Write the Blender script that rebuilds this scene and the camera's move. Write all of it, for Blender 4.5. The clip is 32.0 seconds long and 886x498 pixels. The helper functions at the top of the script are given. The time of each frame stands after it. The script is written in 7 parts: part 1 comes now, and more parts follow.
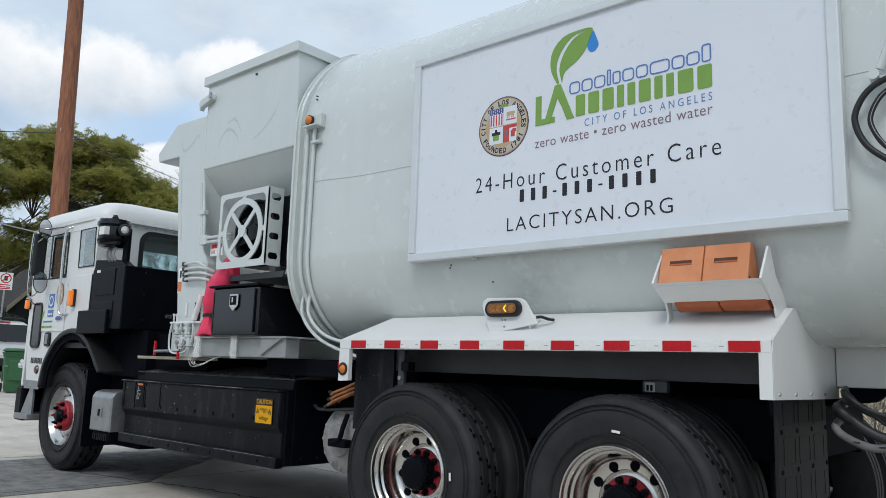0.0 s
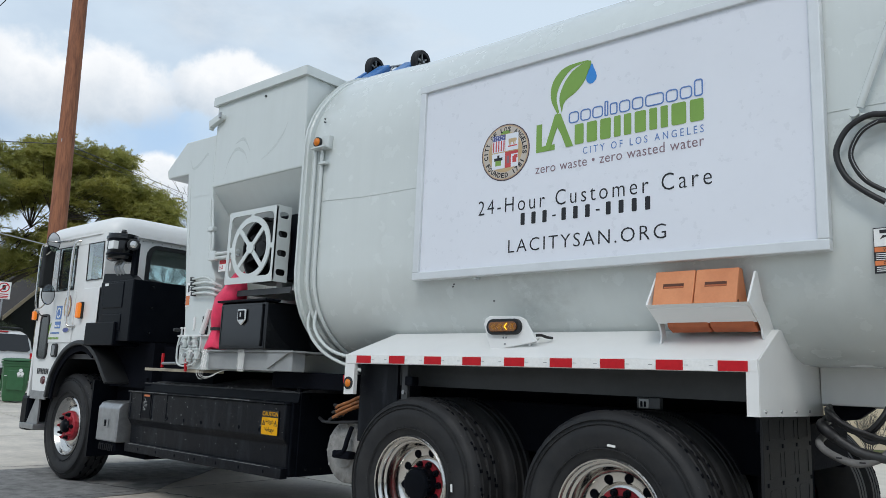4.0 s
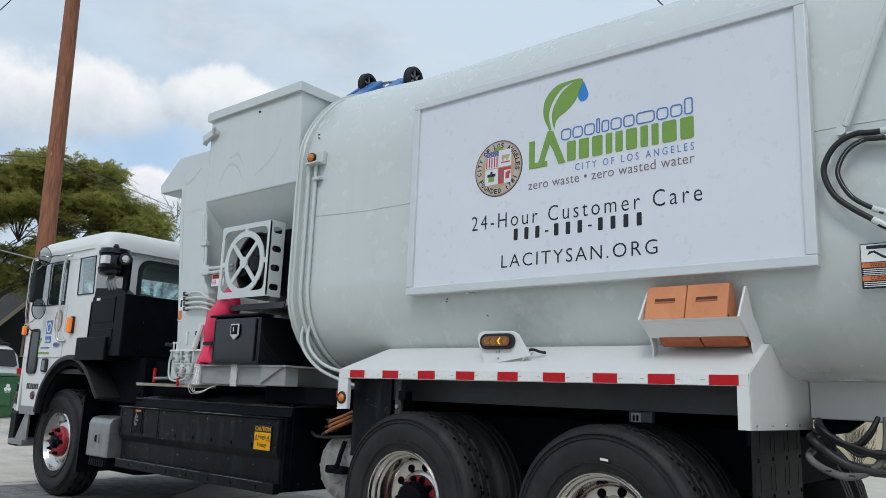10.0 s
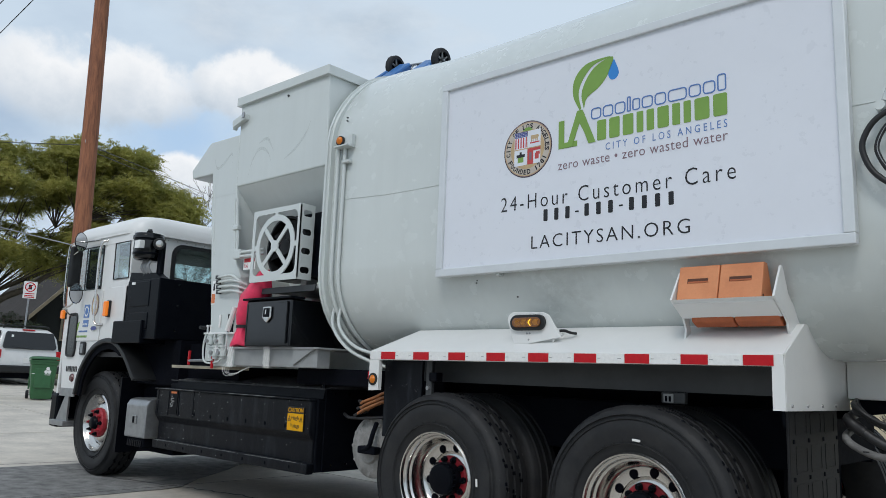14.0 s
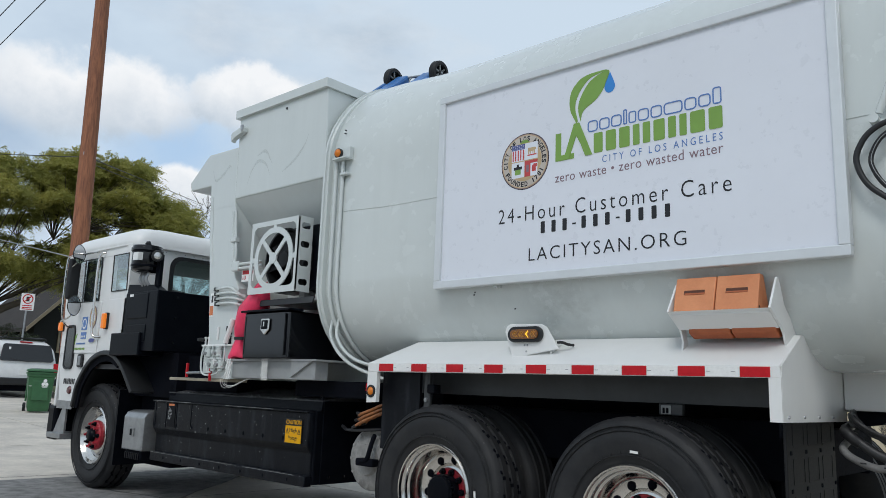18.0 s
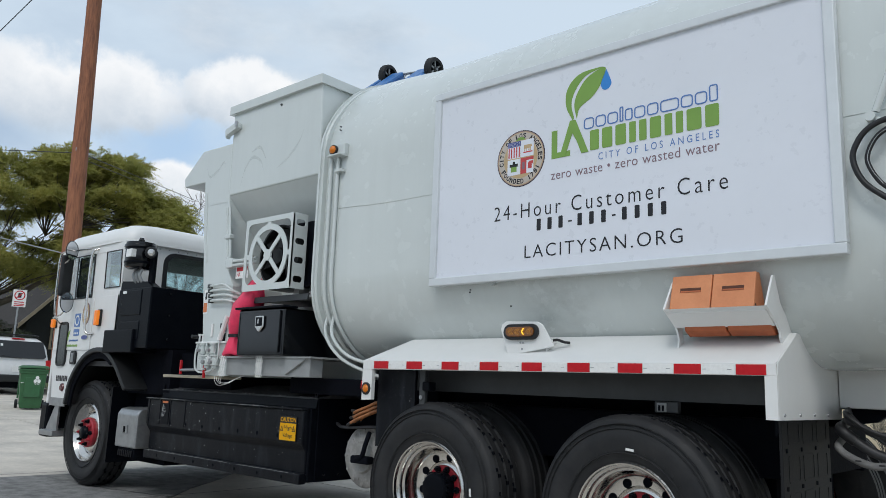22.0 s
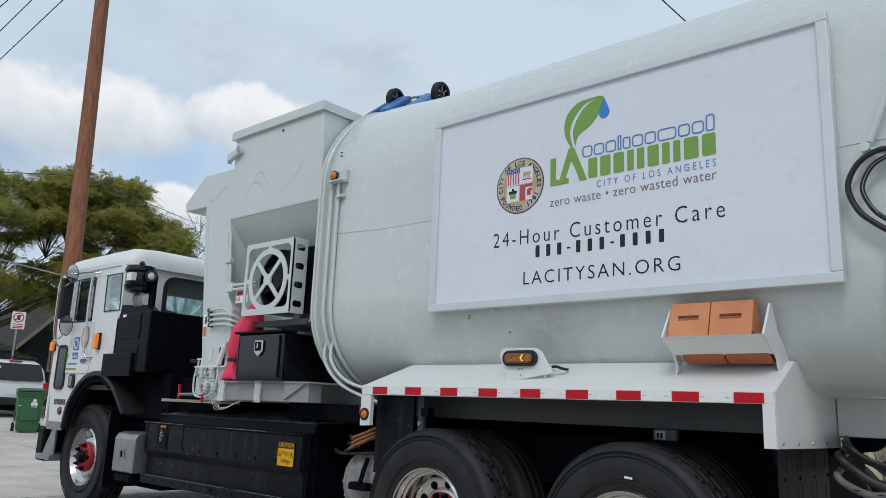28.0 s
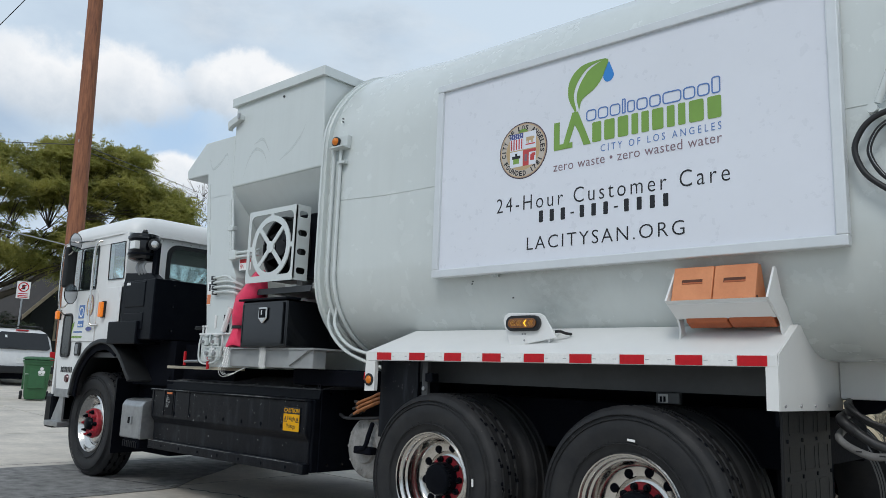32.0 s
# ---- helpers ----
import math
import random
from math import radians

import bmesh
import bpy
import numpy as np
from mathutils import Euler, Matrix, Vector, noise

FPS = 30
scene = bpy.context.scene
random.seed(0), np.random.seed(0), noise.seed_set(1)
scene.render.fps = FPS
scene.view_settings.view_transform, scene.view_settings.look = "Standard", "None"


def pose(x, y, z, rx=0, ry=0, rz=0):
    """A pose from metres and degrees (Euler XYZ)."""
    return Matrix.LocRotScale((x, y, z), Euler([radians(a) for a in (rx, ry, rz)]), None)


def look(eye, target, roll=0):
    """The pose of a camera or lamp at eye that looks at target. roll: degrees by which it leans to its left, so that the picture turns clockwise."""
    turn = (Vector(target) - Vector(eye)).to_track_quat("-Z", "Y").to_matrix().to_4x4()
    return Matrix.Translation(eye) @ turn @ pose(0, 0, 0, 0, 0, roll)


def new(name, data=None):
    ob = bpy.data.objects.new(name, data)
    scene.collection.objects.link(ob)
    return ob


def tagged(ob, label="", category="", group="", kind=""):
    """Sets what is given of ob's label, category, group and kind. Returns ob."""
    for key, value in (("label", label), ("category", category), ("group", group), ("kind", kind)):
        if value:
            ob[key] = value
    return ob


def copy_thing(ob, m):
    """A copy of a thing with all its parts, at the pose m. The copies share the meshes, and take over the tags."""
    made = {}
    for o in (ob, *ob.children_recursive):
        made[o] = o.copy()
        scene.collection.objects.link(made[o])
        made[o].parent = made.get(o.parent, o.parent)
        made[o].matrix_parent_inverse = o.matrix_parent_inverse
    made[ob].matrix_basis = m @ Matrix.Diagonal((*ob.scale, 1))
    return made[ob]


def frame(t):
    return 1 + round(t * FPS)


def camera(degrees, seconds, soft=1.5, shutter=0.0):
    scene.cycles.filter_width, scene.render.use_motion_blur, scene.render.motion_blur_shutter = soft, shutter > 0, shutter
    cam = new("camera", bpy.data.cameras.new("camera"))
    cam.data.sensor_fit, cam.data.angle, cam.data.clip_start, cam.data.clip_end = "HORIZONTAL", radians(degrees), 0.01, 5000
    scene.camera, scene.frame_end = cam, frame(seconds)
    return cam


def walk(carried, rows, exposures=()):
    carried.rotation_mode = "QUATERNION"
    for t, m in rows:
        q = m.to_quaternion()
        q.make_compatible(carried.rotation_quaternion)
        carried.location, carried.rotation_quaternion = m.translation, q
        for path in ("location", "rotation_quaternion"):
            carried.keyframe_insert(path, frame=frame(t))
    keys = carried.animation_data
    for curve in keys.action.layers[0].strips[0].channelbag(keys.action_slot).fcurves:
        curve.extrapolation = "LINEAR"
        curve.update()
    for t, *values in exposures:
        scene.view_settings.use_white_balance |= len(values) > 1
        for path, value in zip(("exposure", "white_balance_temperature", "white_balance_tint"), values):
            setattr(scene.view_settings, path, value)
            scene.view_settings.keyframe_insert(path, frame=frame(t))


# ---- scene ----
cam = camera(60.2, 32.0, soft=0.62)
PATH = [
    (0, (3.638, -3.277, 1.112), (2.331, -1.795, 1.422), 1.9),
    (0.5, (3.635, -3.288, 1.106), (2.333, -1.803, 1.42), 2.1),
    (1, (3.63, -3.292, 1.113), (2.337, -1.799, 1.426), 2.2),
    (1.5, (3.644, -3.317, 1.115), (2.361, -1.816, 1.432), 2.1),
    (2, (3.717, -3.339, 1.128), (2.437, -1.835, 1.446), 2.1),
    (2.5, (3.734, -3.424, 1.122), (2.452, -1.922, 1.443), 2.0),
    (3, (3.731, -3.453, 1.121), (2.442, -1.96, 1.45), 2.2),
    (3.5, (3.731, -3.454, 1.129), (2.435, -1.968, 1.465), 2.3),
    (5.5, (3.73, -3.486, 1.111), (2.443, -1.996, 1.46), 2.6),
    (6, (3.737, -3.482, 1.122), (2.458, -1.984, 1.468), 2.4),
    (6.5, (3.737, -3.485, 1.116), (2.467, -1.981, 1.468), 2.4),
    (7, (3.743, -3.484, 1.12), (2.479, -1.976, 1.479), 2.4),
    (7.5, (3.739, -3.487, 1.123), (2.482, -1.976, 1.491), 2.5),
    (8, (3.738, -3.491, 1.117), (2.485, -1.979, 1.496), 2.6),
    (8.5, (3.738, -3.493, 1.123), (2.485, -1.981, 1.506), 2.5),
    (9, (3.74, -3.497, 1.126), (2.483, -1.989, 1.51), 2.5),
    (9.5, (3.738, -3.498, 1.121), (2.475, -1.995, 1.505), 2.4),
    (10, (3.738, -3.505, 1.124), (2.466, -2.008, 1.503), 2.3),
    (10.5, (3.734, -3.504, 1.12), (2.452, -2.015, 1.494), 2.2),
    (11, (3.735, -3.502, 1.115), (2.443, -2.021, 1.485), 2.2),
    (11.5, (3.74, -3.501, 1.116), (2.437, -2.029, 1.483), 2.3),
    (12, (3.747, -3.499, 1.119), (2.434, -2.034, 1.48), 2.3),
    (12.5, (3.748, -3.5, 1.115), (2.427, -2.041, 1.471), 2.4),
    (13, (3.742, -3.505, 1.119), (2.415, -2.048, 1.463), 2.3),
    (13.5, (3.733, -3.507, 1.116), (2.404, -2.051, 1.452), 2.2),
    (14, (3.732, -3.502, 1.117), (2.4, -2.049, 1.449), 2.2),
    (14.5, (3.732, -3.503, 1.117), (2.397, -2.051, 1.453), 2.3),
    (16.5, (3.737, -3.513, 1.122), (2.407, -2.067, 1.496), 2.5),
    (17, (3.739, -3.513, 1.119), (2.411, -2.066, 1.494), 2.4),
    (17.5, (3.741, -3.513, 1.119), (2.414, -2.063, 1.487), 2.3),
    (18, (3.745, -3.513, 1.12), (2.418, -2.06, 1.481), 2.1),
    (18.5, (3.745, -3.515, 1.118), (2.419, -2.06, 1.471), 2.0),
    (19, (3.747, -3.514, 1.122), (2.422, -2.056, 1.47), 1.9),
    (19.5, (3.749, -3.514, 1.124), (2.425, -2.056, 1.469), 1.8),
    (20, (3.741, -3.515, 1.124), (2.417, -2.056, 1.469), 1.9),
    (20.5, (3.738, -3.517, 1.125), (2.413, -2.059, 1.47), 1.9),
    (21, (3.732, -3.512, 1.123), (2.407, -2.054, 1.469), 2.1),
    (21.5, (3.729, -3.516, 1.121), (2.409, -2.054, 1.468), 2.1),
    (22, (3.728, -3.512, 1.125), (2.413, -2.047, 1.478), 2.1),
    (22.5, (3.736, -3.513, 1.124), (2.427, -2.045, 1.487), 2.1),
    (23, (3.741, -3.518, 1.127), (2.435, -2.049, 1.497), 2.1),
    (23.5, (3.74, -3.517, 1.126), (2.435, -2.049, 1.501), 2.2),
    (24, (3.739, -3.517, 1.124), (2.434, -2.05, 1.502), 2.2),
    (24.5, (3.738, -3.515, 1.124), (2.431, -2.049, 1.508), 2.3),
    (25, (3.739, -3.518, 1.127), (2.433, -2.054, 1.518), 2.3),
    (25.5, (3.74, -3.523, 1.132), (2.435, -2.061, 1.531), 2.3),
    (27.5, (3.751, -3.529, 1.131), (2.446, -2.072, 1.551), 2.4),
    (28, (3.748, -3.53, 1.134), (2.439, -2.075, 1.548), 2.4),
    (28.5, (3.745, -3.53, 1.131), (2.428, -2.079, 1.535), 2.4),
    (29, (3.742, -3.529, 1.124), (2.42, -2.081, 1.514), 2.4),
    (29.5, (3.74, -3.524, 1.133), (2.413, -2.074, 1.504), 2.3),
    (30, (3.736, -3.529, 1.119), (2.411, -2.076, 1.48), 2.3),
    (30.5, (3.735, -3.527, 1.115), (2.414, -2.067, 1.469), 2.3),
    (31, (3.735, -3.521, 1.118), (2.418, -2.058, 1.467), 2.3),
    (31.5, (3.74, -3.53, 1.116), (2.424, -2.063, 1.459), 2.2),
    (32, (3.738, -3.523, 1.124), (2.416, -2.059, 1.455), 2.1),
]
walk(cam, [(t, look(eye, target, roll)) for t, eye, target, roll in PATH],
     [(0.0, 0.10), (3.5, 0.10), (6.0, 0.04), (9.0, 0.0), (18.0, 0.0), (20.0, 0.03), (25.0, 0.0), (28.0, -0.05), (29.0, -0.02), (32.0, 0.02)])


# ---------------------------------------------------------------- world, sun, exposure
SUN_EL, SUN_AZ = radians(46), radians(155)
world = bpy.data.worlds.new("world")
scene.world = world
world.use_nodes = True


def build_sky():
    nt = world.node_tree
    nt.nodes.clear()
    n, l = nt.nodes.new, nt.links.new
    out = n("ShaderNodeOutputWorld")
    bg = n("ShaderNodeBackground")
    bg.inputs[1].default_value = 1.0
    sky = n("ShaderNodeTexSky")
    sky.sky_type, sky.sun_disc = "NISHITA", False
    sky.sun_elevation, sky.sun_rotation = SUN_EL, SUN_AZ
    sky.air_density, sky.dust_density = 1.0, 1.5
    dim = n("ShaderNodeVectorMath")
    dim.operation = "SCALE"
    dim.inputs[3].default_value = 0.13
    l(sky.outputs[0], dim.inputs[0])
    co = n("ShaderNodeTexCoord")
    mp = n("ShaderNodeMapping")
    mp.inputs["Scale"].default_value = (1.0, 1.0, 2.1)
    mp.inputs["Location"].default_value = (0.35, 0.2, 0.1)
    l(co.outputs["Generated"], mp.inputs[0])

    def clouds(scale, detail, rough, lo, hi, dist=0.0):
        t = n("ShaderNodeTexNoise")
        t.inputs["Scale"].default_value, t.inputs["Detail"].default_value = scale, detail
        t.inputs["Roughness"].default_value, t.inputs["Distortion"].default_value = rough, dist
        l(mp.outputs[0], t.inputs["Vector"])
        r = n("ShaderNodeMapRange")
        r.interpolation_type = "SMOOTHSTEP"
        r.inputs[1].default_value, r.inputs[2].default_value = lo, hi
        l(t.outputs[0], r.inputs[0])
        return r.outputs[0]

    def mix(fac, a, b):
        m = n("ShaderNodeMix")
        m.data_type = "RGBA"
        for s, v in ((m.inputs[0], fac), (m.inputs[6], a), (m.inputs[7], b)):
            if isinstance(v, (tuple, float)):
                s.default_value = v
            else:
                l(v, s)
        return m.outputs[2]

    def math_(op, a, b):
        m = n("ShaderNodeMath")
        m.operation = op
        for q, v in zip(m.inputs, (a, b)):
            if isinstance(v, float):
                q.default_value = v
            else:
                l(v, q)
        return m.outputs[0]

    edge = n("ShaderNodeTexNoise")
    edge.inputs["Scale"].default_value, edge.inputs["Detail"].default_value, edge.inputs["Roughness"].default_value = 15.0, 8, 0.6
    l(co.outputs["Generated"], edge.inputs["Vector"])

    def head(at, size, tall, ragged, soft):
        """A cloud round one direction of the sky: its cover, and how high in it a point lies."""
        mv = n("ShaderNodeMapping")
        k = (1 / size, 1 / size, 1 / (size * tall))
        mv.inputs["Scale"].default_value = k
        mv.inputs["Location"].default_value = tuple(-a * b for a, b in zip(at, k))
        l(co.outputs["Generated"], mv.inputs[0])
        ln = n("ShaderNodeVectorMath")
        ln.operation = "LENGTH"
        l(mv.outputs[0], ln.inputs[0])
        d = math_("ADD", ln.outputs["Value"], math_("MULTIPLY", math_("SUBTRACT", edge.outputs[0], 0.5), ragged))
        r = n("ShaderNodeMapRange")
        r.interpolation_type = "SMOOTHSTEP"
        r.inputs[1].default_value, r.inputs[2].default_value, r.inputs[3].default_value, r.inputs[4].default_value = 1.0 - soft, 1.0 + soft * 0.4, 1.0, 0.0
        l(d, r.inputs[0])
        sp = n("ShaderNodeSeparateXYZ")
        l(mv.outputs[0], sp.inputs[0])
        t = n("ShaderNodeMapRange")
        t.inputs[1].default_value, t.inputs[2].default_value = -0.9, 0.6
        l(math_("ADD", sp.outputs[2], math_("MULTIPLY", math_("SUBTRACT", edge.outputs[0], 0.5), 2.2)), t.inputs[0])
        return r.outputs[0], t.outputs[0]

    veil = clouds(1.6, 6, 0.55, 0.20, 0.54)
    shade = clouds(5.0, 6, 0.6, 0.35, 0.72)
    grey = clouds(2.6, 7, 0.55, 0.48, 0.66, 0.1)
    gap = head((-0.845, 0.435, 0.285), 0.10, 0.55, 1.2, 0.9)[0]
    sky_ = mix(veil, dim.outputs[0], (0.60, 0.715, 0.835, 1))
    sky_ = mix(math_("MULTIPLY", grey, 0.75), sky_, mix(shade, (0.72, 0.775, 0.83, 1), (0.44, 0.53, 0.63, 1)))
    sky_ = mix(math_("MULTIPLY", gap, 0.8), sky_, (0.40, 0.585, 0.83, 1))
    for at, size, tall, ragged, soft in (((-0.862, 0.385, 0.325), 0.082, 0.62, 1.5, 0.35), ((-0.893, 0.305, 0.315), 0.085, 0.62, 1.5, 0.45), ((-0.790, 0.500, 0.345), 0.074, 0.62, 1.2, 0.22), ((-0.760, 0.550, 0.345), 0.055, 0.55, 1.2, 0.22),
                                        ((-0.853, 0.463, 0.222), 0.058, 0.62, 1.2, 0.22)):
        cover, lift = head(at, size, tall, ragged, soft)
        sky_ = mix(math_("MULTIPLY", cover, 0.95), sky_, mix(lift, (0.50, 0.585, 0.68, 1), (0.92, 0.935, 0.955, 1)))
    l(sky_, bg.inputs[0])
    l(bg.outputs[0], out.inputs[0])


build_sky()
sun = new("sun", bpy.data.lights.new("sun", "SUN"))
sun.data.energy, sun.data.angle, sun.data.color = 1.07, radians(18), (1.0, 0.98, 0.945)
# the sun stands over the truck's tail, on the camera's side of the street
sun.matrix_world = look((4.5, -9.6, 11.0), (0, 0, 0))


# ---------------------------------------------------------------- materials
def material(name, color, rough=0.5, metal=0.0, vary=0.08, scale=6.0, bump=0.0, bump_scale=60.0, spec=0.5, coat=0.0, color2=None,
             stretch=(1, 1, 1), random_tint=0.0, lo=0.35, hi=0.7, rough_vary=0.1, streak=0.0):
    """A noise-varied surface: two scales of colour noise, roughness noise and fine relief."""
    m = bpy.data.materials.new(name)
    m.use_nodes = True
    nt = m.node_tree
    n, l = nt.nodes.new, nt.links.new
    b = nt.nodes["Principled BSDF"]
    b.inputs["Metallic"].default_value = metal
    b.inputs["Specular IOR Level"].default_value = spec
    b.inputs["Coat Weight"].default_value = coat
    b.inputs["Coat Roughness"].default_value = 0.08
    co = n("ShaderNodeTexCoord")
    mp = n("ShaderNodeMapping")
    mp.inputs["Scale"].default_value = stretch
    l(co.outputs["Object"], mp.inputs[0])
    c2 = color2 or tuple(max(0.0, c * (1 - 3 * vary)) for c in color)
    big, fine = n("ShaderNodeTexNoise"), n("ShaderNodeTexNoise")
    for t, s in ((big, scale), (fine, scale * 9)):
        t.inputs["Scale"].default_value, t.inputs["Detail"].default_value, t.inputs["Roughness"].default_value = s, 5, 0.6
        l(mp.outputs[0], t.inputs["Vector"])
    r = n("ShaderNodeMapRange")
    r.inputs[1].default_value, r.inputs[2].default_value = lo, hi
    l(big.outputs[0], r.inputs[0])
    m1 = n("ShaderNodeMix")
    m1.data_type = "RGBA"
    m1.inputs[6].default_value, m1.inputs[7].default_value = (*color, 1), (*c2, 1)
    l(r.outputs[0], m1.inputs[0])
    m2 = n("ShaderNodeMix")
    m2.data_type, m2.blend_type = "RGBA", "MULTIPLY"
    m2.inputs[0].default_value = min(1.0, vary * 4)
    g = n("ShaderNodeMapRange")
    g.inputs[1].default_value, g.inputs[2].default_value, g.inputs[3].default_value, g.inputs[4].default_value = 0.3, 0.7, 0.72, 1.0
    l(fine.outputs[0], g.inputs[0])
    l(m1.outputs[2], m2.inputs[6])
    l(g.outputs[0], m2.inputs[7])
    last = m2.outputs[2]
    if streak:
        # rain streaks: narrow across, long downwards
        ms = n("ShaderNodeMapping")
        ms.inputs["Scale"].default_value = (9, 9, 0.55)
        l(co.outputs["Object"], ms.inputs[0])
        st = n("ShaderNodeTexNoise")
        st.inputs["Scale"].default_value, st.inputs["Detail"].default_value, st.inputs["Roughness"].default_value = 1.4, 6, 0.65
        l(ms.outputs[0], st.inputs["Vector"])
        sr = n("ShaderNodeMapRange")
        sr.inputs[1].default_value, sr.inputs[2].default_value, sr.inputs[3].default_value, sr.inputs[4].default_value = 0.42, 0.75, 1.0, 1 - streak
        l(st.outputs[0], sr.inputs[0])
        m4 = n("ShaderNodeMix")
        m4.data_type, m4.blend_type = "RGBA", "MULTIPLY"
        m4.inputs[0].default_value = 1.0
        l(last, m4.inputs[6])
        l(sr.outputs[0], m4.inputs[7])
        last = m4.outputs[2]
    if random_tint:
        o = n("ShaderNodeObjectInfo")
        q = n("ShaderNodeMapRange")
        q.inputs[3].default_value, q.inputs[4].default_value = 1 - random_tint, 1.0
        l(o.outputs["Random"], q.inputs[0])
        m3 = n("ShaderNodeMix")
        m3.data_type, m3.blend_type = "RGBA", "MULTIPLY"
        m3.inputs[0].default_value = 1.0
        l(last, m3.inputs[6])
        l(q.outputs[0], m3.inputs[7])
        last = m3.outputs[2]
    l(last, b.inputs["Base Color"])
    rr = n("ShaderNodeMapRange")
    rr.inputs[3].default_value, rr.inputs[4].default_value = max(0.02, rough - rough_vary), min(1.0, rough + rough_vary)
    l(fine.outputs[0], rr.inputs[0])
    l(rr.outputs[0], b.inputs["Roughness"])
    if bump:
        bn = n("ShaderNodeTexNoise")
        bn.inputs["Scale"].default_value, bn.inputs["Detail"].default_value = bump_scale, 4
        l(mp.outputs[0], bn.inputs["Vector"])
        bp = n("ShaderNodeBump")
        bp.inputs["Strength"].default_value, bp.inputs["Distance"].default_value = bump, 0.01
        l(bn.outputs[0], bp.inputs["Height"])
        l(bp.outputs[0], b.inputs["Normal"])
    return m


def glass(name, tint=(0.8, 0.9, 0.9), rough=0.02):
    m = bpy.data.materials.new(name)
    m.use_nodes = True
    b = m.node_tree.nodes["Principled BSDF"]
    b.inputs["Base Color"].default_value = (*tint, 1)
    b.inputs["Transmission Weight"].default_value = 1.0
    b.inputs["Roughness"].default_value, b.inputs["IOR"].default_value = rough, 1.6
    b.inputs["Coat Weight"].default_value, b.inputs["Coat Roughness"].default_value = 1.0, 0.02
    return m


def lit(name, color, strength, rough=0.3):
    """A lens that gives off its own light."""
    m = material(name, color, rough=rough, vary=0.05, scale=40)
    b = m.node_tree.nodes["Principled BSDF"]
    b.inputs["Emission Color"].default_value = (*color, 1)
    b.inputs["Emission Strength"].default_value = strength
    return m


WHITE = material("white_truck_paint", (0.61, 0.65, 0.64), rough=0.26, vary=0.01, scale=0.8, coat=0.4, color2=(0.57, 0.61, 0.60), rough_vary=0.02, streak=0.035)
CABWHITE = material("gloss_white_cab_paint", (0.77, 0.775, 0.765), rough=0.38, vary=0.015, scale=2.0, coat=0.05, rough_vary=0.02, streak=0.02)
GALV = material("pale_grey_primer", (0.31, 0.322, 0.325), rough=0.45, vary=0.06, scale=5.0, bump=0.06)
SIGNW = material("white_sign_vinyl", (0.725, 0.752, 0.815), rough=0.30, vary=0.01, scale=2.0)
ALU = material("brushed_aluminium_trim", (0.69, 0.72, 0.74), rough=0.34, metal=0.2, vary=0.03, scale=3.0)
BLACK = material("black_gloss_steel", (0.003, 0.0035, 0.0055), rough=0.16, vary=0.1, scale=8.0, coat=0.35, bump=0.03, spec=0.35)
BLACKM = material("black_satin_steel", (0.0028, 0.0038, 0.0066), rough=0.32, vary=0.12, scale=9.0, bump=0.08, color2=(0.005, 0.006, 0.009), spec=0.07)
SCUFF = material("black_scuffed_steel", (0.0045, 0.0055, 0.0085), rough=0.34, vary=0.14, scale=3.0, bump=0.12, color2=(0.024, 0.028, 0.035), spec=0.16, stretch=(4, 4, 0.8), lo=0.50, hi=0.78)
FRAMEG = material("dark_grey_frame_paint", (0.046, 0.050, 0.054), rough=0.5, vary=0.1, scale=4.0)
# near-black surface, also standing for the shade in holes and under the truck
UNDER = material("black_chassis_grime_and_shade", (0.004, 0.005, 0.009), rough=0.8, vary=0.12, scale=6.0, bump=0.2, spec=0.08)
RUBBER = material("black_tyre_rubber", (0.0175, 0.0185, 0.021), rough=0.56, vary=0.12, scale=7.0, bump=0.1, color2=(0.031, 0.031, 0.032), spec=0.26)
PLASTICB = material("black_moulded_plastic", (0.010, 0.011, 0.0125), rough=0.5, vary=0.08, scale=12.0, bump=0.05)
FLAPB = material("black_flap_rubber", (0.0085, 0.009, 0.0105), rough=0.6, vary=0.1, scale=12.0, bump=0.06, spec=0.3)
CHROME = material("polished_aluminium", (0.68, 0.66, 0.63), rough=0.20, metal=1.0, vary=0.03, scale=8.0, rough_vary=0.05)
STEEL = material("dull_steel", (0.42, 0.43, 0.44), rough=0.4, metal=0.8, vary=0.08, scale=14.0)
REDHUB = material("red_hub_paint", (0.42, 0.02, 0.035), rough=0.4, vary=0.1, scale=20.0)
REDTAPE = material("red_reflective_tape", (0.55, 0.012, 0.02), rough=0.35, vary=0.06, scale=40.0, coat=0.1, spec=0.25)
WHTAPE = material("white_reflective_tape", (0.84, 0.845, 0.83), rough=0.3, vary=0.03, scale=60.0, coat=0.3)
ORANGE = material("orange_rubber_block", (0.70, 0.28, 0.125), rough=0.6, vary=0.06, scale=9.0, bump=0.12, color2=(0.60, 0.22, 0.095))
REDBAG = material("red_vinyl_cover", (0.97, 0.05, 0.14), rough=0.5, vary=0.08, scale=8.0, bump=0.25, bump_scale=14.0)
AMBER = lit("amber_lens", (0.62, 0.17, 0.01), 0.12)
SIDEAMB = lit("bright_amber_lens", (0.90, 0.22, 0.01), 0.25)
CASTG = material("dusty_cast_aluminium", (0.34, 0.335, 0.325), rough=0.75, vary=0.16, scale=12.0, bump=0.6, bump_scale=34.0, color2=(0.19, 0.187, 0.18))
DUSTB = material("dusty_black_lid", (0.085, 0.088, 0.095), rough=0.5, vary=0.16, scale=4.0, bump=0.15, color2=(0.022, 0.022, 0.025), spec=0.2)
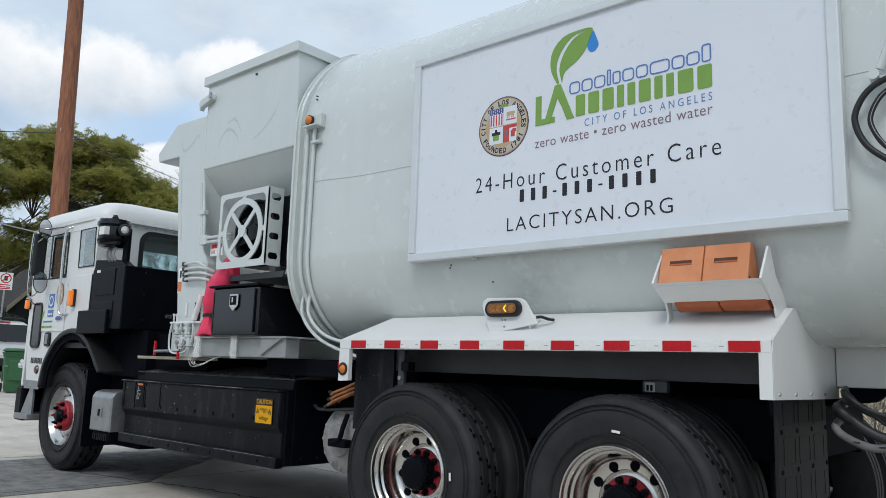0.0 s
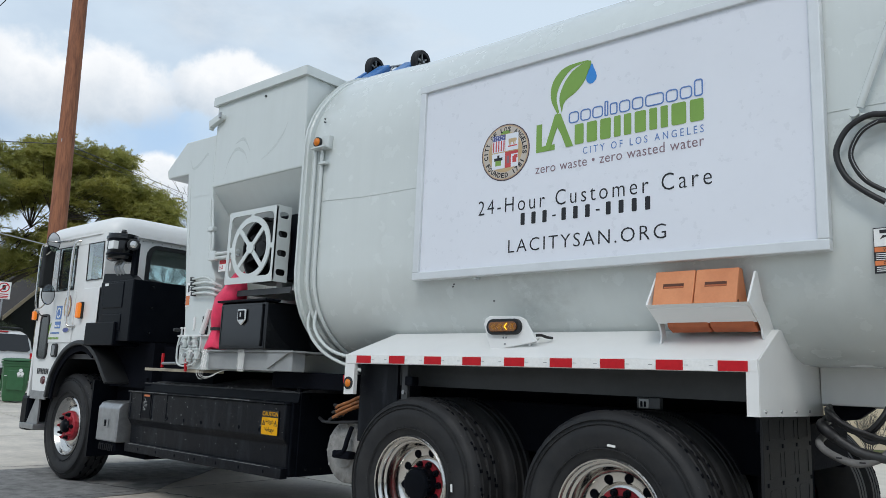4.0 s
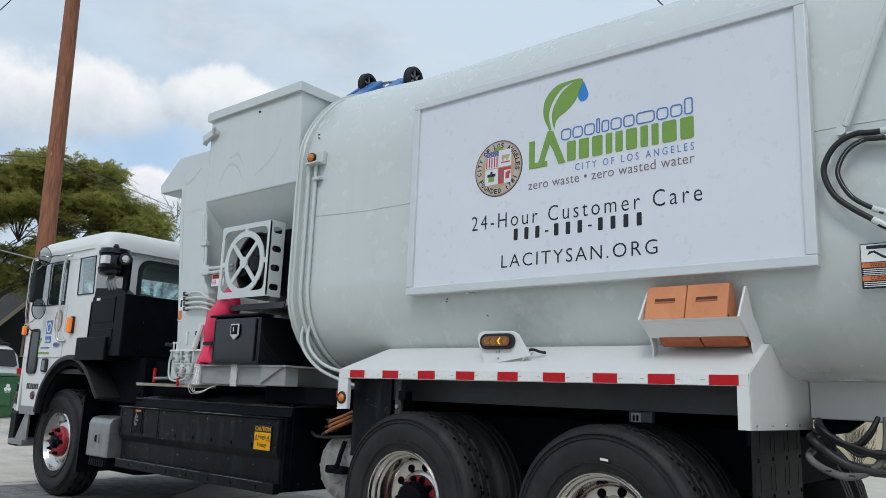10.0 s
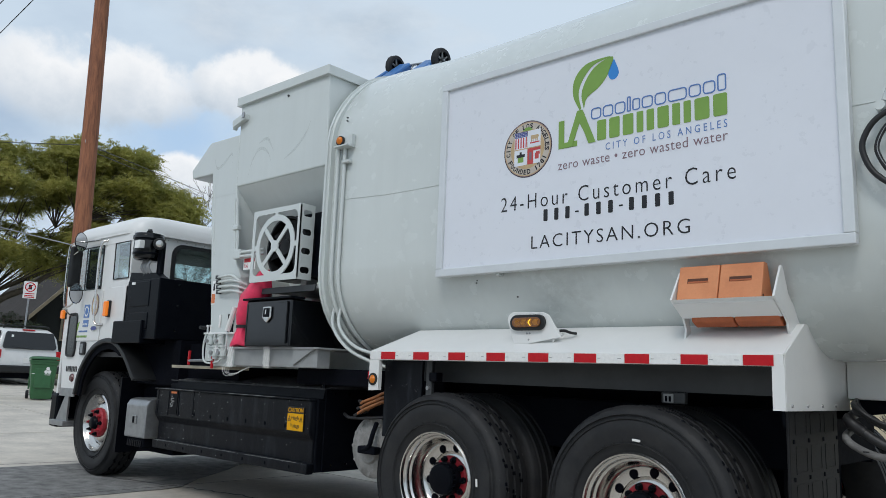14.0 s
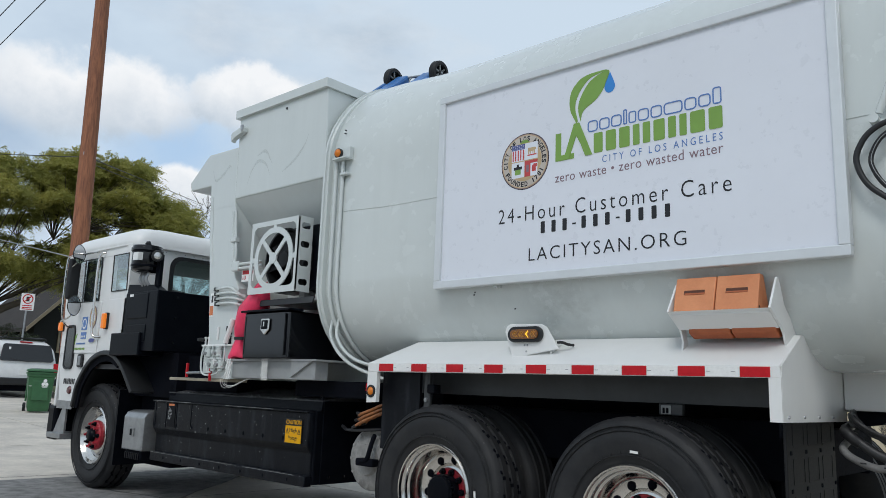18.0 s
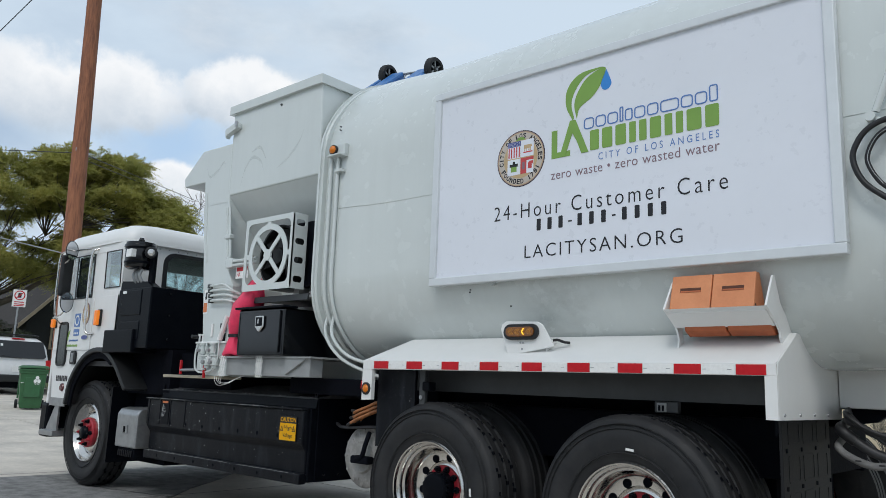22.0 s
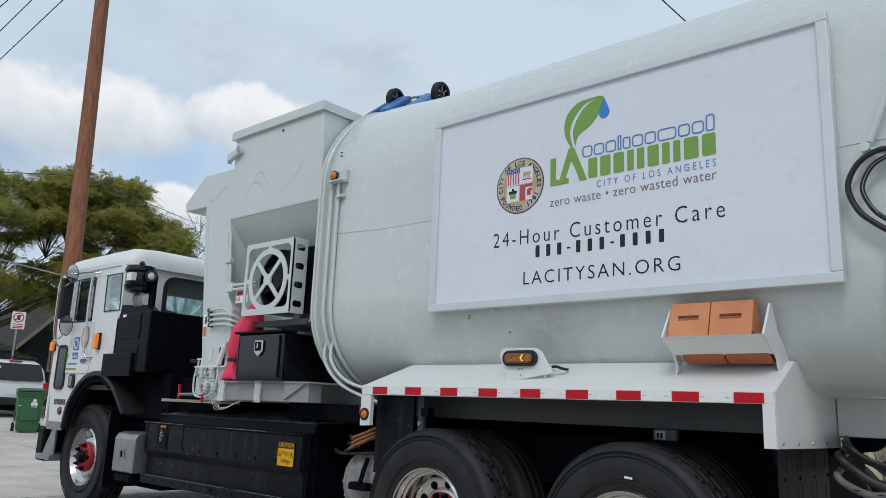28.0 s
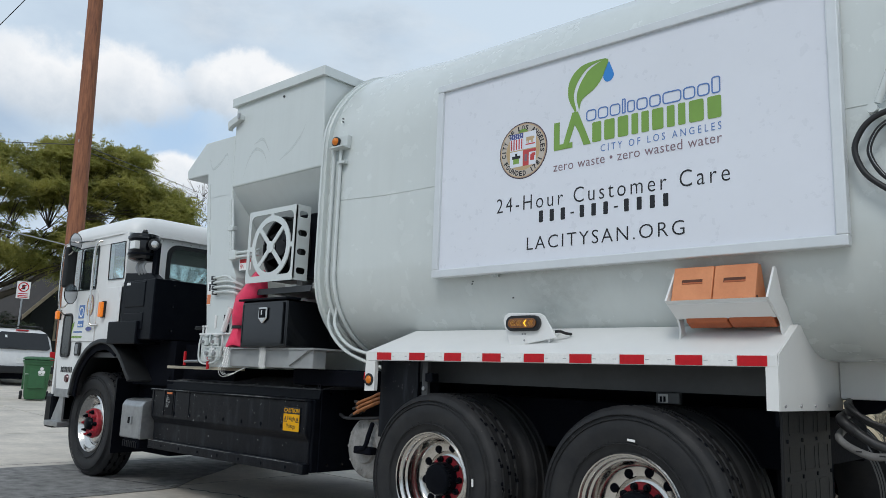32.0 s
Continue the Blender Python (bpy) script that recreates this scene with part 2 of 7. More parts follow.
AMBERDK = material("amber_lens_unlit", (0.26, 0.085, 0.006), rough=0.2, vary=0.15, scale=60.0, coat=0.6)
AMBERHI = lit("bright_amber_diode", (1.0, 0.5, 0.03), 1.3)
YELLOW = material("yellow_label", (0.80, 0.40, 0.004), spec=0.2, rough=0.45, vary=0.04, scale=20.0)
INK = material("black_vinyl_ink", (0.007, 0.007, 0.01), rough=0.4, vary=0.05, scale=30.0)
GREENV = material("green_logo_vinyl", (0.20, 0.36, 0.065), rough=0.4, vary=0.03, scale=10.0)
BLUEV = material("blue_logo_vinyl", (0.09, 0.20, 0.48), rough=0.4, vary=0.03, scale=10.0)
DROPV = material("light_blue_drop_vinyl", (0.03, 0.24, 0.66), rough=0.4, vary=0.03, scale=10.0)
MAUVEV = material("mauve_slogan_vinyl", (0.22, 0.14, 0.17), rough=0.4, vary=0.03, scale=10.0)
TANV = material("tan_seal_vinyl", (0.55, 0.40, 0.22), rough=0.4, vary=0.05, scale=20.0)
REDV = material("red_seal_vinyl", (0.55, 0.06, 0.06), rough=0.4, vary=0.05, scale=20.0)
NAVYV = material("navy_seal_vinyl", (0.06, 0.08, 0.28), rough=0.4, vary=0.05, scale=20.0)
MAROON = material("dark_red_reflector", (0.10, 0.012, 0.018), rough=0.25, vary=0.08, scale=60.0, coat=0.5)
BEIGEV = material("pale_beige_seal_vinyl", (0.56, 0.50, 0.44), rough=0.4, vary=0.05, scale=20.0)
ORANGEV = material("orange_warning_vinyl", (0.72, 0.20, 0.06), rough=0.4, vary=0.05, scale=20.0)
GLASST = glass("cab_window_glass", (0.80, 0.95, 0.94))
MIRROR = material("mirror_glass", (0.55, 0.57, 0.60), rough=0.03, metal=1.0, vary=0.01, rough_vary=0.01)
INTERIOR = material("grey_cab_trim", (0.10, 0.10, 0.105), rough=0.8, vary=0.1)
BLUEBIN = material("blue_bin_plastic", (0.045, 0.17, 0.44), rough=0.38, vary=0.05, scale=10.0, bump=0.06)
GREENBIN = material("green_bin_plastic", (0.035, 0.13, 0.05), rough=0.42, vary=0.06, scale=9.0, bump=0.06)
WOODPOLE = material("brown_creosote_pole", (0.40, 0.155, 0.075), rough=0.75, vary=0.2, scale=4.0, bump=0.6, bump_scale=40.0, stretch=(5, 5, 0.3), color2=(0.17, 0.062, 0.036))
BARK = material("grey_brown_bark", (0.10, 0.08, 0.06), rough=0.9, vary=0.14, scale=8.0, bump=0.6, bump_scale=30.0)
CONCRETE = material("pale_concrete", (0.62, 0.575, 0.505), rough=0.85, vary=0.07, scale=1.1, bump=0.25, bump_scale=70.0, color2=(0.49, 0.465, 0.425))
ASPHALT = material("worn_asphalt", (0.33, 0.325, 0.315), rough=0.9, vary=0.24, scale=7.0, bump=0.9, bump_scale=150.0, color2=(0.15, 0.15, 0.15))
GRASSM = material("dull_lawn", (0.07, 0.11, 0.03), rough=0.9, vary=0.12, scale=3.0, color2=(0.11, 0.11, 0.045))
STUCCO = material("beige_stucco", (0.70, 0.59, 0.43), rough=0.9, vary=0.05, scale=3.0, bump=0.2)
CABLE = material("black_cable", (0.012, 0.012, 0.014), rough=0.5, vary=0.1)


# ---------------------------------------------------------------- mesh helpers
def part(name, bm, mat, parent=None, label="", smooth=False):
    """Links a bmesh as one mesh object, under a thing or part."""
    me = bpy.data.meshes.new(name)
    if smooth:
        for f in bm.faces:
            f.smooth = True
    bm.to_mesh(me)
    bm.free()
    me.materials.append(mat)
    if smooth:
        me.set_sharp_from_angle(angle=radians(38))
    ob = new(name, me)
    if parent is not None:
        ob.parent = parent
    if label:
        ob["label"] = label
    return ob


def thing(name, label, category, group="", kind=""):
    return tagged(new(name), label, category, group, kind)


def box(bm, x0, x1, y0, y1, z0, z1, bevel=0.0, seg=2, m=None):
    vs = bmesh.ops.create_cube(bm, size=1.0)["verts"]
    for v in vs:
        v.co = Vector((x0 + (v.co.x + 0.5) * (x1 - x0), y0 + (v.co.y + 0.5) * (y1 - y0), z0 + (v.co.z + 0.5) * (z1 - z0)))
    if bevel:
        es = {e for v in vs for e in v.link_edges}
        r = bmesh.ops.bevel(bm, geom=list(es), offset=bevel, segments=seg, affect="EDGES", profile=0.5)
        vs = list({v for v in vs if v.is_valid} | set(r["verts"]))
    if m is not None:
        for v in vs:
            v.co = m @ v.co
    return vs


def bx(*a, **k):
    bm = bmesh.new()
    box(bm, *a, **k)
    return bm


def prism(bm, pts, axis, a, b, bevel=0.0):
    """A 2D outline pushed along an axis from a to b. axis y: points are (x, z); x: (y, z); z: (x, y)."""
    def at(p, d):
        return {"y": (p[0], d, p[1]), "x": (d, p[0], p[1]), "z": (p[0], p[1], d)}[axis]
    lo = [bm.verts.new(at(p, a)) for p in pts]
    hi = [bm.verts.new(at(p, b)) for p in pts]
    fs = [bm.faces.new(lo), bm.faces.new(hi)]
    k = len(pts)
    for i in range(k):
        fs.append(bm.faces.new((lo[i], lo[(i + 1) % k], hi[(i + 1) % k], hi[i])))
    bmesh.ops.recalc_face_normals(bm, faces=fs)
    if bevel:
        es = list({e for f in fs for e in f.edges})
        bmesh.ops.bevel(bm, geom=es, offset=bevel, segments=2, affect="EDGES", profile=0.5)
    return lo + hi


def pr(pts, axis, a, b, bevel=0.0):
    bm = bmesh.new()
    prism(bm, pts, axis, a, b, bevel)
    return bm


def lathe(bm, profile, seg=32, m=None, closed=False):
    """Turns (radius, height) pairs about the y axis (height runs along y)."""
    rings = []
    for r, h in profile:
        if r < 1e-5:
            rings.append([bm.verts.new((0, h, 0))])
        else:
            rings.append([bm.verts.new((r * math.cos(2 * math.pi * i / seg), h, r * math.sin(2 * math.pi * i / seg))) for i in range(seg)])
    pairs = list(zip(rings, rings[1:])) + ([(rings[-1], rings[0])] if closed else [])
    fs = []
    for p, q in pairs:
        for i in range(seg):
            j = (i + 1) % seg
            if len(p) == 1 and len(q) == 1:
                continue
            if len(p) == 1:
                fs.append(bm.faces.new((p[0], q[i], q[j])))
            elif len(q) == 1:
                fs.append(bm.faces.new((p[i], q[0], p[j])))
            else:
                fs.append(bm.faces.new((p[i], q[i], q[j], p[j])))
    bmesh.ops.recalc_face_normals(bm, faces=fs)
    if m is not None:
        for ring in rings:
            for v in ring:
                v.co = m @ v.co
    return bm


def lt(profile, seg=32, m=None, closed=False):
    return lathe(bmesh.new(), profile, seg, m, closed)


UPM = Matrix.Rotation(radians(90), 4, "X")  # turns a lathe's axis from y to z


def tube(bm, pts, r, seg=10, caps=True):
    """A round pipe along points; r is one radius or one for each point."""
    pts = [Vector(p) for p in pts]
    rs = r if isinstance(r, (list, tuple)) else [r] * len(pts)
    rings, up = [], None
    for i, p in enumerate(pts):
        d = (pts[min(i + 1, len(pts) - 1)] - pts[max(i - 1, 0)]).normalized()
        if up is None:
            up = d.orthogonal().normalized()
        up = (up - d * up.dot(d)).normalized()
        s = d.cross(up)
        rings.append([bm.verts.new(p + (up * math.cos(2 * math.pi * k / seg) + s * math.sin(2 * math.pi * k / seg)) * rs[i]) for k in range(seg)])
    fs = []
    for a, b in zip(rings, rings[1:]):
        for k in range(seg):
            fs.append(bm.faces.new((a[k], a[(k + 1) % seg], b[(k + 1) % seg], b[k])))
    if caps:
        fs += [bm.faces.new(rings[0]), bm.faces.new(rings[-1])]
    bmesh.ops.recalc_face_normals(bm, faces=fs)
    return bm


def tb(pts, r, seg=10):
    return tube(bmesh.new(), pts, r, seg)


def spline(pts, n=8):
    """Catmull-Rom points through the given ones."""
    P = [Vector(p) for p in pts]
    P = [P[0] * 2 - P[1]] + P + [P[-1] * 2 - P[-2]]
    out = []
    for i in range(1, len(P) - 2):
        for k in range(n):
            t = k / n
            a, b, c, d = P[i - 1], P[i], P[i + 1], P[i + 2]
            out.append(0.5 * ((2 * b) + (c - a) * t + (2 * a - 5 * b + 4 * c - d) * t * t + (3 * b - a - 3 * c + d) * t ** 3))
    out.append(P[-2])
    return out


def rounded(x0, x1, z0, z1, r, n=5):
    """A rounded rectangle's outline."""
    out = []
    for cx, cz, a in ((x1 - r, z1 - r, 0), (x0 + r, z1 - r, 90), (x0 + r, z0 + r, 180), (x1 - r, z0 + r, 270)):
        for k in range(n + 1):
            t = radians(a + 90 * k / n)
            out.append((cx + r * math.cos(t), cz + r * math.sin(t)))
    return out


def ring_prism(bm, outer, inner, axis, a, b):
    """A frame between two outlines with the same number of points."""
    def at(p, d):
        return {"y": (p[0], d, p[1]), "x": (d, p[0], p[1]), "z": (p[0], p[1], d)}[axis]
    k = len(outer)
    loops = [[bm.verts.new(at(p, d)) for p in o] for o, d in ((outer, a), (inner, a), (inner, b), (outer, b))]
    fs = []
    for q in range(4):
        p, r = loops[q], loops[(q + 1) % 4]
        for i in range(k):
            fs.append(bm.faces.new((p[i], p[(i + 1) % k], r[(i + 1) % k], r[i])))
    bmesh.ops.recalc_face_normals(bm, faces=fs)
    return bm


def rp(*a):
    return ring_prism(bmesh.new(), *a)


def lettering(name, text, x0, x1, z0, z1, y, mat, parent, depth=0.001, spacing=1.0, axis="y", thin=0.0):
    """Built-in font letters fitted to a box on a face that looks along -y (or along +x, with x0, x1 as y)."""
    cu = bpy.data.curves.new(name, "FONT")
    cu.body, cu.extrude, cu.space_character, cu.resolution_u, cu.offset = text, 0.5, spacing, 3, -thin
    tmp = bpy.data.objects.new(name, cu)
    me = bpy.data.meshes.new_from_object(tmp)
    bpy.data.objects.remove(tmp)
    co = np.array([v.co for v in me.vertices])
    lo, hi = co.min(0), co.max(0)
    for v in me.vertices:
        u, w, d = (v.co[0] - lo[0]) / (hi[0] - lo[0]), (v.co[1] - lo[1]) / (hi[1] - lo[1]), (v.co[2] - lo[2]) / (hi[2] - lo[2])
        if axis == "y":
            v.co = (x0 + u * (x1 - x0), y - depth * d, z0 + w * (z1 - z0))
        else:
            v.co = (y + depth * d, x0 + u * (x1 - x0), z0 + w * (z1 - z0))
    # one object for each letter: islands that overlap along the line belong together
    src = bmesh.new()
    src.from_mesh(me)
    bpy.data.meshes.remove(me)
    left, groups = set(src.verts), []
    while left:
        stack, isl = [left.pop()], []
        while stack:
            v = stack.pop()
            isl.append(v)
            for e_ in v.link_edges:
                o = e_.other_vert(v)
                if o in left:
                    left.remove(o)
                    stack.append(o)
        ax = 0 if axis == "y" else 1
        a, b = min(v.co[ax] for v in isl), max(v.co[ax] for v in isl)
        for g in groups:
            if min(b, g[1]) - max(a, g[0]) > 0.5 * min(b - a, g[1] - g[0]):
                g[0], g[1] = min(a, g[0]), max(b, g[1])
                g[2].extend(isl)
                break
        else:
            groups.append([a, b, isl])
    made = []
    for _, _, isl in groups:
        keep = set(isl)
        idx = {v: i for i, v in enumerate(isl)}
        lm = bpy.data.meshes.new(name)
        lm.from_pydata([tuple(v.co) for v in isl], [], [[idx[v] for v in f.verts] for f in src.faces if f.verts[0] in keep])
        lm.materials.append(mat)
        made.append(new(name, lm))
        made[-1].parent = parent
    src.free()
    return made


def bars(name, widths, x0, x1, z0, z1, y, mat, parent, gap=0.3, hollow=0.0, tops=None, round_=0.3):
    """Plain upright bars of a word's size, one for each letter."""
    total = sum(widths) + gap * (len(widths) - 1)
    x = x0
    k = (x1 - x0) / total
    for i, w in enumerate(widths):
        bm = bmesh.new()
        top = z1 if not tops else z0 + (z1 - z0) * tops[i]
        r = min(round_ * w * k, round_ * (top - z0))
        if hollow and w * k > 3 * hollow:
            ring_prism(bm, rounded(x, x + w * k, z0, top, r, 3), rounded(x + hollow, x + w * k - hollow, z0 + hollow, top - hollow, max(0.001, r - hollow), 3), "y", y - 0.002, y)
        else:
            prism(bm, rounded(x, x + w * k, z0, top, r, 3), "y", y - 0.002, y)
        part(name, bm, mat, parent)
        x += (w + gap) * k


# ---------------------------------------------------------------- ground
def ground_z(x, y):
    """The street climbs ahead of the truck and falls a little behind its cab."""
    return 0.036 * min(53.0, max(0.0, -7.0 - x)) - 0.006 * max(0.0, min(x, 8.0) + 5.2)


KERB = 5.85


def sheet(name, x0, x1, y0, y1, nx, ny, lift, mat, label, cat_, thick=0.0):
    bm = bmesh.new()
    g = [[bm.verts.new((x, y, ground_z(x, y) + lift)) for y in np.linspace(y0, y1, ny + 1)] for x in np.linspace(x0, x1, nx + 1)]
    for i in range(nx):
        for j in range(ny):
            bm.faces.new((g[i][j], g[i + 1][j], g[i + 1][j + 1], g[i][j + 1]))
    if thick:
        r = bmesh.ops.extrude_face_region(bm, geom=bm.faces[:])
        for v in r["geom"]:
            if isinstance(v, bmesh.types.BMVert):
                v.co.z -= thick
        bmesh.ops.recalc_face_normals(bm, faces=bm.faces[:])
    return tagged(part(name, bm, mat), label, cat_, kind="structure")


def build_ground():
    bm = bmesh.new()
    xs = [-1500, -400, -120, -60, -40, -25, -16, -10, -7, -5.2, 0, 8, 20, 60, 400, 1500]
    ys = [-1500, -300, -60, -14, -4.6, 0, KERB, 9, 20, 60, 300, 1500]
    g = [[bm.verts.new((x, y, ground_z(x, y) - 0.05)) for y in ys] for x in xs]
    for i in range(len(xs) - 1):
        for j in range(len(ys) - 1):
            bm.faces.new((g[i][j], g[i + 1][j], g[i + 1][j + 1], g[i][j + 1]))
    tagged(part("ground", bm, GRASSM), "dull green ground reaching to the horizon", "ground", kind="structure")


build_ground()


# ---------------------------------------------------------------- the truck
truck = thing("garbage_truck", "white side-loading refuse truck with a large printed panel", "garbage truck")

# tank body: a long barrel with flat flanks and big round corners
def tank_outline(side=0.12, out=0.0, n=10):
    """Section (y, z): upper corners of one radius, lower ones of another."""
    y0, y1, zt, zb, ru, rl = side - out, 2.55 - side + out, 3.525 + out * 0.3, 1.28 - out * 0.3, 0.75, 0.62
    pts = []
    for cy, cz, r, a in ((y0 + rl, zb + rl, rl, 180), (y1 - rl, zb + rl, rl, 270), (y1 - ru, zt - ru, ru, 0), (y0 + ru, zt - ru, ru, 90)):
        for k in range(n + 1):
            t = radians(a + 90 * k / n)
            pts.append((cy + r * math.cos(t), cz + r * math.sin(t)))
    return pts


def loft(bm, sections, cap=True):
    """Joins equal outlines (lists of points in space) into a skin."""
    rings = [[bm.verts.new(p) for p in s] for s in sections]
    k = len(rings[0])
    fs = []
    for a, b in zip(rings, rings[1:]):
        for i in range(k):
            fs.append(bm.faces.new((a[i], a[(i + 1) % k], b[(i + 1) % k], b[i])))
    if cap:
        fs += [bm.faces.new(rings[0]), bm.faces.new(rings[-1])]
    bmesh.ops.recalc_face_normals(bm, faces=fs)
    return bm


def tank_section(out):
    """The barrel's outline; the flare at its front end fades out towards the crown."""
    pts = []
    for (y, z), (yb, zb) in zip(tank_outline(0.12, out), tank_outline(0.12, 0.0)):
        w = max(0.0, min(1.0, (zb - 2.75) / 0.6))
        w = w * w * (3 - 2 * w)
        zb += 0.04 + out * 0.1
        pts.append((y + (yb - y) * w * (0.4 if out > 0 else 0.0), z + (zb - z) * w if out >= 0 else z))
    return pts


def soot_stain(m, at, size, stretch, strength):
    """A sooty rubbed stain of its own shape, round one place on the paint."""
    nt = m.node_tree
    n, l = nt.nodes.new, nt.links.new
    b = nt.nodes["Principled BSDF"]
    old = b.inputs["Base Color"].links[0].from_socket
    co, mp = n("ShaderNodeTexCoord"), n("ShaderNodeMapping")
    mp.vector_type = "POINT"
    mp.inputs["Scale"].default_value = tuple(1 / (size * k) for k in stretch)
    mp.inputs["Location"].default_value = tuple(-a / (size * k) for a, k in zip(at, stretch))
    l(co.outputs["Object"], mp.inputs[0])
    ln = n("ShaderNodeVectorMath")
    ln.operation = "LENGTH"
    l(mp.outputs[0], ln.inputs[0])
    fall = n("ShaderNodeMapRange")
    fall.interpolation_type = "SMOOTHSTEP"
    fall.inputs[1].default_value, fall.inputs[2].default_value, fall.inputs[3].default_value, fall.inputs[4].default_value = 0.1, 1.0, 1.0, 0.0
    l(ln.outputs["Value"], fall.inputs[0])
    t = n("ShaderNodeTexNoise")
    t.inputs["Scale"].default_value, t.inputs["Detail"].default_value, t.inputs["Roughness"].default_value = 2.6, 7, 0.7
    l(mp.outputs[0], t.inputs["Vector"])
    r = n("ShaderNodeMapRange")
    r.inputs[1].default_value, r.inputs[2].default_value, r.inputs[4].default_value = 0.38, 0.72, strength
    l(t.outputs[0], r.inputs[0])
    k = n("ShaderNodeMath")
    k.operation = "MULTIPLY"
    l(fall.outputs[0], k.inputs[0])
    l(r.outputs[0], k.inputs[1])
    mx = n("ShaderNodeMix")
    mx.data_type = "RGBA"
    mx.inputs[7].default_value = (0.13, 0.13, 0.13, 1)
    l(k.outputs[0], mx.inputs[0])
    l(old, mx.inputs[6])
    l(mx.outputs[2], b.inputs["Base Color"])


def faded(m, share):
    """Lets most of the paint below show through a rubbed mark."""
    nt = m.node_tree
    t = nt.nodes.new("ShaderNodeBsdfTransparent")
    mix = nt.nodes.new("ShaderNodeMixShader")
    mix.inputs[0].default_value = share
    nt.links.new(nt.nodes["Principled BSDF"].outputs[0], mix.inputs[1])
    nt.links.new(t.outputs[0], mix.inputs[2])
    nt.links.new(mix.outputs[0], nt.nodes["Material Output"].inputs[0])


TANKW = material("sooty_white_barrel_paint", (0.605, 0.645, 0.635), rough=0.27, vary=0.01, scale=0.8, coat=0.35, color2=(0.57, 0.61, 0.60), rough_vary=0.02, streak=0.04)
soot_stain(TANKW, (1.32, 0.12, 1.60), 0.34, (1.0, 1.0, 0.7), 0.42)
soot_stain(TANKW, (0.55, 0.12, 1.75), 0.5, (1.0, 1.0, 0.8), 0.10)
AMBERCH = material("amber_lens_facet", (0.62, 0.25, 0.015), rough=0.25, vary=0.2, scale=80.0, coat=0.5)


def flare(x):
    """How far the barrel widens towards its front collar."""
    k = max(0.0, min(1.0, (0.2 - x) / 0.75))
    return 0.10 * k * k * (3 - 2 * k)


def tank():
    bm = bmesh.new()
    secs = []
    for x, d in [(-0.66, -0.06), (-0.65, 0.09)] + [(x, flare(x)) for x in (-0.60, -0.5, -0.4, -0.3, -0.2, -0.1, 0.0, 0.1, 0.2)] + [(0.3, 0.0), (1.0, 0.0), (2.5, 0.0), (4.6, 0.0), (5.4, -0.02), (5.5, -0.1)]:
        secs.append([(x, y, z) for y, z in tank_section(d)])
    loft(bm, secs)
    body = part("tank_body", bm, TANKW, truck, "pale grey-white painted barrel body", smooth=True)
    # stepped collar round the front end
    for x0, x1, d in ((-0.70, -0.64, 0.15),):
        bm = bmesh.new()
        ring_prism(bm, tank_section(d), tank_section(-0.05), "x", x0, x1)
        bmesh.ops.bevel(bm, geom=[e for e in bm.edges if abs(e.verts[0].co.x - e.verts[1].co.x) < 1e-6], offset=0.02, segments=3, affect="EDGES")
        part("collar", bm, WHITE, body, smooth=True)
    # weld seam along the side
    for x0, x1 in ((-0.48, 0.40), (2.86, 5.2)):
        pts = [(x, 0.119 - flare(x), 2.372 + 0.012 * min(1.0, x + 0.5) + 0.003 * math.sin(9 * x)) for x in np.linspace(x0, x1, 24)]
        part("weld_seam", tb(pts, 0.0028, 6), WHITE, body)
    # conduits that follow the collar down to the belly
    for x, out, top in ((-0.565, 0.122, 2.765), (-0.497, 0.116, 2.755)):
        run = [p for p in tank_outline(0.12, out, 14)[:15]]
        run = [(run[0][0], top)] + [(run[0][0], top - 0.4), (run[0][0], 2.0)] + run
        part("conduit", tb([(x, y, z) for y, z in run], 0.0145, 10), WHITE, body, smooth=True)
    for z in (2.64,):
        part("conduit_clip", bx(-0.505, -0.43, -0.022, 0.02, z, z + 0.02, bevel=0.004), WHITE, body)
    # pipes that leave the belly
    for d in (0.0, 0.07):
        p = spline([(-0.62 + d, 0.10, 1.62), (-0.58 + d, 0.06, 1.45), (-0.42 + d, 0.10, 1.28 + d * 0.3), (-0.15 + d, 0.22, 1.17 + d), (0.02, 0.3, 1.14 + d)], 6)
        part("belly_pipe", tb(p, 0.012, 8), WHITE, body, smooth=True)
    # corner marker lamp on the collar
    lamp = part("marker_lamp_bracket", bx(-0.565, -0.415, -0.055, 0.03, 2.757, 2.769, bevel=0.003), WHITE, truck)
    part("bracket_back", bx(-0.565, -0.415, -0.012, 0.03, 2.769, 2.855, bevel=0.006), WHITE, lamp)
    m = Matrix.Translation((-0.522, -0.030, 2.812)) @ Matrix.Rotation(radians(6), 4, "Z")
    part("lens", lt([(0.0, -0.026), (0.016, -0.023), (0.027, -0.012), (0.030, 0.0), (0.030, 0.03), (0, 0.03)], 20, m), AMBER, lamp, "glowing amber lens", smooth=True)
    part("grommet", lt([(0.030, -0.006), (0.037, -0.004), (0.037, 0.02), (0.030, 0.02)], 20, m, True), PLASTICB, lamp)
    for z in (2.94, 2.965):
        part("bolt", lt([(0, -0.002), (0.005, -0.002), (0.006, 0.012), (0, 0.012)], 8, Matrix.Translation((-0.53, 0.03, z + 0.045))), FRAMEG, body)
    for x, z in ((0.70, 1.70), (0.705, 1.715), (1.02, 1.60)):
        part("paint_nick", bx(x, x + 0.012, 0.1175, 0.1195, z, z + 0.009), FRAMEG, body)
    return body


tank()


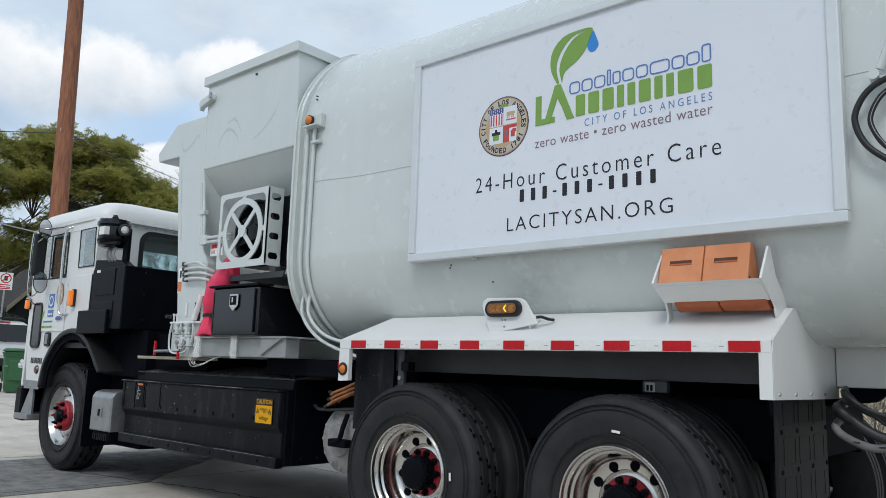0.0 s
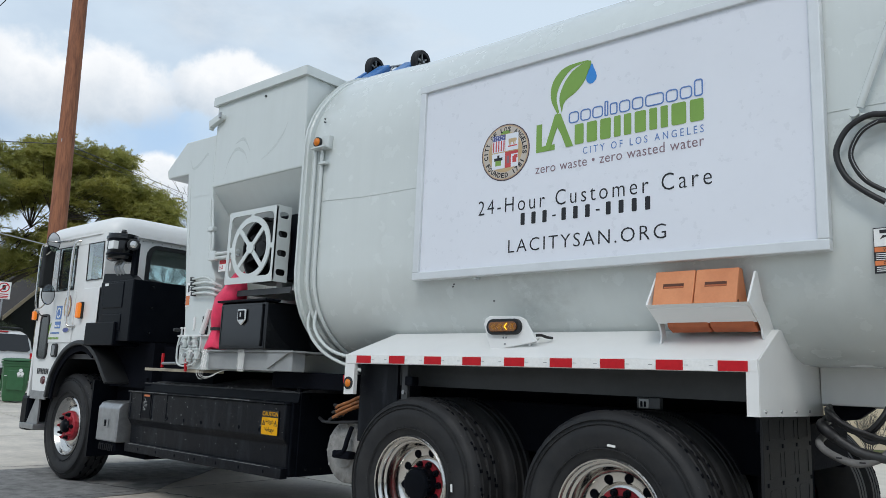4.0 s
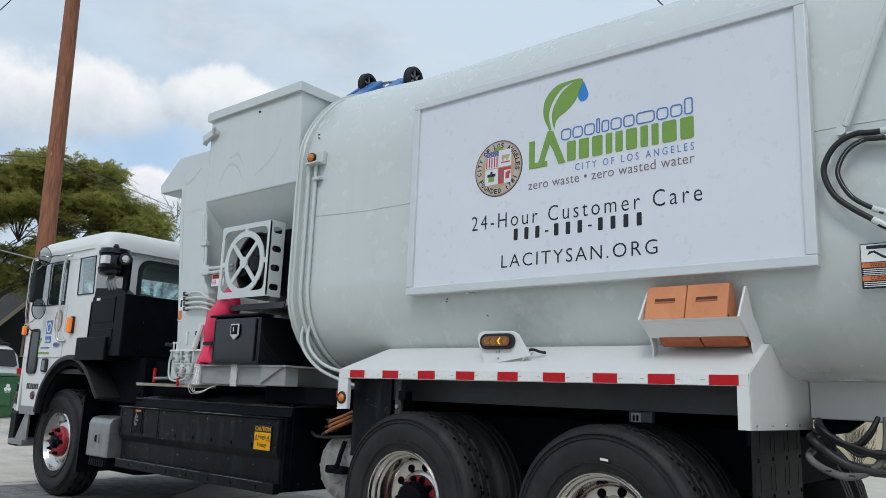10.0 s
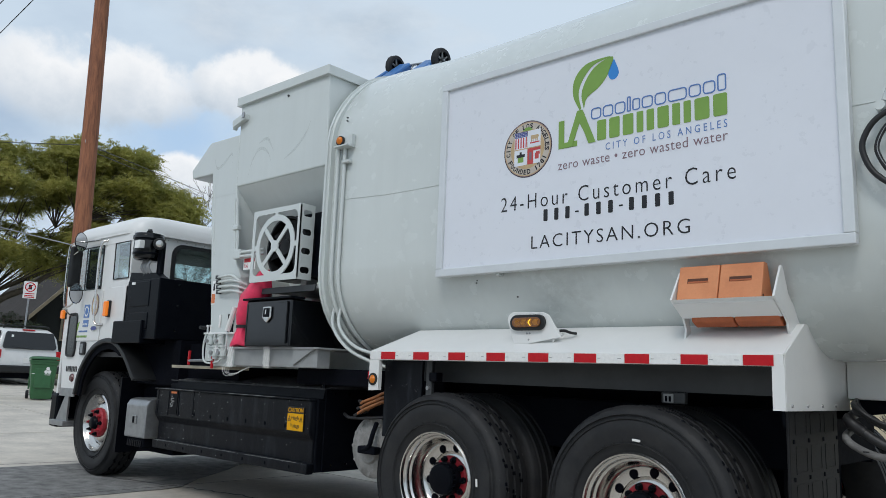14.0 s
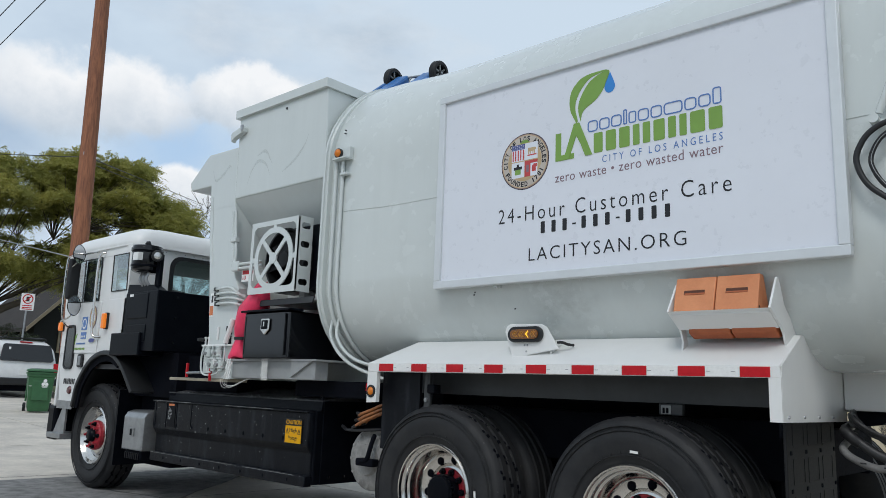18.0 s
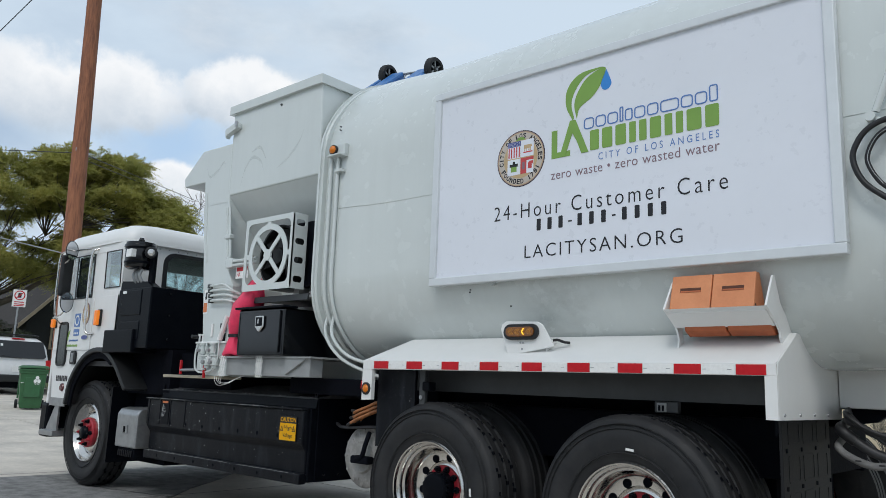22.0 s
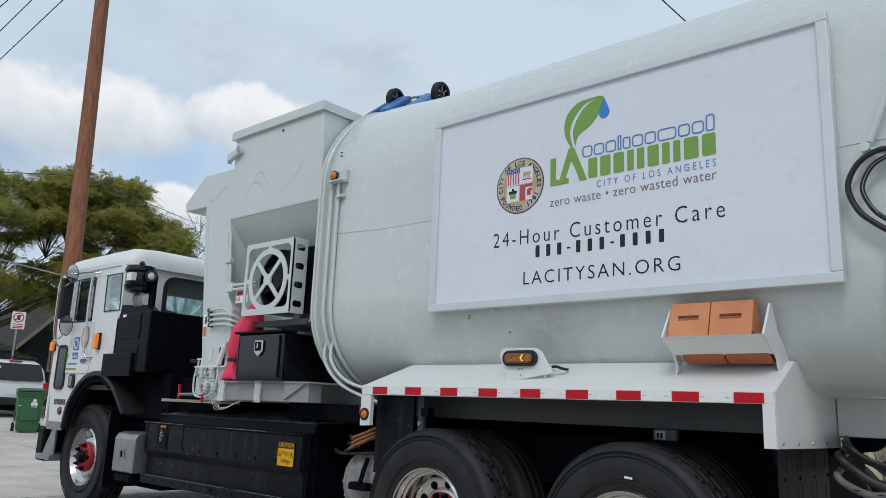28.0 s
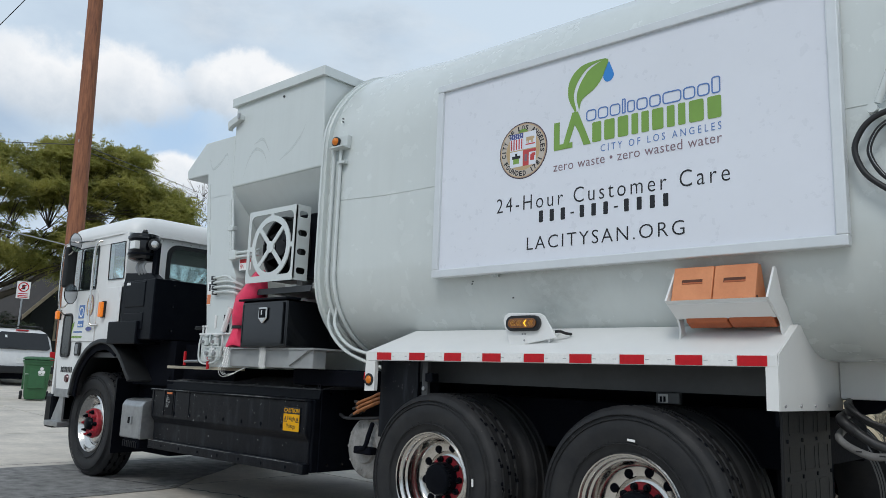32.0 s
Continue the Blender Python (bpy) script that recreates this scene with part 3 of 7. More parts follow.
def body_sill():
    # the straight frame rail and apron under the tank
    part("sub_frame", bx(-0.6, 5.3, 1.0, 1.75, 1.08, 1.30, bevel=0.01), GALV, truck)
    part("tail_sill", bx(2.574, 5.3, 0.93, 0.99, 1.088, 1.33, bevel=0.006), CABWHITE, truck)
    for y0 in (0.62, 1.66):
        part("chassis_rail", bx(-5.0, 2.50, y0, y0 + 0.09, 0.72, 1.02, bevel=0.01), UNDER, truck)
    # added near-black boxes fill the space between the wheels, standing in for shade
    part("dark_filler_box", bx(-0.05, 2.30, 0.76, 1.79, 0.36, 1.20, bevel=0.03), UNDER, truck)
    # unseen box added to keep light from under the truck
    part("far_light_blocker", bx(-3.1, -0.8, 1.80, 2.42, 0.36, 0.95, bevel=0.02), UNDER, truck)
    part("front_filler", bx(-4.9, -3.9, 0.5, 2.0, 0.42, 1.15, bevel=0.05), UNDER, truck)
    part("inner_filler", bx(-0.62, 0.02, 0.62, 1.9, 0.5, 1.15, bevel=0.02), UNDER, truck)
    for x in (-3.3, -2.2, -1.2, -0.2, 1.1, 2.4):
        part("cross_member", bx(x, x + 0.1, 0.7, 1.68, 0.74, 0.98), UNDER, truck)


body_sill()


# fender over the rear wheels with its warning tape
def fender():
    f = part("rear_fender", pr([(-0.104, 1.275), (2.566, 1.275), (2.566, 1.222), (-0.104, 1.218)], "y", 0.0, 0.03, 0.003), CABWHITE, truck, "white steel fender with red and white tape")
    # sloping top
    bm = bmesh.new()
    prism(bm, [(0.0, 1.275), (0.30, 1.432), (0.42, 1.432), (0.42, 1.40), (0.03, 1.235)], "x", -0.104, 2.566)
    for v in bm.verts:
        if v.co.x < 0 and v.co.y > 0.2:
            v.co.x += 0.17
    part("fender_slope", bm, CABWHITE, f)
    # front end cap
    part("front_cap", pr([(-0.104, 1.217), (-0.012, 1.217), (-0.012, 1.022), (-0.104, 1.017)], "y", 0.0, 0.03), CABWHITE, f)
    # rear skirt: a side plate and a rear plate with a cut for the tank
    part("rear_skirt", pr([(2.515, 1.228), (2.569, 1.228), (2.569, 1.03), (2.515, 1.03)], "y", 0.001, 0.03), CABWHITE, f)
    bm = bmesh.new()
    prism(bm, [(0.012, 1.03), (0.985, 1.028), (0.985, 1.303), (0.93, 1.312), (0.85, 1.325), (0.77, 1.345), (0.60, 1.388), (0.50, 1.412), (0.42, 1.428), (0.30, 1.43), (0.012, 1.275)], "x", 2.547, 2.570)
    part("rear_plate", bm, CABWHITE, f)
    for y in (0.075, 0.29, 0.507, 0.727):
        part("bolt", lt([(0, 0.006), (0.007, 0.006), (0.008, 0.0), (0, 0.0)], 8, Matrix.Translation((2.570, y, 1.052)) @ Matrix.Rotation(radians(90), 4, "Z") @ Matrix.Rotation(radians(180), 4, "Z")), STEEL, f)
    # tape
    reds = 9
    pitch = 0.2982
    x = 0.0
    for i in range(reds):
        x = 0.006 + i * pitch
        part("red_tape", bx(x, x + 0.133, -0.004, 0.0, 1.224, 1.271), REDTAPE, f)
        if i < reds - 1:
            part("white_tape", bx(x + 0.136, x + pitch - 0.003, -0.004, 0.0, 1.224, 1.271), WHTAPE, f)
            for xx in (x + 0.140, x + pitch - 0.04):
                part("tape_mark", bx(xx, xx + 0.02, -0.005, -0.004, 1.246, 1.249), STEEL, f)
    # amber lamp on the front cap
    m = Matrix.Translation((-0.062, 0.0, 1.092))
    lens = part("cap_lamp", lt([(0, -0.022), (0.016, -0.019), (0.026, -0.008), (0.028, 0.0), (0, 0.0)], 20, m), AMBER, f, "amber round lamp", smooth=True)
    part("grommet", lt([(0.028, -0.009), (0.041, -0.006), (0.041, 0.0), (0.028, 0.0)], 20, m, True), PLASTICB, lens)
    # dark inner liner and hanger
    part("fender_liner", bx(-0.03, 2.51, 0.30, 0.34, 1.09, 1.235), FRAMEG, f, "dark grey rail behind the fender")
    fl = part("front_liner", bx(-0.055, 0.29, 0.10, 0.12, 0.72, 1.222), SCUFF, f)
    lr = random.Random(17)
    bm = bmesh.new()
    for i in range(34):
        a, c = lr.uniform(-0.04, 0.27), 1.02 + 0.2 * lr.random() ** 1.5
        r = lr.uniform(0.0007, 0.002)
        box(bm, a, a + r * lr.uniform(1, 3), 0.098, 0.1, c, c + r)
    tagged(part("road_splash", bm, GALV, fl), kind="stuff")
    part("hanger", bx(0.325, 0.375, 0.10, 0.13, 0.99, 1.222, bevel=0.005), FRAMEG, f)
    part("hanger_bolt", lt([(0, -0.012), (0.014, -0.012), (0.014, 0.0), (0, 0.0)], 8, Matrix.Translation((0.35, 0.10, 1.05))), STEEL, f)
    part("hanger_pad", bx(1.86, 1.99, 0.26, 0.30, 1.03, 1.088, bevel=0.006), FRAMEG, f)
    part("pad_face", bx(1.875, 1.93, 0.255, 0.26, 1.035, 1.08, bevel=0.002), GALV, f)
    for x in (1.885, 1.905):
        part("pad_slot", bx(x, x + 0.012, 0.252, 0.255, 1.04, 1.068, bevel=0.001), UNDER, f)
    part("hanger_clamp", bx(0.365, 0.43, 0.08, 0.15, 1.09, 1.15, bevel=0.01), BLACKM, f)
    # mud flap behind the wheels
    flap = part("mud_flap", bx(2.530, 2.545, 0.11, 0.83, 0.22, 1.03, bevel=0.004), FLAPB, truck, "black moulded mud flap")
    for z in (0.885, 0.72, 0.55, 0.38):
        for y in (0.15, 0.36, 0.575, 0.795):
            part("flap_bolt", bx(2.545, 2.549, y, y + 0.018, z, z + 0.018), UNDER, flap)
    for z0, z1 in ((0.92, 1.02), (0.75, 0.87), (0.58, 0.705), (0.41, 0.535)):
        for y in (0.185, 0.395, 0.61):
            part("flap_rib", rp(rounded(y, y + 0.16, z0, z1, 0.008, 1), rounded(y + 0.008, y + 0.152, z0 + 0.008, z1 - 0.008, 0.004, 1), "x", 2.545, 2.5472), FLAPB, flap)
    part("flap_hanger", bx(2.515, 2.53, 0.11, 0.83, 0.96, 1.03), BLACKM, flap)
    # oval turn lamp on its bracket
    br = part("turn_lamp_bracket", pr([(0.968, 1.468), (0.978, 1.497), (1.005, 1.514), (1.225, 1.507), (1.262, 1.490), (1.345, 1.365), (1.023, 1.312)], "y", 0.10, 0.112, 0.004), CABWHITE, truck)
    part("bracket_side", pr([(0.112, 1.37), (0.22, 1.40), (0.112, 1.34)], "x", 1.28, 1.29), CABWHITE, br)
    lamp = part("turn_lamp", pr(rounded(1.003, 1.245, 1.404, 1.494, 0.0449, 8), "y", 0.078, 0.10, 0.004), PLASTICB, br)
    part("lens", pr(rounded(1.026, 1.222, 1.421, 1.477, 0.0279, 8), "y", 0.068, 0.078, 0.003), AMBERDK, lamp, "amber lens with chevron diodes")
    for i in range(4):
        for k in range(3):
            x, h = 1.044 + 0.042 * i + 0.011 * k, 0.019 - 0.002 * abs(k - 1)
            part("chevron", pr([(x + 0.021, 1.449 - h), (x + 0.015, 1.449 - h), (x, 1.449), (x + 0.015, 1.449 + h), (x + 0.021, 1.449 + h), (x + 0.006, 1.449)], "y", 0.0655, 0.068), AMBERHI if i == 2 and k == 1 else AMBERCH, lamp)
    for x, z in ((1.112, 1.388), (1.132, 1.388), (1.125, 1.352)):
        part("bracket_bolt", lt([(0, -0.004), (0.005, -0.004), (0.006, 0.0), (0, 0.0)], 8, Matrix.Translation((x, 0.10, z))), STEEL, br)
    part("lamp_lead", tb(spline([(1.325, 0.115, 1.40), (1.35, 0.13, 1.402), (1.375, 0.15, 1.392), (1.385, 0.19, 1.39)], 4), 0.008, 6), CABLE, br)


fender()


WORNR = material("grey_rubber_wear", (0.15, 0.146, 0.14), rough=0.9, vary=0.2, scale=30.0)


def wheel(name, x, y, dual, label):
    """A truck wheel; y is its outer face. Turned about y."""
    w = new(name)
    w.parent = truck
    w.location = (x, y, 0.53 + ground_z(x, y))
    w["label"] = label
    R, W, rr = 0.53, 0.27, 0.292
    prof = [(rr, 0.02), (rr + 0.02, 0.008), (rr + 0.05, 0.004), (0.40, -0.012), (0.44, -0.012), (0.485, 0.002), (0.505, 0.012), (0.517, 0.022)]
    zs = [0.022, 0.05, 0.056, 0.066, 0.072, 0.115, 0.121, 0.133, 0.139, 0.18, 0.186, 0.198, 0.204, W - 0.022]
    for k, h in enumerate(zs[1:]):
        prof.append((R if k % 4 in (0, 3) else R - 0.014, h))
    prof += [(0.505, W - 0.012), (0.44, W + 0.01), (rr, W - 0.02)]
    for k in range(2 if dual else 1):
        m = Matrix.Translation((0, k * 0.335, 0))
        t = part("tyre", lt(prof, 72, m), RUBBER, w, "worn black truck tyre", smooth=True)
        # raised rings on the sidewall
        if k == 0:
            for r0 in (0.335, 0.455, 0.478):
                part("sidewall_ring", lt([(r0, -0.006), (r0 + 0.004, -0.015), (r0 + 0.008, -0.006)], 64), RUBBER, t, smooth=True)
            for i in range(40):
                a = 2 * math.pi * i / 40
                part("sidewall_mark", bx(-0.006, 0.006, -0.0025, 0.004, 0.347, 0.357 + 0.004 * (i % 2), m=Matrix.Rotation(a, 4, "Y")), RUBBER, t)
    # pale wear along the tread edges
    wr = random.Random(int(x * 100) + 7)
    bm = bmesh.new()
    for i in range(150):
        h = wr.choice((0.014, 0.052, 0.070, 0.118, 0.136, 0.184, 0.202, W - 0.026))
        rad = 0.509 if h < 0.02 else R
        a0, ln = wr.uniform(0, 2 * math.pi), wr.uniform(0.01, 0.07 if h > 0.02 else 0.03)
        vs = []
        for k in range(4):
            a = a0 + ln * k / 3
            y0 = h + wr.uniform(-0.002, 0.002)
            wd = wr.uniform(0.0008, 0.003)
            vs.append([bm.verts.new(((rad + 0.0012) * math.cos(a), y0 + q, (rad + 0.0012) * math.sin(a))) for q in (-wd, wd)])
        for k in range(3):
            bm.faces.new((vs[k][0], vs[k][1], vs[k + 1][1], vs[k + 1][0]))
    tagged(part("tread_wear", bm, WORNR, w), kind="stuff")
    bm = bmesh.new()
    for i in range(150):
        h = (0.052, 0.070, 0.118, 0.136, 0.184, 0.202)[i % 6]
        m = Matrix.Rotation(2 * math.pi * (i + 0.5 * (i % 2)) / 150, 4, "Y")
        box(bm, -0.010, 0.010, h - 0.008, h + 0.008, R - 0.013, R + 0.0005, m=m)
    tagged(part("tread_siping", bm, UNDER, w), kind="stuff")
    if dual:
        rim = [(0.298, 0.012), (0.288, 0.0), (0.281, 0.003), (0.278, 0.022), (0.268, 0.030), (0.264, 0.034), (0.261, 0.058), (0.250, 0.064), (0.247, 0.070), (0.243, 0.125), (0.236, 0.145), (0.222, 0.166), (0.20, 0.176), (0.168, 0.178), (0.156, 0.168), (0.140, 0.165), (0.115, 0.180), (0.0, 0.180)]
        disc = 0.176
    else:
        rim = [(0.298, 0.012), (0.286, 0.0), (0.280, 0.006), (0.272, 0.03), (0.255, 0.05), (0.24, 0.06), (0.225, 0.07), (0.20, 0.055), (0.165, 0.05), (0.14, 0.045), (0.0, 0.045)]
        disc = 0.05
    rm = part("rim", lt(rim, 72), CHROME, w, "polished aluminium rim", smooth=True)
    rh = 0.19
    for i in range(10):
        a = radians(36 * i + 8)
        m = Matrix.Translation((rh * math.cos(a), 0, rh * math.sin(a)))
        yy = disc + (0.004 if dual else 0.018)
        part("hand_hole", lt([(0, yy - 0.012), (0.022, yy - 0.012), (0.025, yy - 0.007), (0.025, yy + 0.01), (0, yy + 0.01)], 14, m), UNDER, rm)
    if dual:
        part("hub_flange", lt([(0.095, 0.152), (0.132, 0.152), (0.137, 0.157), (0.137, 0.18), (0.095, 0.18)], 32, None, True), REDHUB, w, "red painted hub", smooth=True)
        part("hub_cap", lt([(0, 0.058), (0.072, 0.058), (0.088, 0.062), (0.098, 0.075), (0.098, 0.088), (0.088, 0.09), (0.088, 0.10), (0.102, 0.102), (0.102, 0.165), (0, 0.165)], 32), BLACKM, w, "black hub cap", smooth=True)
        sy, sl, sr = 0.155, 0.034, 0.119
        for i in range(20):
            a = radians(18 * i)
            part("cap_bolt", lt([(0, 0.074), (0.008, 0.074), (0.009, 0.102), (0, 0.102)], 8, Matrix.Translation((0.094 * math.cos(a), 0, 0.094 * math.sin(a)))), BLACKM, w)
    else:
        part("hub_flange", lt([(0.0, 0.005), (0.135, 0.005), (0.15, 0.018), (0.15, 0.048), (0, 0.048)], 20), REDHUB, w, "red painted hub", smooth=False)
        part("hub_cap", lt([(0, -0.045), (0.045, -0.045), (0.06, -0.035), (0.072, 0.0), (0, 0.005)], 10), BLACKM, w, "black hub cap", smooth=True)
        sy, sl, sr = 0.008, 0.045, 0.118
    for i in range(10):
        a = radians(36 * i)
        m = Matrix.Translation((sr * math.cos(a), sy, sr * math.sin(a)))
        nut = part("lug_nut", lt([(0, -sl), (0.011, -sl), (0.012, -sl * 0.55), (0.02, -sl * 0.5), (0.022, 0.0), (0, 0.0)], 8, m), (REDHUB if i % 2 else BLACKM) if not dual else BLACKM, w)
    # small printed label on the tyre
    if dual:
        part("tyre_label", bx(-0.022, 0.022, -0.0125, -0.0085, 0.352, 0.364, m=Matrix.Rotation(radians(5 if x > 1 else 86), 4, "Y")), WHTAPE, w)
    return w


for nm, x, y, dual, lab in (("wheel", -4.36, 0.10, False, "front wheel with red hub and polished rim"), ("wheel", 0.44, 0.075, True, "rear dual wheel"), ("wheel", 1.79, 0.075, True, "rear dual wheel")):
    w = wheel(nm, x, y, dual, lab)
    far = copy_thing(w, pose(x + (0.2 if x > 1 else 0), 2.55 - y, 0.53 + ground_z(x, y), 0, 0, 180))
for x in (-4.36, 0.44, 1.79):
    part("axle", lt([(0, 0.3), (0.09, 0.3), (0.09, 2.25), (0, 2.25)], 16, Matrix.Translation((x, 0, 0.53 + ground_z(x, 0)))), UNDER, truck)
    part("axle_housing", bx(x - 0.2, x + 0.2, 1.0, 1.55, 0.34, 0.74, bevel=0.08), UNDER, truck)


# big advertising panel
def sign():
    X0, X1, Z0, Z1 = 0.411, 2.866, 1.751, 3.047
    s = part("sign_panel", bx(X0 + 0.02, X1 - 0.02, 0.075, 0.10, Z0 + 0.02, Z1 - 0.02), SIGNW, truck, "white panel with printed lettering and logo")
    w = 0.05
    for n_, (x0, x1, z0, z1) in (("top", (X0, X1, Z1 - w, Z1)), ("bottom", (X0, X1, Z0, Z0 + w)), ("left", (X0, X0 + w, Z0 + w, Z1 - w)), ("right", (X1 - w, X1, Z0 + w, Z1 - w))):
        part("panel_frame", bx(x0, x1, 0.055, 0.11, z0, z1, bevel=0.005), ALU, s, "aluminium edge frame")
    for x, z in ((0.9, Z0 - 0.006),):
        part("panel_fixing", bx(x - 0.02, x + 0.008, 0.085, 0.13, z - 0.008, z + 0.008, bevel=0.002), WHITE, s)
    y = 0.0745
    L = lambda *a, **k: lettering("lettering", *a, **k)
    L("24-Hour Customer Care", 0.92, 2.352, 2.118, 2.207, y, INK, s, spacing=1.30, thin=0.008)
    L("LACITYSAN.ORG", 1.149, 2.116, 1.874, 1.950, y, INK, s, spacing=1.22, thin=0.008)
    L("zero waste \u2022 zero wasted water", 1.328, 2.317, 2.318, 2.372, y, MAUVEV, s, spacing=1.06, thin=0.004)
    L("CITY OF LOS ANGELES", 1.638, 2.316, 2.386, 2.426, y, BLUEV, s, spacing=1.55, thin=0.003)
    # the phone number's bars
    digits = [1, 1, 1, 0.5, 1, 1, 1, 0.5, 1, 1, 1, 1]
    x, k = 1.222, (2.042 - 1.222) / (sum(digits) + 0.55 * 11)
    for d in digits:
        bm = bmesh.new()
        if d == 1:
            prism(bm, rounded(x + 0.010, x + k - 0.010, 2.03, 2.10, 0.006, 4), "y", y - 0.001, y)
        else:
            prism(bm, rounded(x, x + k * d, 2.058, 2.067, 0.003, 2), "y", y - 0.001, y)
        part("number_bar", bm, INK, s)
        x += k * (d + 0.55)
    # wordmark drawn as plain shapes
    bars("wordmark_blue", [1, 1, 1, 0.35, 0.7, 1, 1, 1.6, 1, 1, 0.7], 1.545, 2.316, 2.577, 2.655, y, BLUEV, s, gap=0.14, hollow=0.007, tops=[0.86, 0.86, 0.86, 1.1, 0.86, 0.86, 0.86, 0.86, 0.86, 0.86, 1.15])
    bm = bmesh.new()
    prism(bm, [(1.330, 2.443), (1.455, 2.443), (1.455, 2.475), (1.368, 2.475), (1.368, 2.610), (1.330, 2.610)], "y", y - 0.002, y)
    part("wordmark_initial", bm, GREENV, s)
    bm = bmesh.new()
    prism(bm, [(1.385, 2.445), (1.422, 2.445), (1.470, 2.575), (1.50, 2.52), (1.53, 2.445), (1.575, 2.445), (1.49, 2.65), (1.455, 2.65)], "y", y - 0.0035, y)
    part("wordmark_initial", bm, GREENV, s)
    bars("wordmark_green", [0.8, 0.9, 0.9, 0.55, 0.6, 0.9, 0.6, 0.55, 1.1, 1.0], 1.585, 2.318, 2.449, 2.565, y, GREENV, s, gap=0.28, round_=0.14)
    # leaf and drop
    def leaf(pts):
        return pr([(p.x, p.y) for p in spline([(*p, 0) for p in pts], 6)], "y", y - 0.002, y)
    part("logo_leaf", leaf([(1.470, 2.650), (1.428, 2.740), (1.430, 2.830), (1.475, 2.895), (1.545, 2.925), (1.670, 2.925), (1.56, 2.90), (1.490, 2.83), (1.462, 2.75), (1.480, 2.66)]), GREENV, s)
    part("logo_leaf", leaf([(1.498, 2.655), (1.482, 2.74), (1.510, 2.82), (1.575, 2.89), (1.682, 2.92), (1.655, 2.83), (1.60, 2.765), (1.53, 2.725), (1.508, 2.70)]), GREENV, s)
    part("logo_drop", leaf([(1.690, 2.905), (1.662, 2.85), (1.655, 2.815), (1.672, 2.788), (1.70, 2.788), (1.720, 2.815), (1.712, 2.85)]), DROPV, s)
    # round city seal
    cx, cz, R = 1.109, 2.486, 0.175
    def disc(r0, r1, d, mat, nm="seal_ring"):
        o = [(cx + r1 * math.cos(2 * math.pi * i / 48), cz + r1 * math.sin(2 * math.pi * i / 48)) for i in range(48)]
        if r0 == 0:
            return part(nm, pr(o, "y", y - d, y), mat, s)
        i_ = [(cx + r0 * math.cos(2 * math.pi * i / 48), cz + r0 * math.sin(2 * math.pi * i / 48)) for i in range(48)]
        return part(nm, rp(o, i_, "y", y - d, y), mat, s)
    disc(0, R, 0.001, INK, "seal_disc")
    disc(0, R - 0.004, 0.0016, MAUVEV, "seal_disc")
    disc(0, R - 0.008, 0.0019, TANV, "seal_disc")
    disc(0, R - 0.014, 0.0022, BEIGEV, "seal_disc")
    disc(0, R - 0.052, 0.0028, TANV, "seal_disc")
    # words round the seal
    def round_text(text, mid, step, r, flip):
        n = len(text)
        for i, ch in enumerate(text):
            if ch == " ":
                continue
            a = mid + (i - (n - 1) / 2) * step * (1 if flip else -1)
            w = 0.007 if ch in "I1" else 0.022
            for ob in lettering("seal_letter", ch, -w / 2, w / 2, -0.0155, 0.0155, 0.0, INK, s, depth=0.0006, thin=-0.03):
                turn = radians(90 - a) if not flip else radians(270 - a)
                ob.data.transform(Matrix.Translation((cx + r * math.cos(radians(a)), y - 0.0024, cz + r * math.sin(radians(a)))) @ Matrix.Rotation(turn, 4, "Y"))
    round_text("CITY OF LOS ANGELES", 90, 10.9, R - 0.033, False)
    round_text("FOUNDED 1781", 270, 11.0, R - 0.033, True)
    shield = lambda x0, x1, z0, z1, mat, d=0.0036: part("shield_quarter", pr([(cx + x0 * 1.12, cz + z0 * 1.3), (cx + x1 * 1.12, cz + z0 * 1.3), (cx + x1 * 1.12, cz + z1 * 1.3), (cx + x0 * 1.12, cz + z1 * 1.3)], "y", y - d, y - 0.002), mat, s)
    shield(-0.085, 0.0, 0.005, 0.085, SIGNW)
    shield(-0.085, 0.0, 0.06, 0.085, NAVYV, 0.004)
    for i in range(5):
        shield(-0.08 + 0.017 * i, -0.072 + 0.017 * i, 0.008, 0.058, REDV, 0.004)
    shield(0.002, 0.085, 0.005, 0.085, SIGNW)
    shield(0.022, 0.068, 0.042, 0.060, TANV, 0.004)
    shield(0.058, 0.074, 0.048, 0.058, TANV, 0.0042)
    for x0 in (0.024, 0.034, 0.052, 0.061):
        shield(x0, x0 + 0.006, 0.030, 0.044, TANV, 0.0042)
    shield(0.018, 0.078, 0.022, 0.028, REDV, 0.004)
    shield(-0.085, 0.0, -0.075, 0.0, SIGNW)
    shield(-0.062, -0.024, -0.060, -0.035, GREENV, 0.004)
    shield(-0.070, -0.016, -0.036, -0.022, INK, 0.0042)
    shield(-0.050, -0.036, -0.024, -0.010, INK, 0.0042)
    shield(0.002, 0.085, -0.075, 0.0, SIGNW)
    shield(0.002, 0.04, -0.075, 0.0, REDV, 0.004)
    shield(0.002, 0.085, -0.014, 0.0, REDV, 0.0042)
    shield(0.013, 0.029, -0.055, -0.02, MAUVEV, 0.0044)
    shield(0.050, 0.075, -0.055, -0.026, REDV, 0.004)
    shield(0.058, 0.082, -0.035, -0.02, REDV, 0.0042)
    for r in range(3):
        for k in range(6):
            shield(-0.080 + 0.0135 * k, -0.075 + 0.0135 * k, 0.0635 + 0.007 * r, 0.0665 + 0.007 * r, SIGNW, 0.0044)
    # small device over the shield
    shield(-0.03, 0.03, 0.088, 0.094, GREENV, 0.004)
    shield(-0.018, 0.02, 0.094, 0.102, GREENV, 0.0042)


sign()


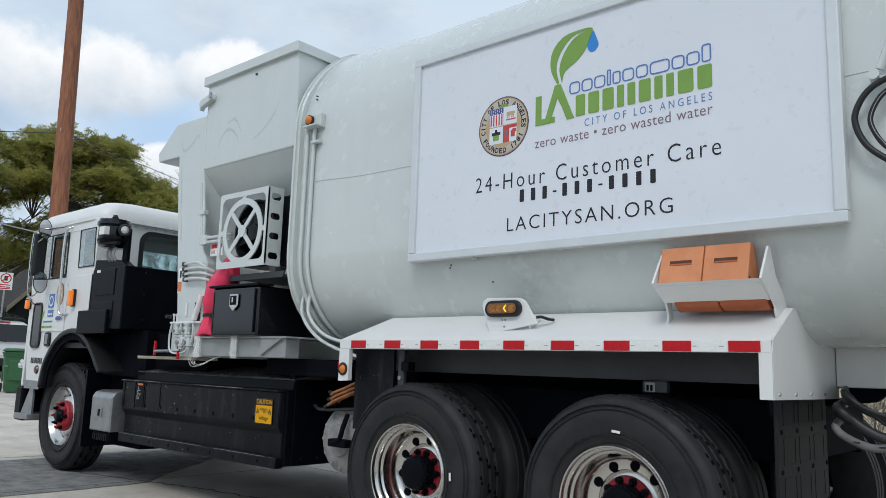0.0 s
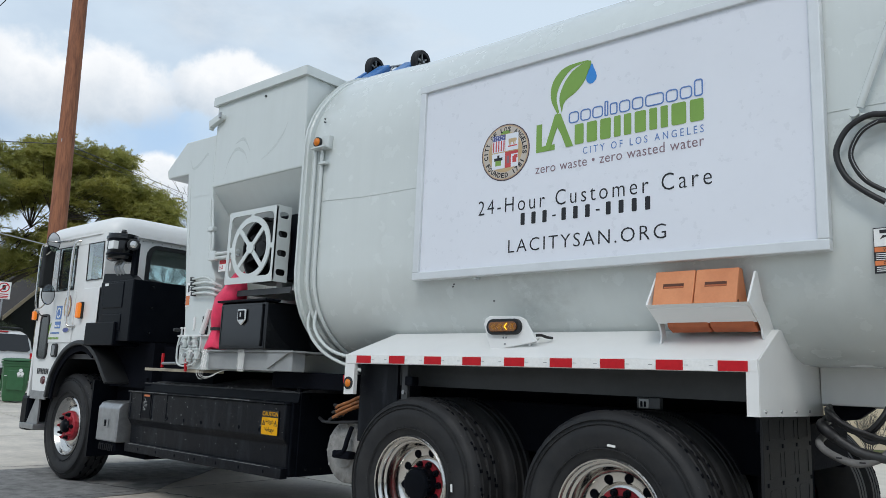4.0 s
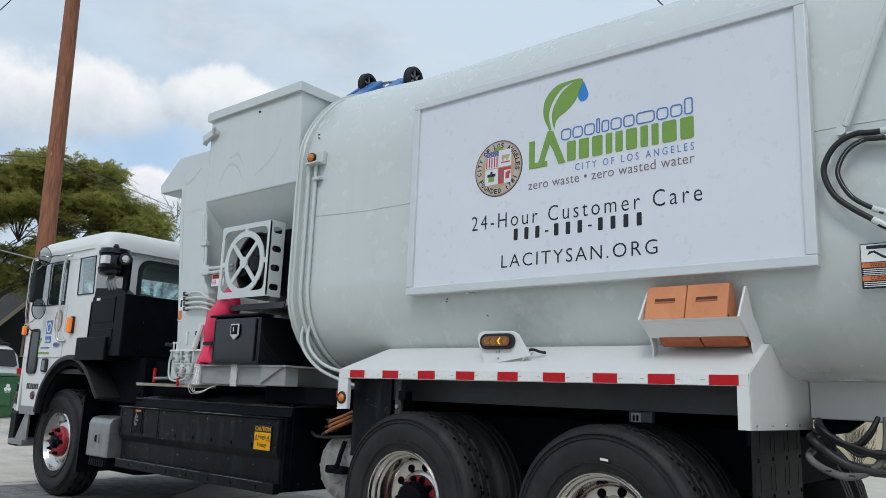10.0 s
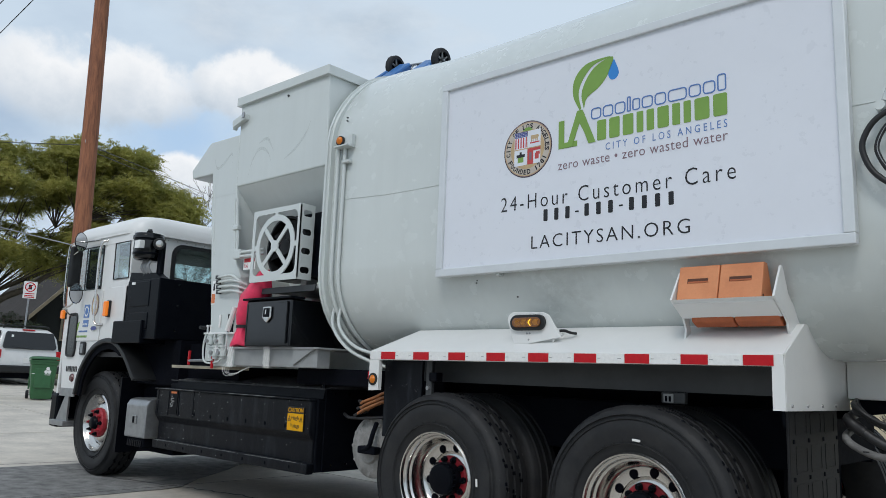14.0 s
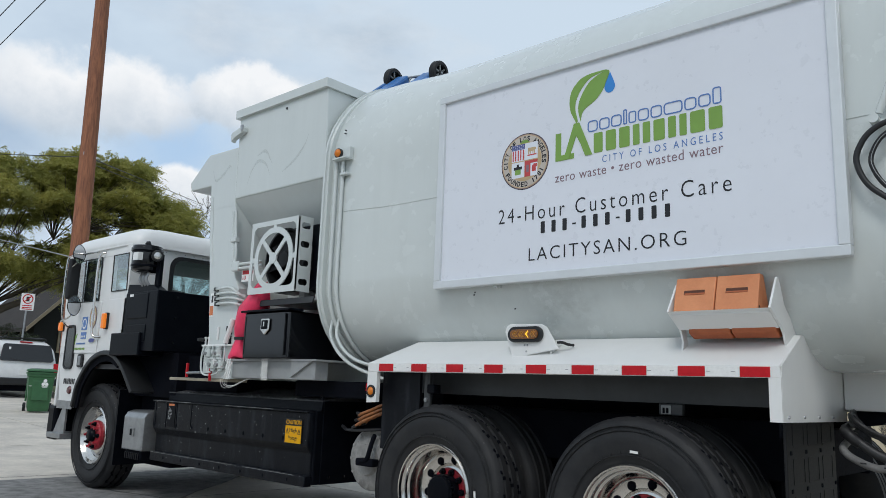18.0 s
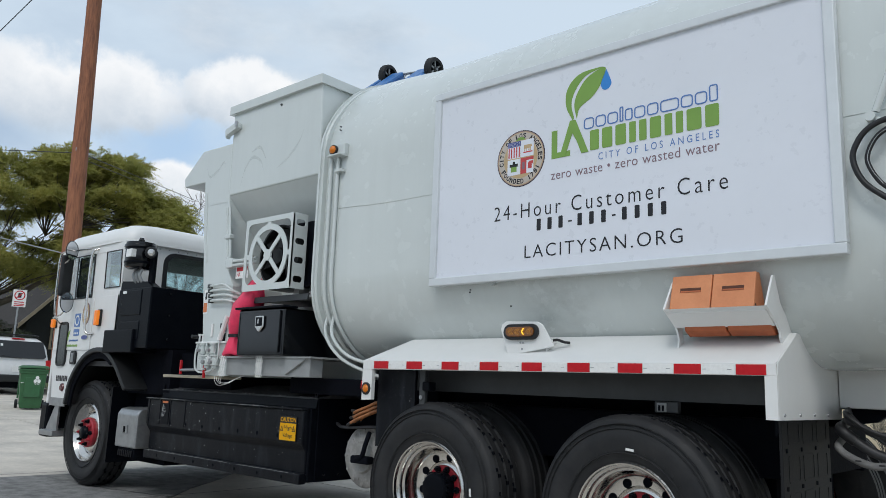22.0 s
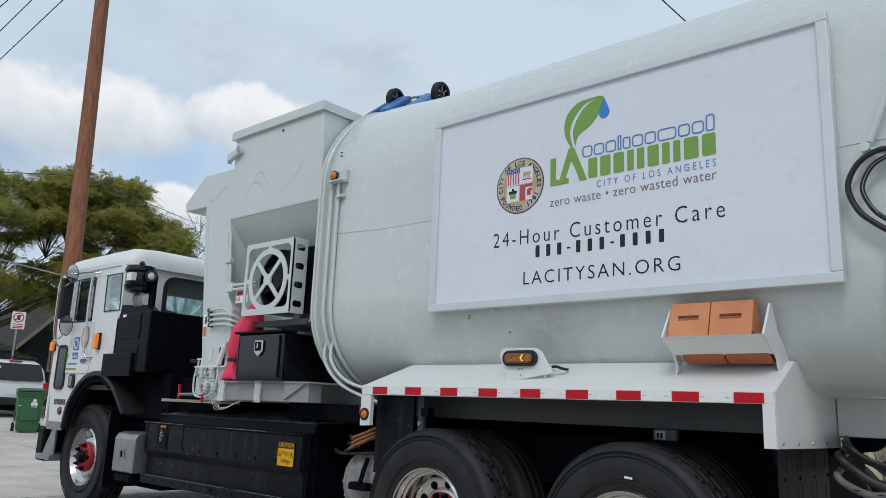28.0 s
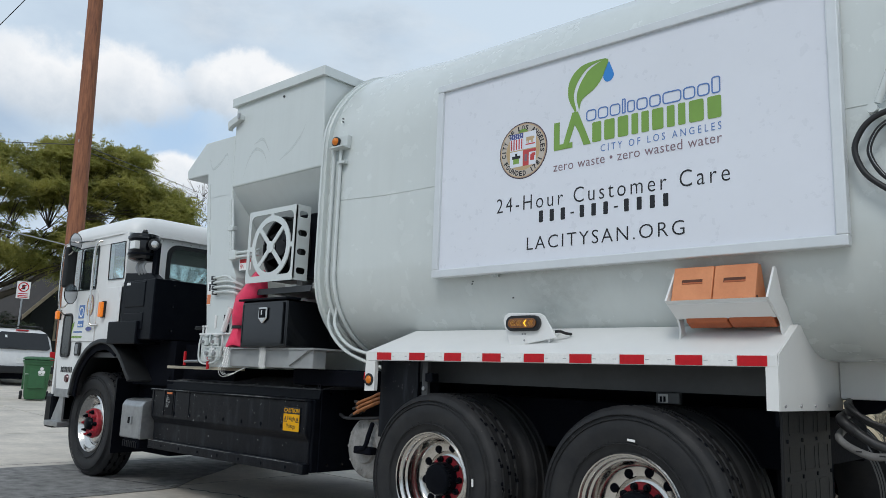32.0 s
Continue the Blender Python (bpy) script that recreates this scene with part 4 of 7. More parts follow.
SMEAR = material("rubbed_grey_smear", (0.535, 0.575, 0.565), rough=0.35, vary=0.01, scale=8.0)
faded(SMEAR, 0.86)


# hopper ahead of the tank
def hopper():
    up = part("hopper_upper", pr([(-1.915, 2.665), (-0.70, 2.665), (-0.735, 3.40), (-1.935, 3.40)], "y", 0.0, 2.5, 0.012), WHITE, truck, "white welded hopper box")
    rim = part("hopper_rim", rp(rounded(-1.965, -0.71, -0.03, 2.53, 0.01, 2), rounded(-1.90, -0.79, 0.05, 2.45, 0.01, 2), "z", 3.39, 3.462), WHITE, up)
    part("hopper_link", bx(-0.74, -0.60, 0.5, 2.0, 2.4, 3.3), WHITE, up)
    # front hood with its sloping visor
    part("hopper_hood", pr([(-2.66, 2.845), (-2.685, 2.925), (-2.39, 3.145), (-1.925, 3.135), (-1.90, 2.6), (-2.29, 2.6), (-2.32, 2.84)], "y", 0.0, 2.5, 0.01), WHITE, up)
    part("hopper_column", pr([(-2.30, 2.62), (-1.90, 2.62), (-1.865, 2.40), (-1.845, 2.05), (-1.74, 1.88), (-1.70, 1.14), (-2.08, 1.14)], "y", 0.0, 0.55, 0.008), WHITE, truck, "white steel column under the hopper")
    part("column_seam", tb([(-2.262, -0.002, 2.74), (-2.215, -0.002, 2.42)], 0.005, 6), WHITE, up)
    part("column_seam", tb([(-2.225, -0.002, 2.40), (-2.16, -0.002, 2.1)], 0.005, 6), WHITE, up)
    # sloping belly of the hopper box and the wall under it
    part("hopper_belly", pr([(0.002, 2.66), (0.46, 2.06), (2.1, 2.06), (2.498, 2.66)], "x", -1.91, -0.70), WHITE, truck, "sloping hopper underside")
    part("hopper_lower", bx(-2.05, -0.66, 0.50, 2.05, 1.14, 2.1, bevel=0.01), WHITE, truck)
    # latch under the rim
    l = part("rim_latch", pr([(-1.99, 3.235), (-1.985, 3.26), (-1.82, 3.30), (-1.80, 3.28), (-1.80, 3.245), (-1.96, 3.20), (-1.975, 3.175)], "y", -0.045, 0.0, 0.005), WHITE, up)
    part("latch_pin", bx(-1.83, -1.80, -0.055, -0.045, 3.255, 3.30), STEEL, l)
    for x, z in ((-1.275, 3.42), (-1.245, 3.335)):
        part("hopper_bolt", lt([(0, -0.01), (0.009, -0.01), (0.011, 0), (0, 0)], 8, Matrix.Translation((x, -0.001, z))), FRAMEG, up)
    # faint grey smears rubbed into the paint
    for pts in ([(-1.75, 2.72), (-1.70, 2.86), (-1.60, 2.95), (-1.48, 2.90), (-1.42, 2.80)], [(-1.25, 2.80), (-1.10, 2.87), (-0.98, 2.97), (-0.93, 3.06)], [(-2.30, 2.98), (-2.24, 2.88), (-2.12, 2.92), (-2.02, 2.98), (-2.0, 2.84)], [(-1.62, 3.0), (-1.5, 3.02), (-1.40, 2.9)]):
        q = spline([(x, -0.0015, z) for x, z in pts], 6)
        w = [0.003 + 0.012 * math.sin(math.pi * k / (len(q) - 1)) for k in range(len(q))]
        bm = bmesh.new()
        top_ = [bm.verts.new((p.x, -0.0014, p.z + d)) for p, d in zip(q, w)]
        low_ = [bm.verts.new((p.x, -0.0014, p.z - d)) for p, d in zip(q, w)]
        for k in range(len(q) - 1):
            bm.faces.new((top_[k], low_[k], low_[k + 1], top_[k + 1]))
        part("grime_smear", bm, SMEAR, up)
    # grease line on the column
    for d in (0.0, 0.035):
        part("grease_line", tb(spline([(-1.875 + d, -0.02, 2.55), (-1.86 + d, -0.02, 2.40), (-1.81 + d, -0.03, 2.20), (-1.80 + d, -0.03, 2.115 - d), (-1.76 + d, -0.03, 2.08 - d), (-1.66, -0.03, 2.075 - d), (-1.40, -0.01, 2.08 - d)], 6), 0.013, 8), WHITE, up, smooth=True)
    part("line_fitting", bx(-1.85, -1.77, -0.05, 0.0, 2.27, 2.31, bevel=0.008), WHITE, up)
    part("line_fitting", bx(-1.80, -1.70, -0.05, 0.0, 2.02, 2.10, bevel=0.008), WHITE, up)
    # bundle of curled pipes
    for i in range(4):
        z = 1.885 - 0.042 * i
        part("hose_pipe", tb(spline([(-2.05 + 0.01 * i, -0.02, z), (-1.96, -0.04, z), (-1.80, -0.045, z), (-1.70, -0.04, z - 0.012 - 0.03 * (i == 0)), (-1.66, 0.02, z - 0.03 - 0.05 * (i == 0))], 6), 0.011, 8), WHITE, truck, smooth=True)
        part("pipe_end", bx(-2.055 + 0.01 * i, -2.03 + 0.01 * i, -0.04, 0.0, z - 0.017, z + 0.017, bevel=0.004), FRAMEG, truck)
    # decals on the column
    d = part("danger_decal", bx(-1.70, -1.53, -0.003, 0.0, 1.93, 2.03), WHTAPE, truck, "red and white warning decal")
    part("decal_bar", bx(-1.69, -1.54, -0.0045, -0.003, 1.99, 2.022), REDTAPE, d)
    lettering("decal_text", "HA", -1.685, -1.635, 1.945, 1.98, -0.003, REDTAPE, d)
    d = part("warning_decal", bx(-2.15, -2.09, -0.003, 0.0, 1.66, 1.86), WHTAPE, truck)
    part("decal_bar", bx(-2.146, -2.094, -0.0045, -0.003, 1.67, 1.75), ORANGEV, d)
    part("decal_bar", bx(-2.13, -2.105, -0.0045, -0.003, 1.78, 1.84), INK, d)
    for z in (1.42, 1.50):
        part("column_plate", bx(-1.86, -1.78, -0.006, 0.0, z, z + 0.07), BLACKM, truck)


hopper()


def cooler():
    """Fan guard hung beside the hopper."""
    g = part("fan_guard", rp(rounded(-1.50, -0.885, 1.80, 2.375, 0.012, 4), rounded(-1.465, -0.92, 1.85, 2.335, 0.05, 4), "y", -0.085, -0.075), WHITE, truck, "white plate guard round a cooling fan")
    cx, cz = -1.192, 2.072
    el = lambda r, k=1.0: [(cx + r * k * math.cos(2 * math.pi * i / 40), cz + r * math.sin(2 * math.pi * i / 40)) for i in range(40)]
    part("guard_ring", rp(el(0.247), el(0.200), "y", -0.0845, -0.0755), WHITE, g)
    for a in (45, 135, 225, 315):
        m = Matrix.Translation((cx, 0, cz)) @ Matrix.Rotation(radians(a), 4, "Y")
        part("guard_spoke", bx(-0.018, 0.018, -0.084, -0.076, 0.0, 0.215, m=m), WHITE, g)
    part("guard_hub", lt([(0, -0.088), (0.045, -0.088), (0.045, -0.074), (0, -0.074)], 24, Matrix.Translation((cx, 0, cz))), WHITE, g)
    for x0, x1, z0, z1 in ((cx - 0.02, cx + 0.02, 2.31, 2.345), (cx - 0.02, cx + 0.02, 1.81, 1.832), (-0.955, -0.91, cz - 0.02, cz + 0.02), (-1.475, -1.43, cz - 0.02, cz + 0.02)):
        part("guard_tab", bx(x0, x1, -0.084, -0.076, z0, z1), WHITE, g)
    # slotted side plate
    n = 4
    zs = [1.80 + 0.575 * k / n for k in range(n + 1)]
    bm = bmesh.new()
    for a, b in zip(zs, zs[1:]):
        c = (a + b) / 2
        o = rounded(-0.085, 0.048, a, b, 0.0005, 4)
        i = rounded(-0.060, 0.028, c - 0.024, c + 0.024, 0.023, 4)
        ring_prism(bm, o, i, "x", -0.893, -0.885)
    part("slotted_side", bm, WHITE, g)
    part("guard_top", bx(-1.50, -0.893, -0.075, 0.0, 2.367, 2.375), WHITE, g)
    # radiator core and fan
    core = part("radiator_core", bx(-1.40, -0.80, 0.09, 0.30, 1.83, 2.34, bevel=0.01), BLACKM, truck, "black cooler with a fan")
    part("fan_shroud", lt([(0.235, 0.0), (0.25, 0.0), (0.25, 0.09), (0.235, 0.09)], 36, Matrix.Translation((cx + 0.03, 0.0, cz)), True), PLASTICB, core)
    part("fan_motor", lt([(0, -0.01), (0.06, -0.01), (0.07, 0.02), (0.07, 0.09), (0, 0.09)], 20, Matrix.Translation((cx + 0.03, 0, cz))), PLASTICB, core)
    for i in range(7):
        m = Matrix.Translation((cx + 0.03, 0.045, cz)) @ Matrix.Rotation(radians(360 / 7 * i), 4, "Y") @ Matrix.Rotation(radians(30), 4, "Z")
        part("fan_blade", bx(-0.045, 0.045, -0.004, 0.004, 0.06, 0.225, m=m), PLASTICB, core)
    for z in (1.92, 2.24):
        part("hose_port", lt([(0, 0), (0.03, 0), (0.035, 0.03), (0.03, 0.1), (0, 0.1)], 14, Matrix.Translation((-0.80, 0.17, z)) @ Matrix.Rotation(radians(-90), 4, "Z")), WHITE, core, smooth=True)
    part("cooler_hose", tb(spline([(-0.76, 0.10, 1.84), (-0.78, 0.06, 1.76), (-0.70, 0.05, 1.74), (-0.62, 0.09, 1.80), (-0.60, 0.14, 1.92)], 6), 0.016, 8), WHITE, core, smooth=True)
    g.location.x = core.location.x = 0.025
    # shelf below it
    part("cooler_shelf", bx(-1.42, -0.70, 0.0, 0.5, 1.735, 1.76), GALV, truck)
    part("shelf_leg", bx(-1.05, -0.98, 0.10, 0.2, 1.76, 1.83), GALV, truck)
    part("shelf_edge", pr([(-1.42, 1.76), (-1.40, 1.715), (-0.74, 1.715), (-0.72, 1.76)], "y", -0.01, 0.005), FRAMEG, truck)


cooler()


def toolbox():
    b = part("toolbox", bx(-1.47, -0.89, -0.09, 0.62, 1.30, 1.655, bevel=0.012), BLACK, truck, "black gloss steel toolbox with a chrome latch")
    part("toolbox_door", bx(-1.443, -0.925, -0.100, -0.088, 1.325, 1.635, bevel=0.008), BLACK, b)
    part("door_trim", rp(rounded(-1.443, -0.925, 1.325, 1.635, 0.01, 2), rounded(-1.434, -0.934, 1.334, 1.626, 0.008, 2), "y", -0.104, -0.099), BLACK, b)
    part("toolbox_lip", bx(-1.49, -0.87, -0.12, 0.02, 1.655, 1.672, bevel=0.004), BLACKM, b)
    lk = part("latch", pr([(-1.235, 1.60), (-1.13, 1.60), (-1.13, 1.515), (-1.182, 1.475), (-1.235, 1.515)], "y", -0.118, -0.104, 0.006), CHROME, b, "chrome paddle latch")
    part("latch_paddle", bx(-1.220, -1.145, -0.122, -0.117, 1.52, 1.588, bevel=0.003), BLACKM, lk)
    part("latch_slot", bx(-1.19, -1.175, -0.126, -0.121, 1.54, 1.575), CHROME, lk)
    lk.location.x = 0.022
    # support beam and gusset
    part("toolbox_beam", bx(-1.70, -0.64, -0.02, 0.10, 1.15, 1.285, bevel=0.006), GALV, truck, "pale grey box beam")
    part("beam_gusset", pr([(-0.90, 1.165), (-0.66, 1.285), (-0.90, 1.285)], "y", -0.04, -0.02), GALV, truck)
    part("beam_top", bx(-1.70, -0.60, -0.05, 0.5, 1.285, 1.297), GALV, truck)
    part("beam_foot", bx(-1.15, -0.2, 0.2, 0.6, 1.03, 1.15, bevel=0.01), UNDER, truck)
    part("tail_reflector", bx(-0.16, -0.125, 0.04, 0.10, 1.09, 1.14), REDTAPE, truck)
    # two straps of steel mesh
    for x, top in ((-1.735, 1.30), (-1.24, 1.30)):
        bm = bmesh.new()
        for i in range(6):
            for k in range(3):
                a = x + 0.026 * k + (0.013 if i % 2 else 0)
                z = top - 0.027 * i
                tube(bm, [(a, -0.055, z), (a + 0.013, -0.057, z - 0.0135), (a, -0.055, z - 0.027), (a - 0.013, -0.057, z - 0.0135), (a, -0.055, z)], 0.0035, 5, caps=False)
        part("mesh_strap", bm, WHTAPE, truck, "white diamond mesh strap")


toolbox()


def red_cover():
    # soft red cover, folded over a standing bar
    bm = bmesh.new()
    random.seed(4)
    secs = []
    for z, x, w, d in ((1.915, -1.43, 0.03, 0.03), (1.89, -1.44, 0.06, 0.05), (1.84, -1.46, 0.085, 0.07), (1.78, -1.49, 0.125, 0.085), (1.72, -1.53, 0.150, 0.10), (1.65, -1.58, 0.130, 0.10), (1.57, -1.62, 0.100, 0.095), (1.50, -1.65, 0.070, 0.075), (1.465, -1.665, 0.052, 0.06), (1.43, -1.67, 0.06, 0.065), (1.37, -1.685, 0.075, 0.075), (1.325, -1.695, 0.095, 0.085), (1.31, -1.70, 0.09, 0.08)):
        secs.append([(x + w * math.cos(2 * math.pi * k / 16) * (1 + 0.12 * math.sin(3 * k + z * 20)), 0.03 + d * math.sin(2 * math.pi * k / 16), z + 0.012 * math.sin(5 * k)) for k in range(16)])
    loft(bm, secs)
    c = part("red_cover", bm, REDBAG, truck, "crumpled red vinyl cover with a black strap", smooth=True)
    part("cover_strap", lt([(0.058, -0.012), (0.068, -0.012), (0.068, 0.012), (0.058, 0.012)], 20, Matrix.Translation((-1.665, 0.03, 1.465)) @ UPM, True), CABLE, c)


red_cover()


CABLEO = material("orange_cable_jacket", (0.40, 0.15, 0.05), rough=0.5, vary=0.14, scale=30.0)


def battery_box():
    X0, X1 = -3.12, -0.825
    b = part("battery_box", pr([(0.10, 0.915), (0.10, 0.675), (0.138, 0.62), (0.14, 0.465), (0.14, 0.395), (0.75, 0.395), (0.75, 0.915)], "x", X0, X1, 0.008), SCUFF, truck, "black steel high-voltage battery box with scuffs")
    part("box_rail", bx(-3.10, -0.815, 0.085, 0.15, 0.388, 0.462, bevel=0.006), SCUFF, b)
    part("box_lid", bx(X0 - 0.01, X1 + 0.005, 0.078, 0.45, 0.915, 0.926, bevel=0.003), SCUFF, b)
    part("upper_tray", pr([(0.19, 0.926), (0.205, 0.995), (1.75, 0.995), (1.75, 0.926)], "x", -3.05, -0.80, 0.004), BLACKM, b)
    part("upper_lid", pr([(0.198, 0.995), (0.198, 1.005), (0.60, 1.074), (1.75, 1.080), (1.75, 0.995)], "x", -3.06, -0.795), DUSTB, b)
    part("tray_end", bx(-1.0, -0.80, 0.15, 1.10, 0.40, 0.925, bevel=0.008), BLACKM, b)
    part("tray_end", bx(-0.824, -0.79, 0.21, 1.10, 0.40, 1.0, bevel=0.004), BLACKM, b)
    # pressed uprights and welded seams on the face
    for x, w in ((-3.115, 0.03), (-2.90, 0.012), (-2.72, 0.012), (-2.50, 0.04)):
        part("box_rib", bx(x, x + w, 0.095, 0.102, 0.69, 0.91, bevel=0.002), SCUFF, b)
    # crumbs of dirt and chips along the upper tray's edges
    cr = random.Random(31)
    bm = bmesh.new()
    for i in range(170):
        k = cr.random()
        x = cr.uniform(-3.04, -0.82)
        if k < 0.55:
            y, z = 0.20 + 0.01 * cr.random(), 1.004
        else:
            y = 0.2 + 0.74 * cr.random() ** 2.0
            z = 1.005 + min(y - 0.198, 0.4) * 0.172
        r = 0.0025 + 0.006 * cr.random() ** 3
        box(bm, x, x + r * cr.uniform(1, 2), y, y + r, z - 0.002, z + r * 0.8)
    tagged(part("dirt_crumbs", bm, GALV, b), kind="stuff")
    for i in range(7):
        x = -2.70 + 0.2633 * i
        part("vent_hole", pr([(x + 0.011 * math.cos(k * math.pi / 5), 0.716 + 0.016 * math.sin(k * math.pi / 5)) for k in range(10)], "y", 0.0975, 0.101), UNDER, b)
    for x in np.linspace(-2.85, -1.02, 7):
        part("rail_slot", pr([(x + 0.009 * math.cos(k * math.pi / 5), 0.425 + 0.012 * math.sin(k * math.pi / 5)) for k in range(10)], "y", 0.0825, 0.086), UNDER, b)
    for x, y0, y1, z in ((-3.09, 0.083, 0.088, 0.4605), (-2.4, 0.083, 0.088, 0.4605), (-1.6, 0.083, 0.088, 0.4605), (-3.1, 0.076, 0.080, 0.9225), (-1.9, 0.076, 0.080, 0.9225)):
        part("worn_edge", bx(x, x + 0.66, y0, y1, z, z + 0.003), STEEL, b)
    for x in (-3.03, -0.83):
        part("lifting_eye", rp(rounded(x, x + 0.03, 1.003, 1.05, 0.014, 3), rounded(x + 0.009, x + 0.021, 1.022, 1.038, 0.005, 3), "y", 0.20, 0.215), BLACKM, b)
    for y in np.linspace(0.28, 1.0, 6):
        for z in (0.44, 0.96):
            part("end_bolt", bx(-0.791, -0.784, y, y + 0.018, z, z + 0.018, bevel=0.003), BLACK, b)
    d = part("caution_label", bx(-1.09, -0.892, 0.093, 0.0975, 0.684, 0.862), INK, b, "yellow and black high voltage label")
    part("label_field", bx(-1.087, -0.895, 0.0905, 0.093, 0.687, 0.812), YELLOW, d)
    lettering("label_text", "CAUTION", -1.083, -0.90, 0.822, 0.854, 0.0925, YELLOW, d, thin=-0.01)
    lettering("label_text", "High", -1.035, -0.945, 0.757, 0.795, 0.090, INK, d)
    lettering("label_text", "Voltage", -1.045, -0.935, 0.70, 0.74, 0.090, INK, d)
    for x in (-1.062, -0.92):
        part("label_triangle", rp([(x - 0.02, 0.753), (x + 0.02, 0.753), (x, 0.795)], [(x - 0.012, 0.758), (x + 0.012, 0.758), (x, 0.784)], "y", 0.0895, 0.0905), INK, d)
        part("triangle_mark", bx(x - 0.002, x + 0.002, 0.0895, 0.0905, 0.762, 0.777), INK, d)
    d = part("faded_sticker", bx(-2.86, -2.73, 0.093, 0.0965, 0.70, 0.905), BLACKM, b, "weathered orange and white sticker")
    part("sticker_head", bx(-2.845, -2.75, 0.0915, 0.093, 0.885, 0.903), ORANGEV, d)
    random.seed(8)
    bm = bmesh.new()
    for i in range(26):
        x, z = random.uniform(-2.85, -2.79), random.uniform(0.75, 0.87)
        box(bm, x, x + random.uniform(0.005, 0.026), 0.0915, 0.093, z, z + random.uniform(0.003, 0.012))
    tagged(part("sticker_scraps", bm, GALV, d), kind="stuff")
    # paint chips and salt-white spatter
    bm = bmesh.new()
    for i in range(180):
        x = random.uniform(-3.1, -0.84) if i % 3 else random.uniform(-3.1, -2.3)
        z = random.choice((random.uniform(0.68, 0.91), random.gauss(0.460, 0.006), random.gauss(0.918, 0.004), random.uniform(0.40, 0.90)))
        r = random.uniform(0.0015, 0.0055)
        yy = 0.0985 if z > 0.67 else (0.084 if z < 0.47 else 0.136)
        if 0.60 < z < 0.67:
            continue
        box(bm, x, x + r * random.uniform(0.6, 2), yy, yy + 0.003, z, z + r * random.uniform(0.7, 2))
    tagged(part("paint_chips", bm, GALV, b), kind="stuff")
    bm = bmesh.new()
    for i in range(110):
        x, y = random.uniform(-3.0, -2.1) + 0.4 * random.random() ** 3, random.uniform(0.2, 0.9)
        r = random.uniform(0.004, 0.014)
        box(bm, x, x + r, y, y + r, 1.004 + 0.026 * (y - 0.2), 1.008 + 0.026 * (y - 0.2) + r * 0.4)
    tagged(part("water_drops", bm, BLACK, b), kind="stuff")
    # aluminium step tank
    t = part("air_tank_cover", pr([(0.03, 0.455), (0.03, 0.76), (0.06, 0.805), (0.12, 0.82), (0.55, 0.82), (0.55, 0.455)], "x", -3.56, -3.17, 0.012), STEEL, truck, "dull aluminium battery cover with a latch")
    part("cover_latch", bx(-3.42, -3.33, 0.02, 0.03, 0.58, 0.66, bevel=0.004), STEEL, t)
    part("latch_grip", bx(-3.39, -3.36, 0.014, 0.022, 0.59, 0.65, bevel=0.003), BLACKM, t)
    part("cover_step", bx(-3.52, -3.2, 0.05, 0.5, 0.37, 0.455, bevel=0.01), UNDER, t)
    bm = bmesh.new()
    for i in range(8):
        box(bm, -3.50 + 0.036 * i, -3.478 + 0.036 * i, 0.04, 0.06, 0.375, 0.43)
    part("step_grating", bm, BLACKM, t)
    # added near-black box behind the cover, in place of the shade there
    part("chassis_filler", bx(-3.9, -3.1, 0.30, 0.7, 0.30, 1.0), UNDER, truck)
    part("wheel_flap", bx(-3.80, -3.77, 0.06, 0.50, 0.28, 1.0), BLACKM, truck)
    # orange high voltage cables and a motor end bell
    random.seed(11)
    for i in range(11):
        y, a, b = 0.15 + 0.022 * (i % 4), 0.013 * (i // 2), random.uniform(-0.012, 0.012)
        q = spline([(-0.395 + 0.018 * (i % 5) + b, y, 0.833 + 0.010 * i), (-0.30, y - 0.01, 0.877 + a + b), (-0.20, y, 0.915 + a), (-0.10, y + 0.02, 0.950 + a + b), (0.02, y + 0.14, 0.965 + a)], 5)
        part("orange_cable", tb(q, 0.0098, 8), CABLEO, truck, smooth=True)
        part("cable_ferrule", tb([q[0], q[1], q[2]], 0.0115, 8), CABLE, truck, smooth=True)
    part("black_cable", tb(spline([(-0.62, 0.25, 0.83), (-0.45, 0.17, 0.815), (-0.2, 0.2, 0.83), (0.1, 0.35, 0.86)], 5), 0.012, 7), CABLE, truck, smooth=True)
    m = Matrix.Translation((-0.30, 0.20, 0.62))
    e = part("drive_motor", lt([(0, 0.0), (0.10, 0.0), (0.11, 0.02), (0.19, 0.03), (0.21, 0.05), (0.215, 0.30), (0, 0.30)], 32, m), CASTG, truck, "dusty cast aluminium motor end bell", smooth=True)
    for i in range(12):
        a = radians(30 * i)
        part("motor_bolt", lt([(0, -0.012), (0.014, -0.012), (0.016, 0.01), (0, 0.01)], 8, m @ Matrix.Translation((0.178 * math.cos(a), 0.036, 0.178 * math.sin(a)))), CASTG, e)
        part("motor_rib", bx(-0.005, 0.005, 0.022, 0.036, 0.105, 0.165, bevel=0.003, m=m @ Matrix.Rotation(a + 0.26, 4, "Y")), CASTG, e)
    part("motor_bracket", bx(-0.33, -0.16, 0.13, 0.20, 0.585, 0.635, bevel=0.01), UNDER, e)
    part("motor_arm", tb(spline([(-0.28, 0.14, 0.61), (-0.21, 0.13, 0.64), (-0.19, 0.14, 0.72), (-0.22, 0.2, 0.79)], 5), 0.016, 8), UNDER, e)


battery_box()


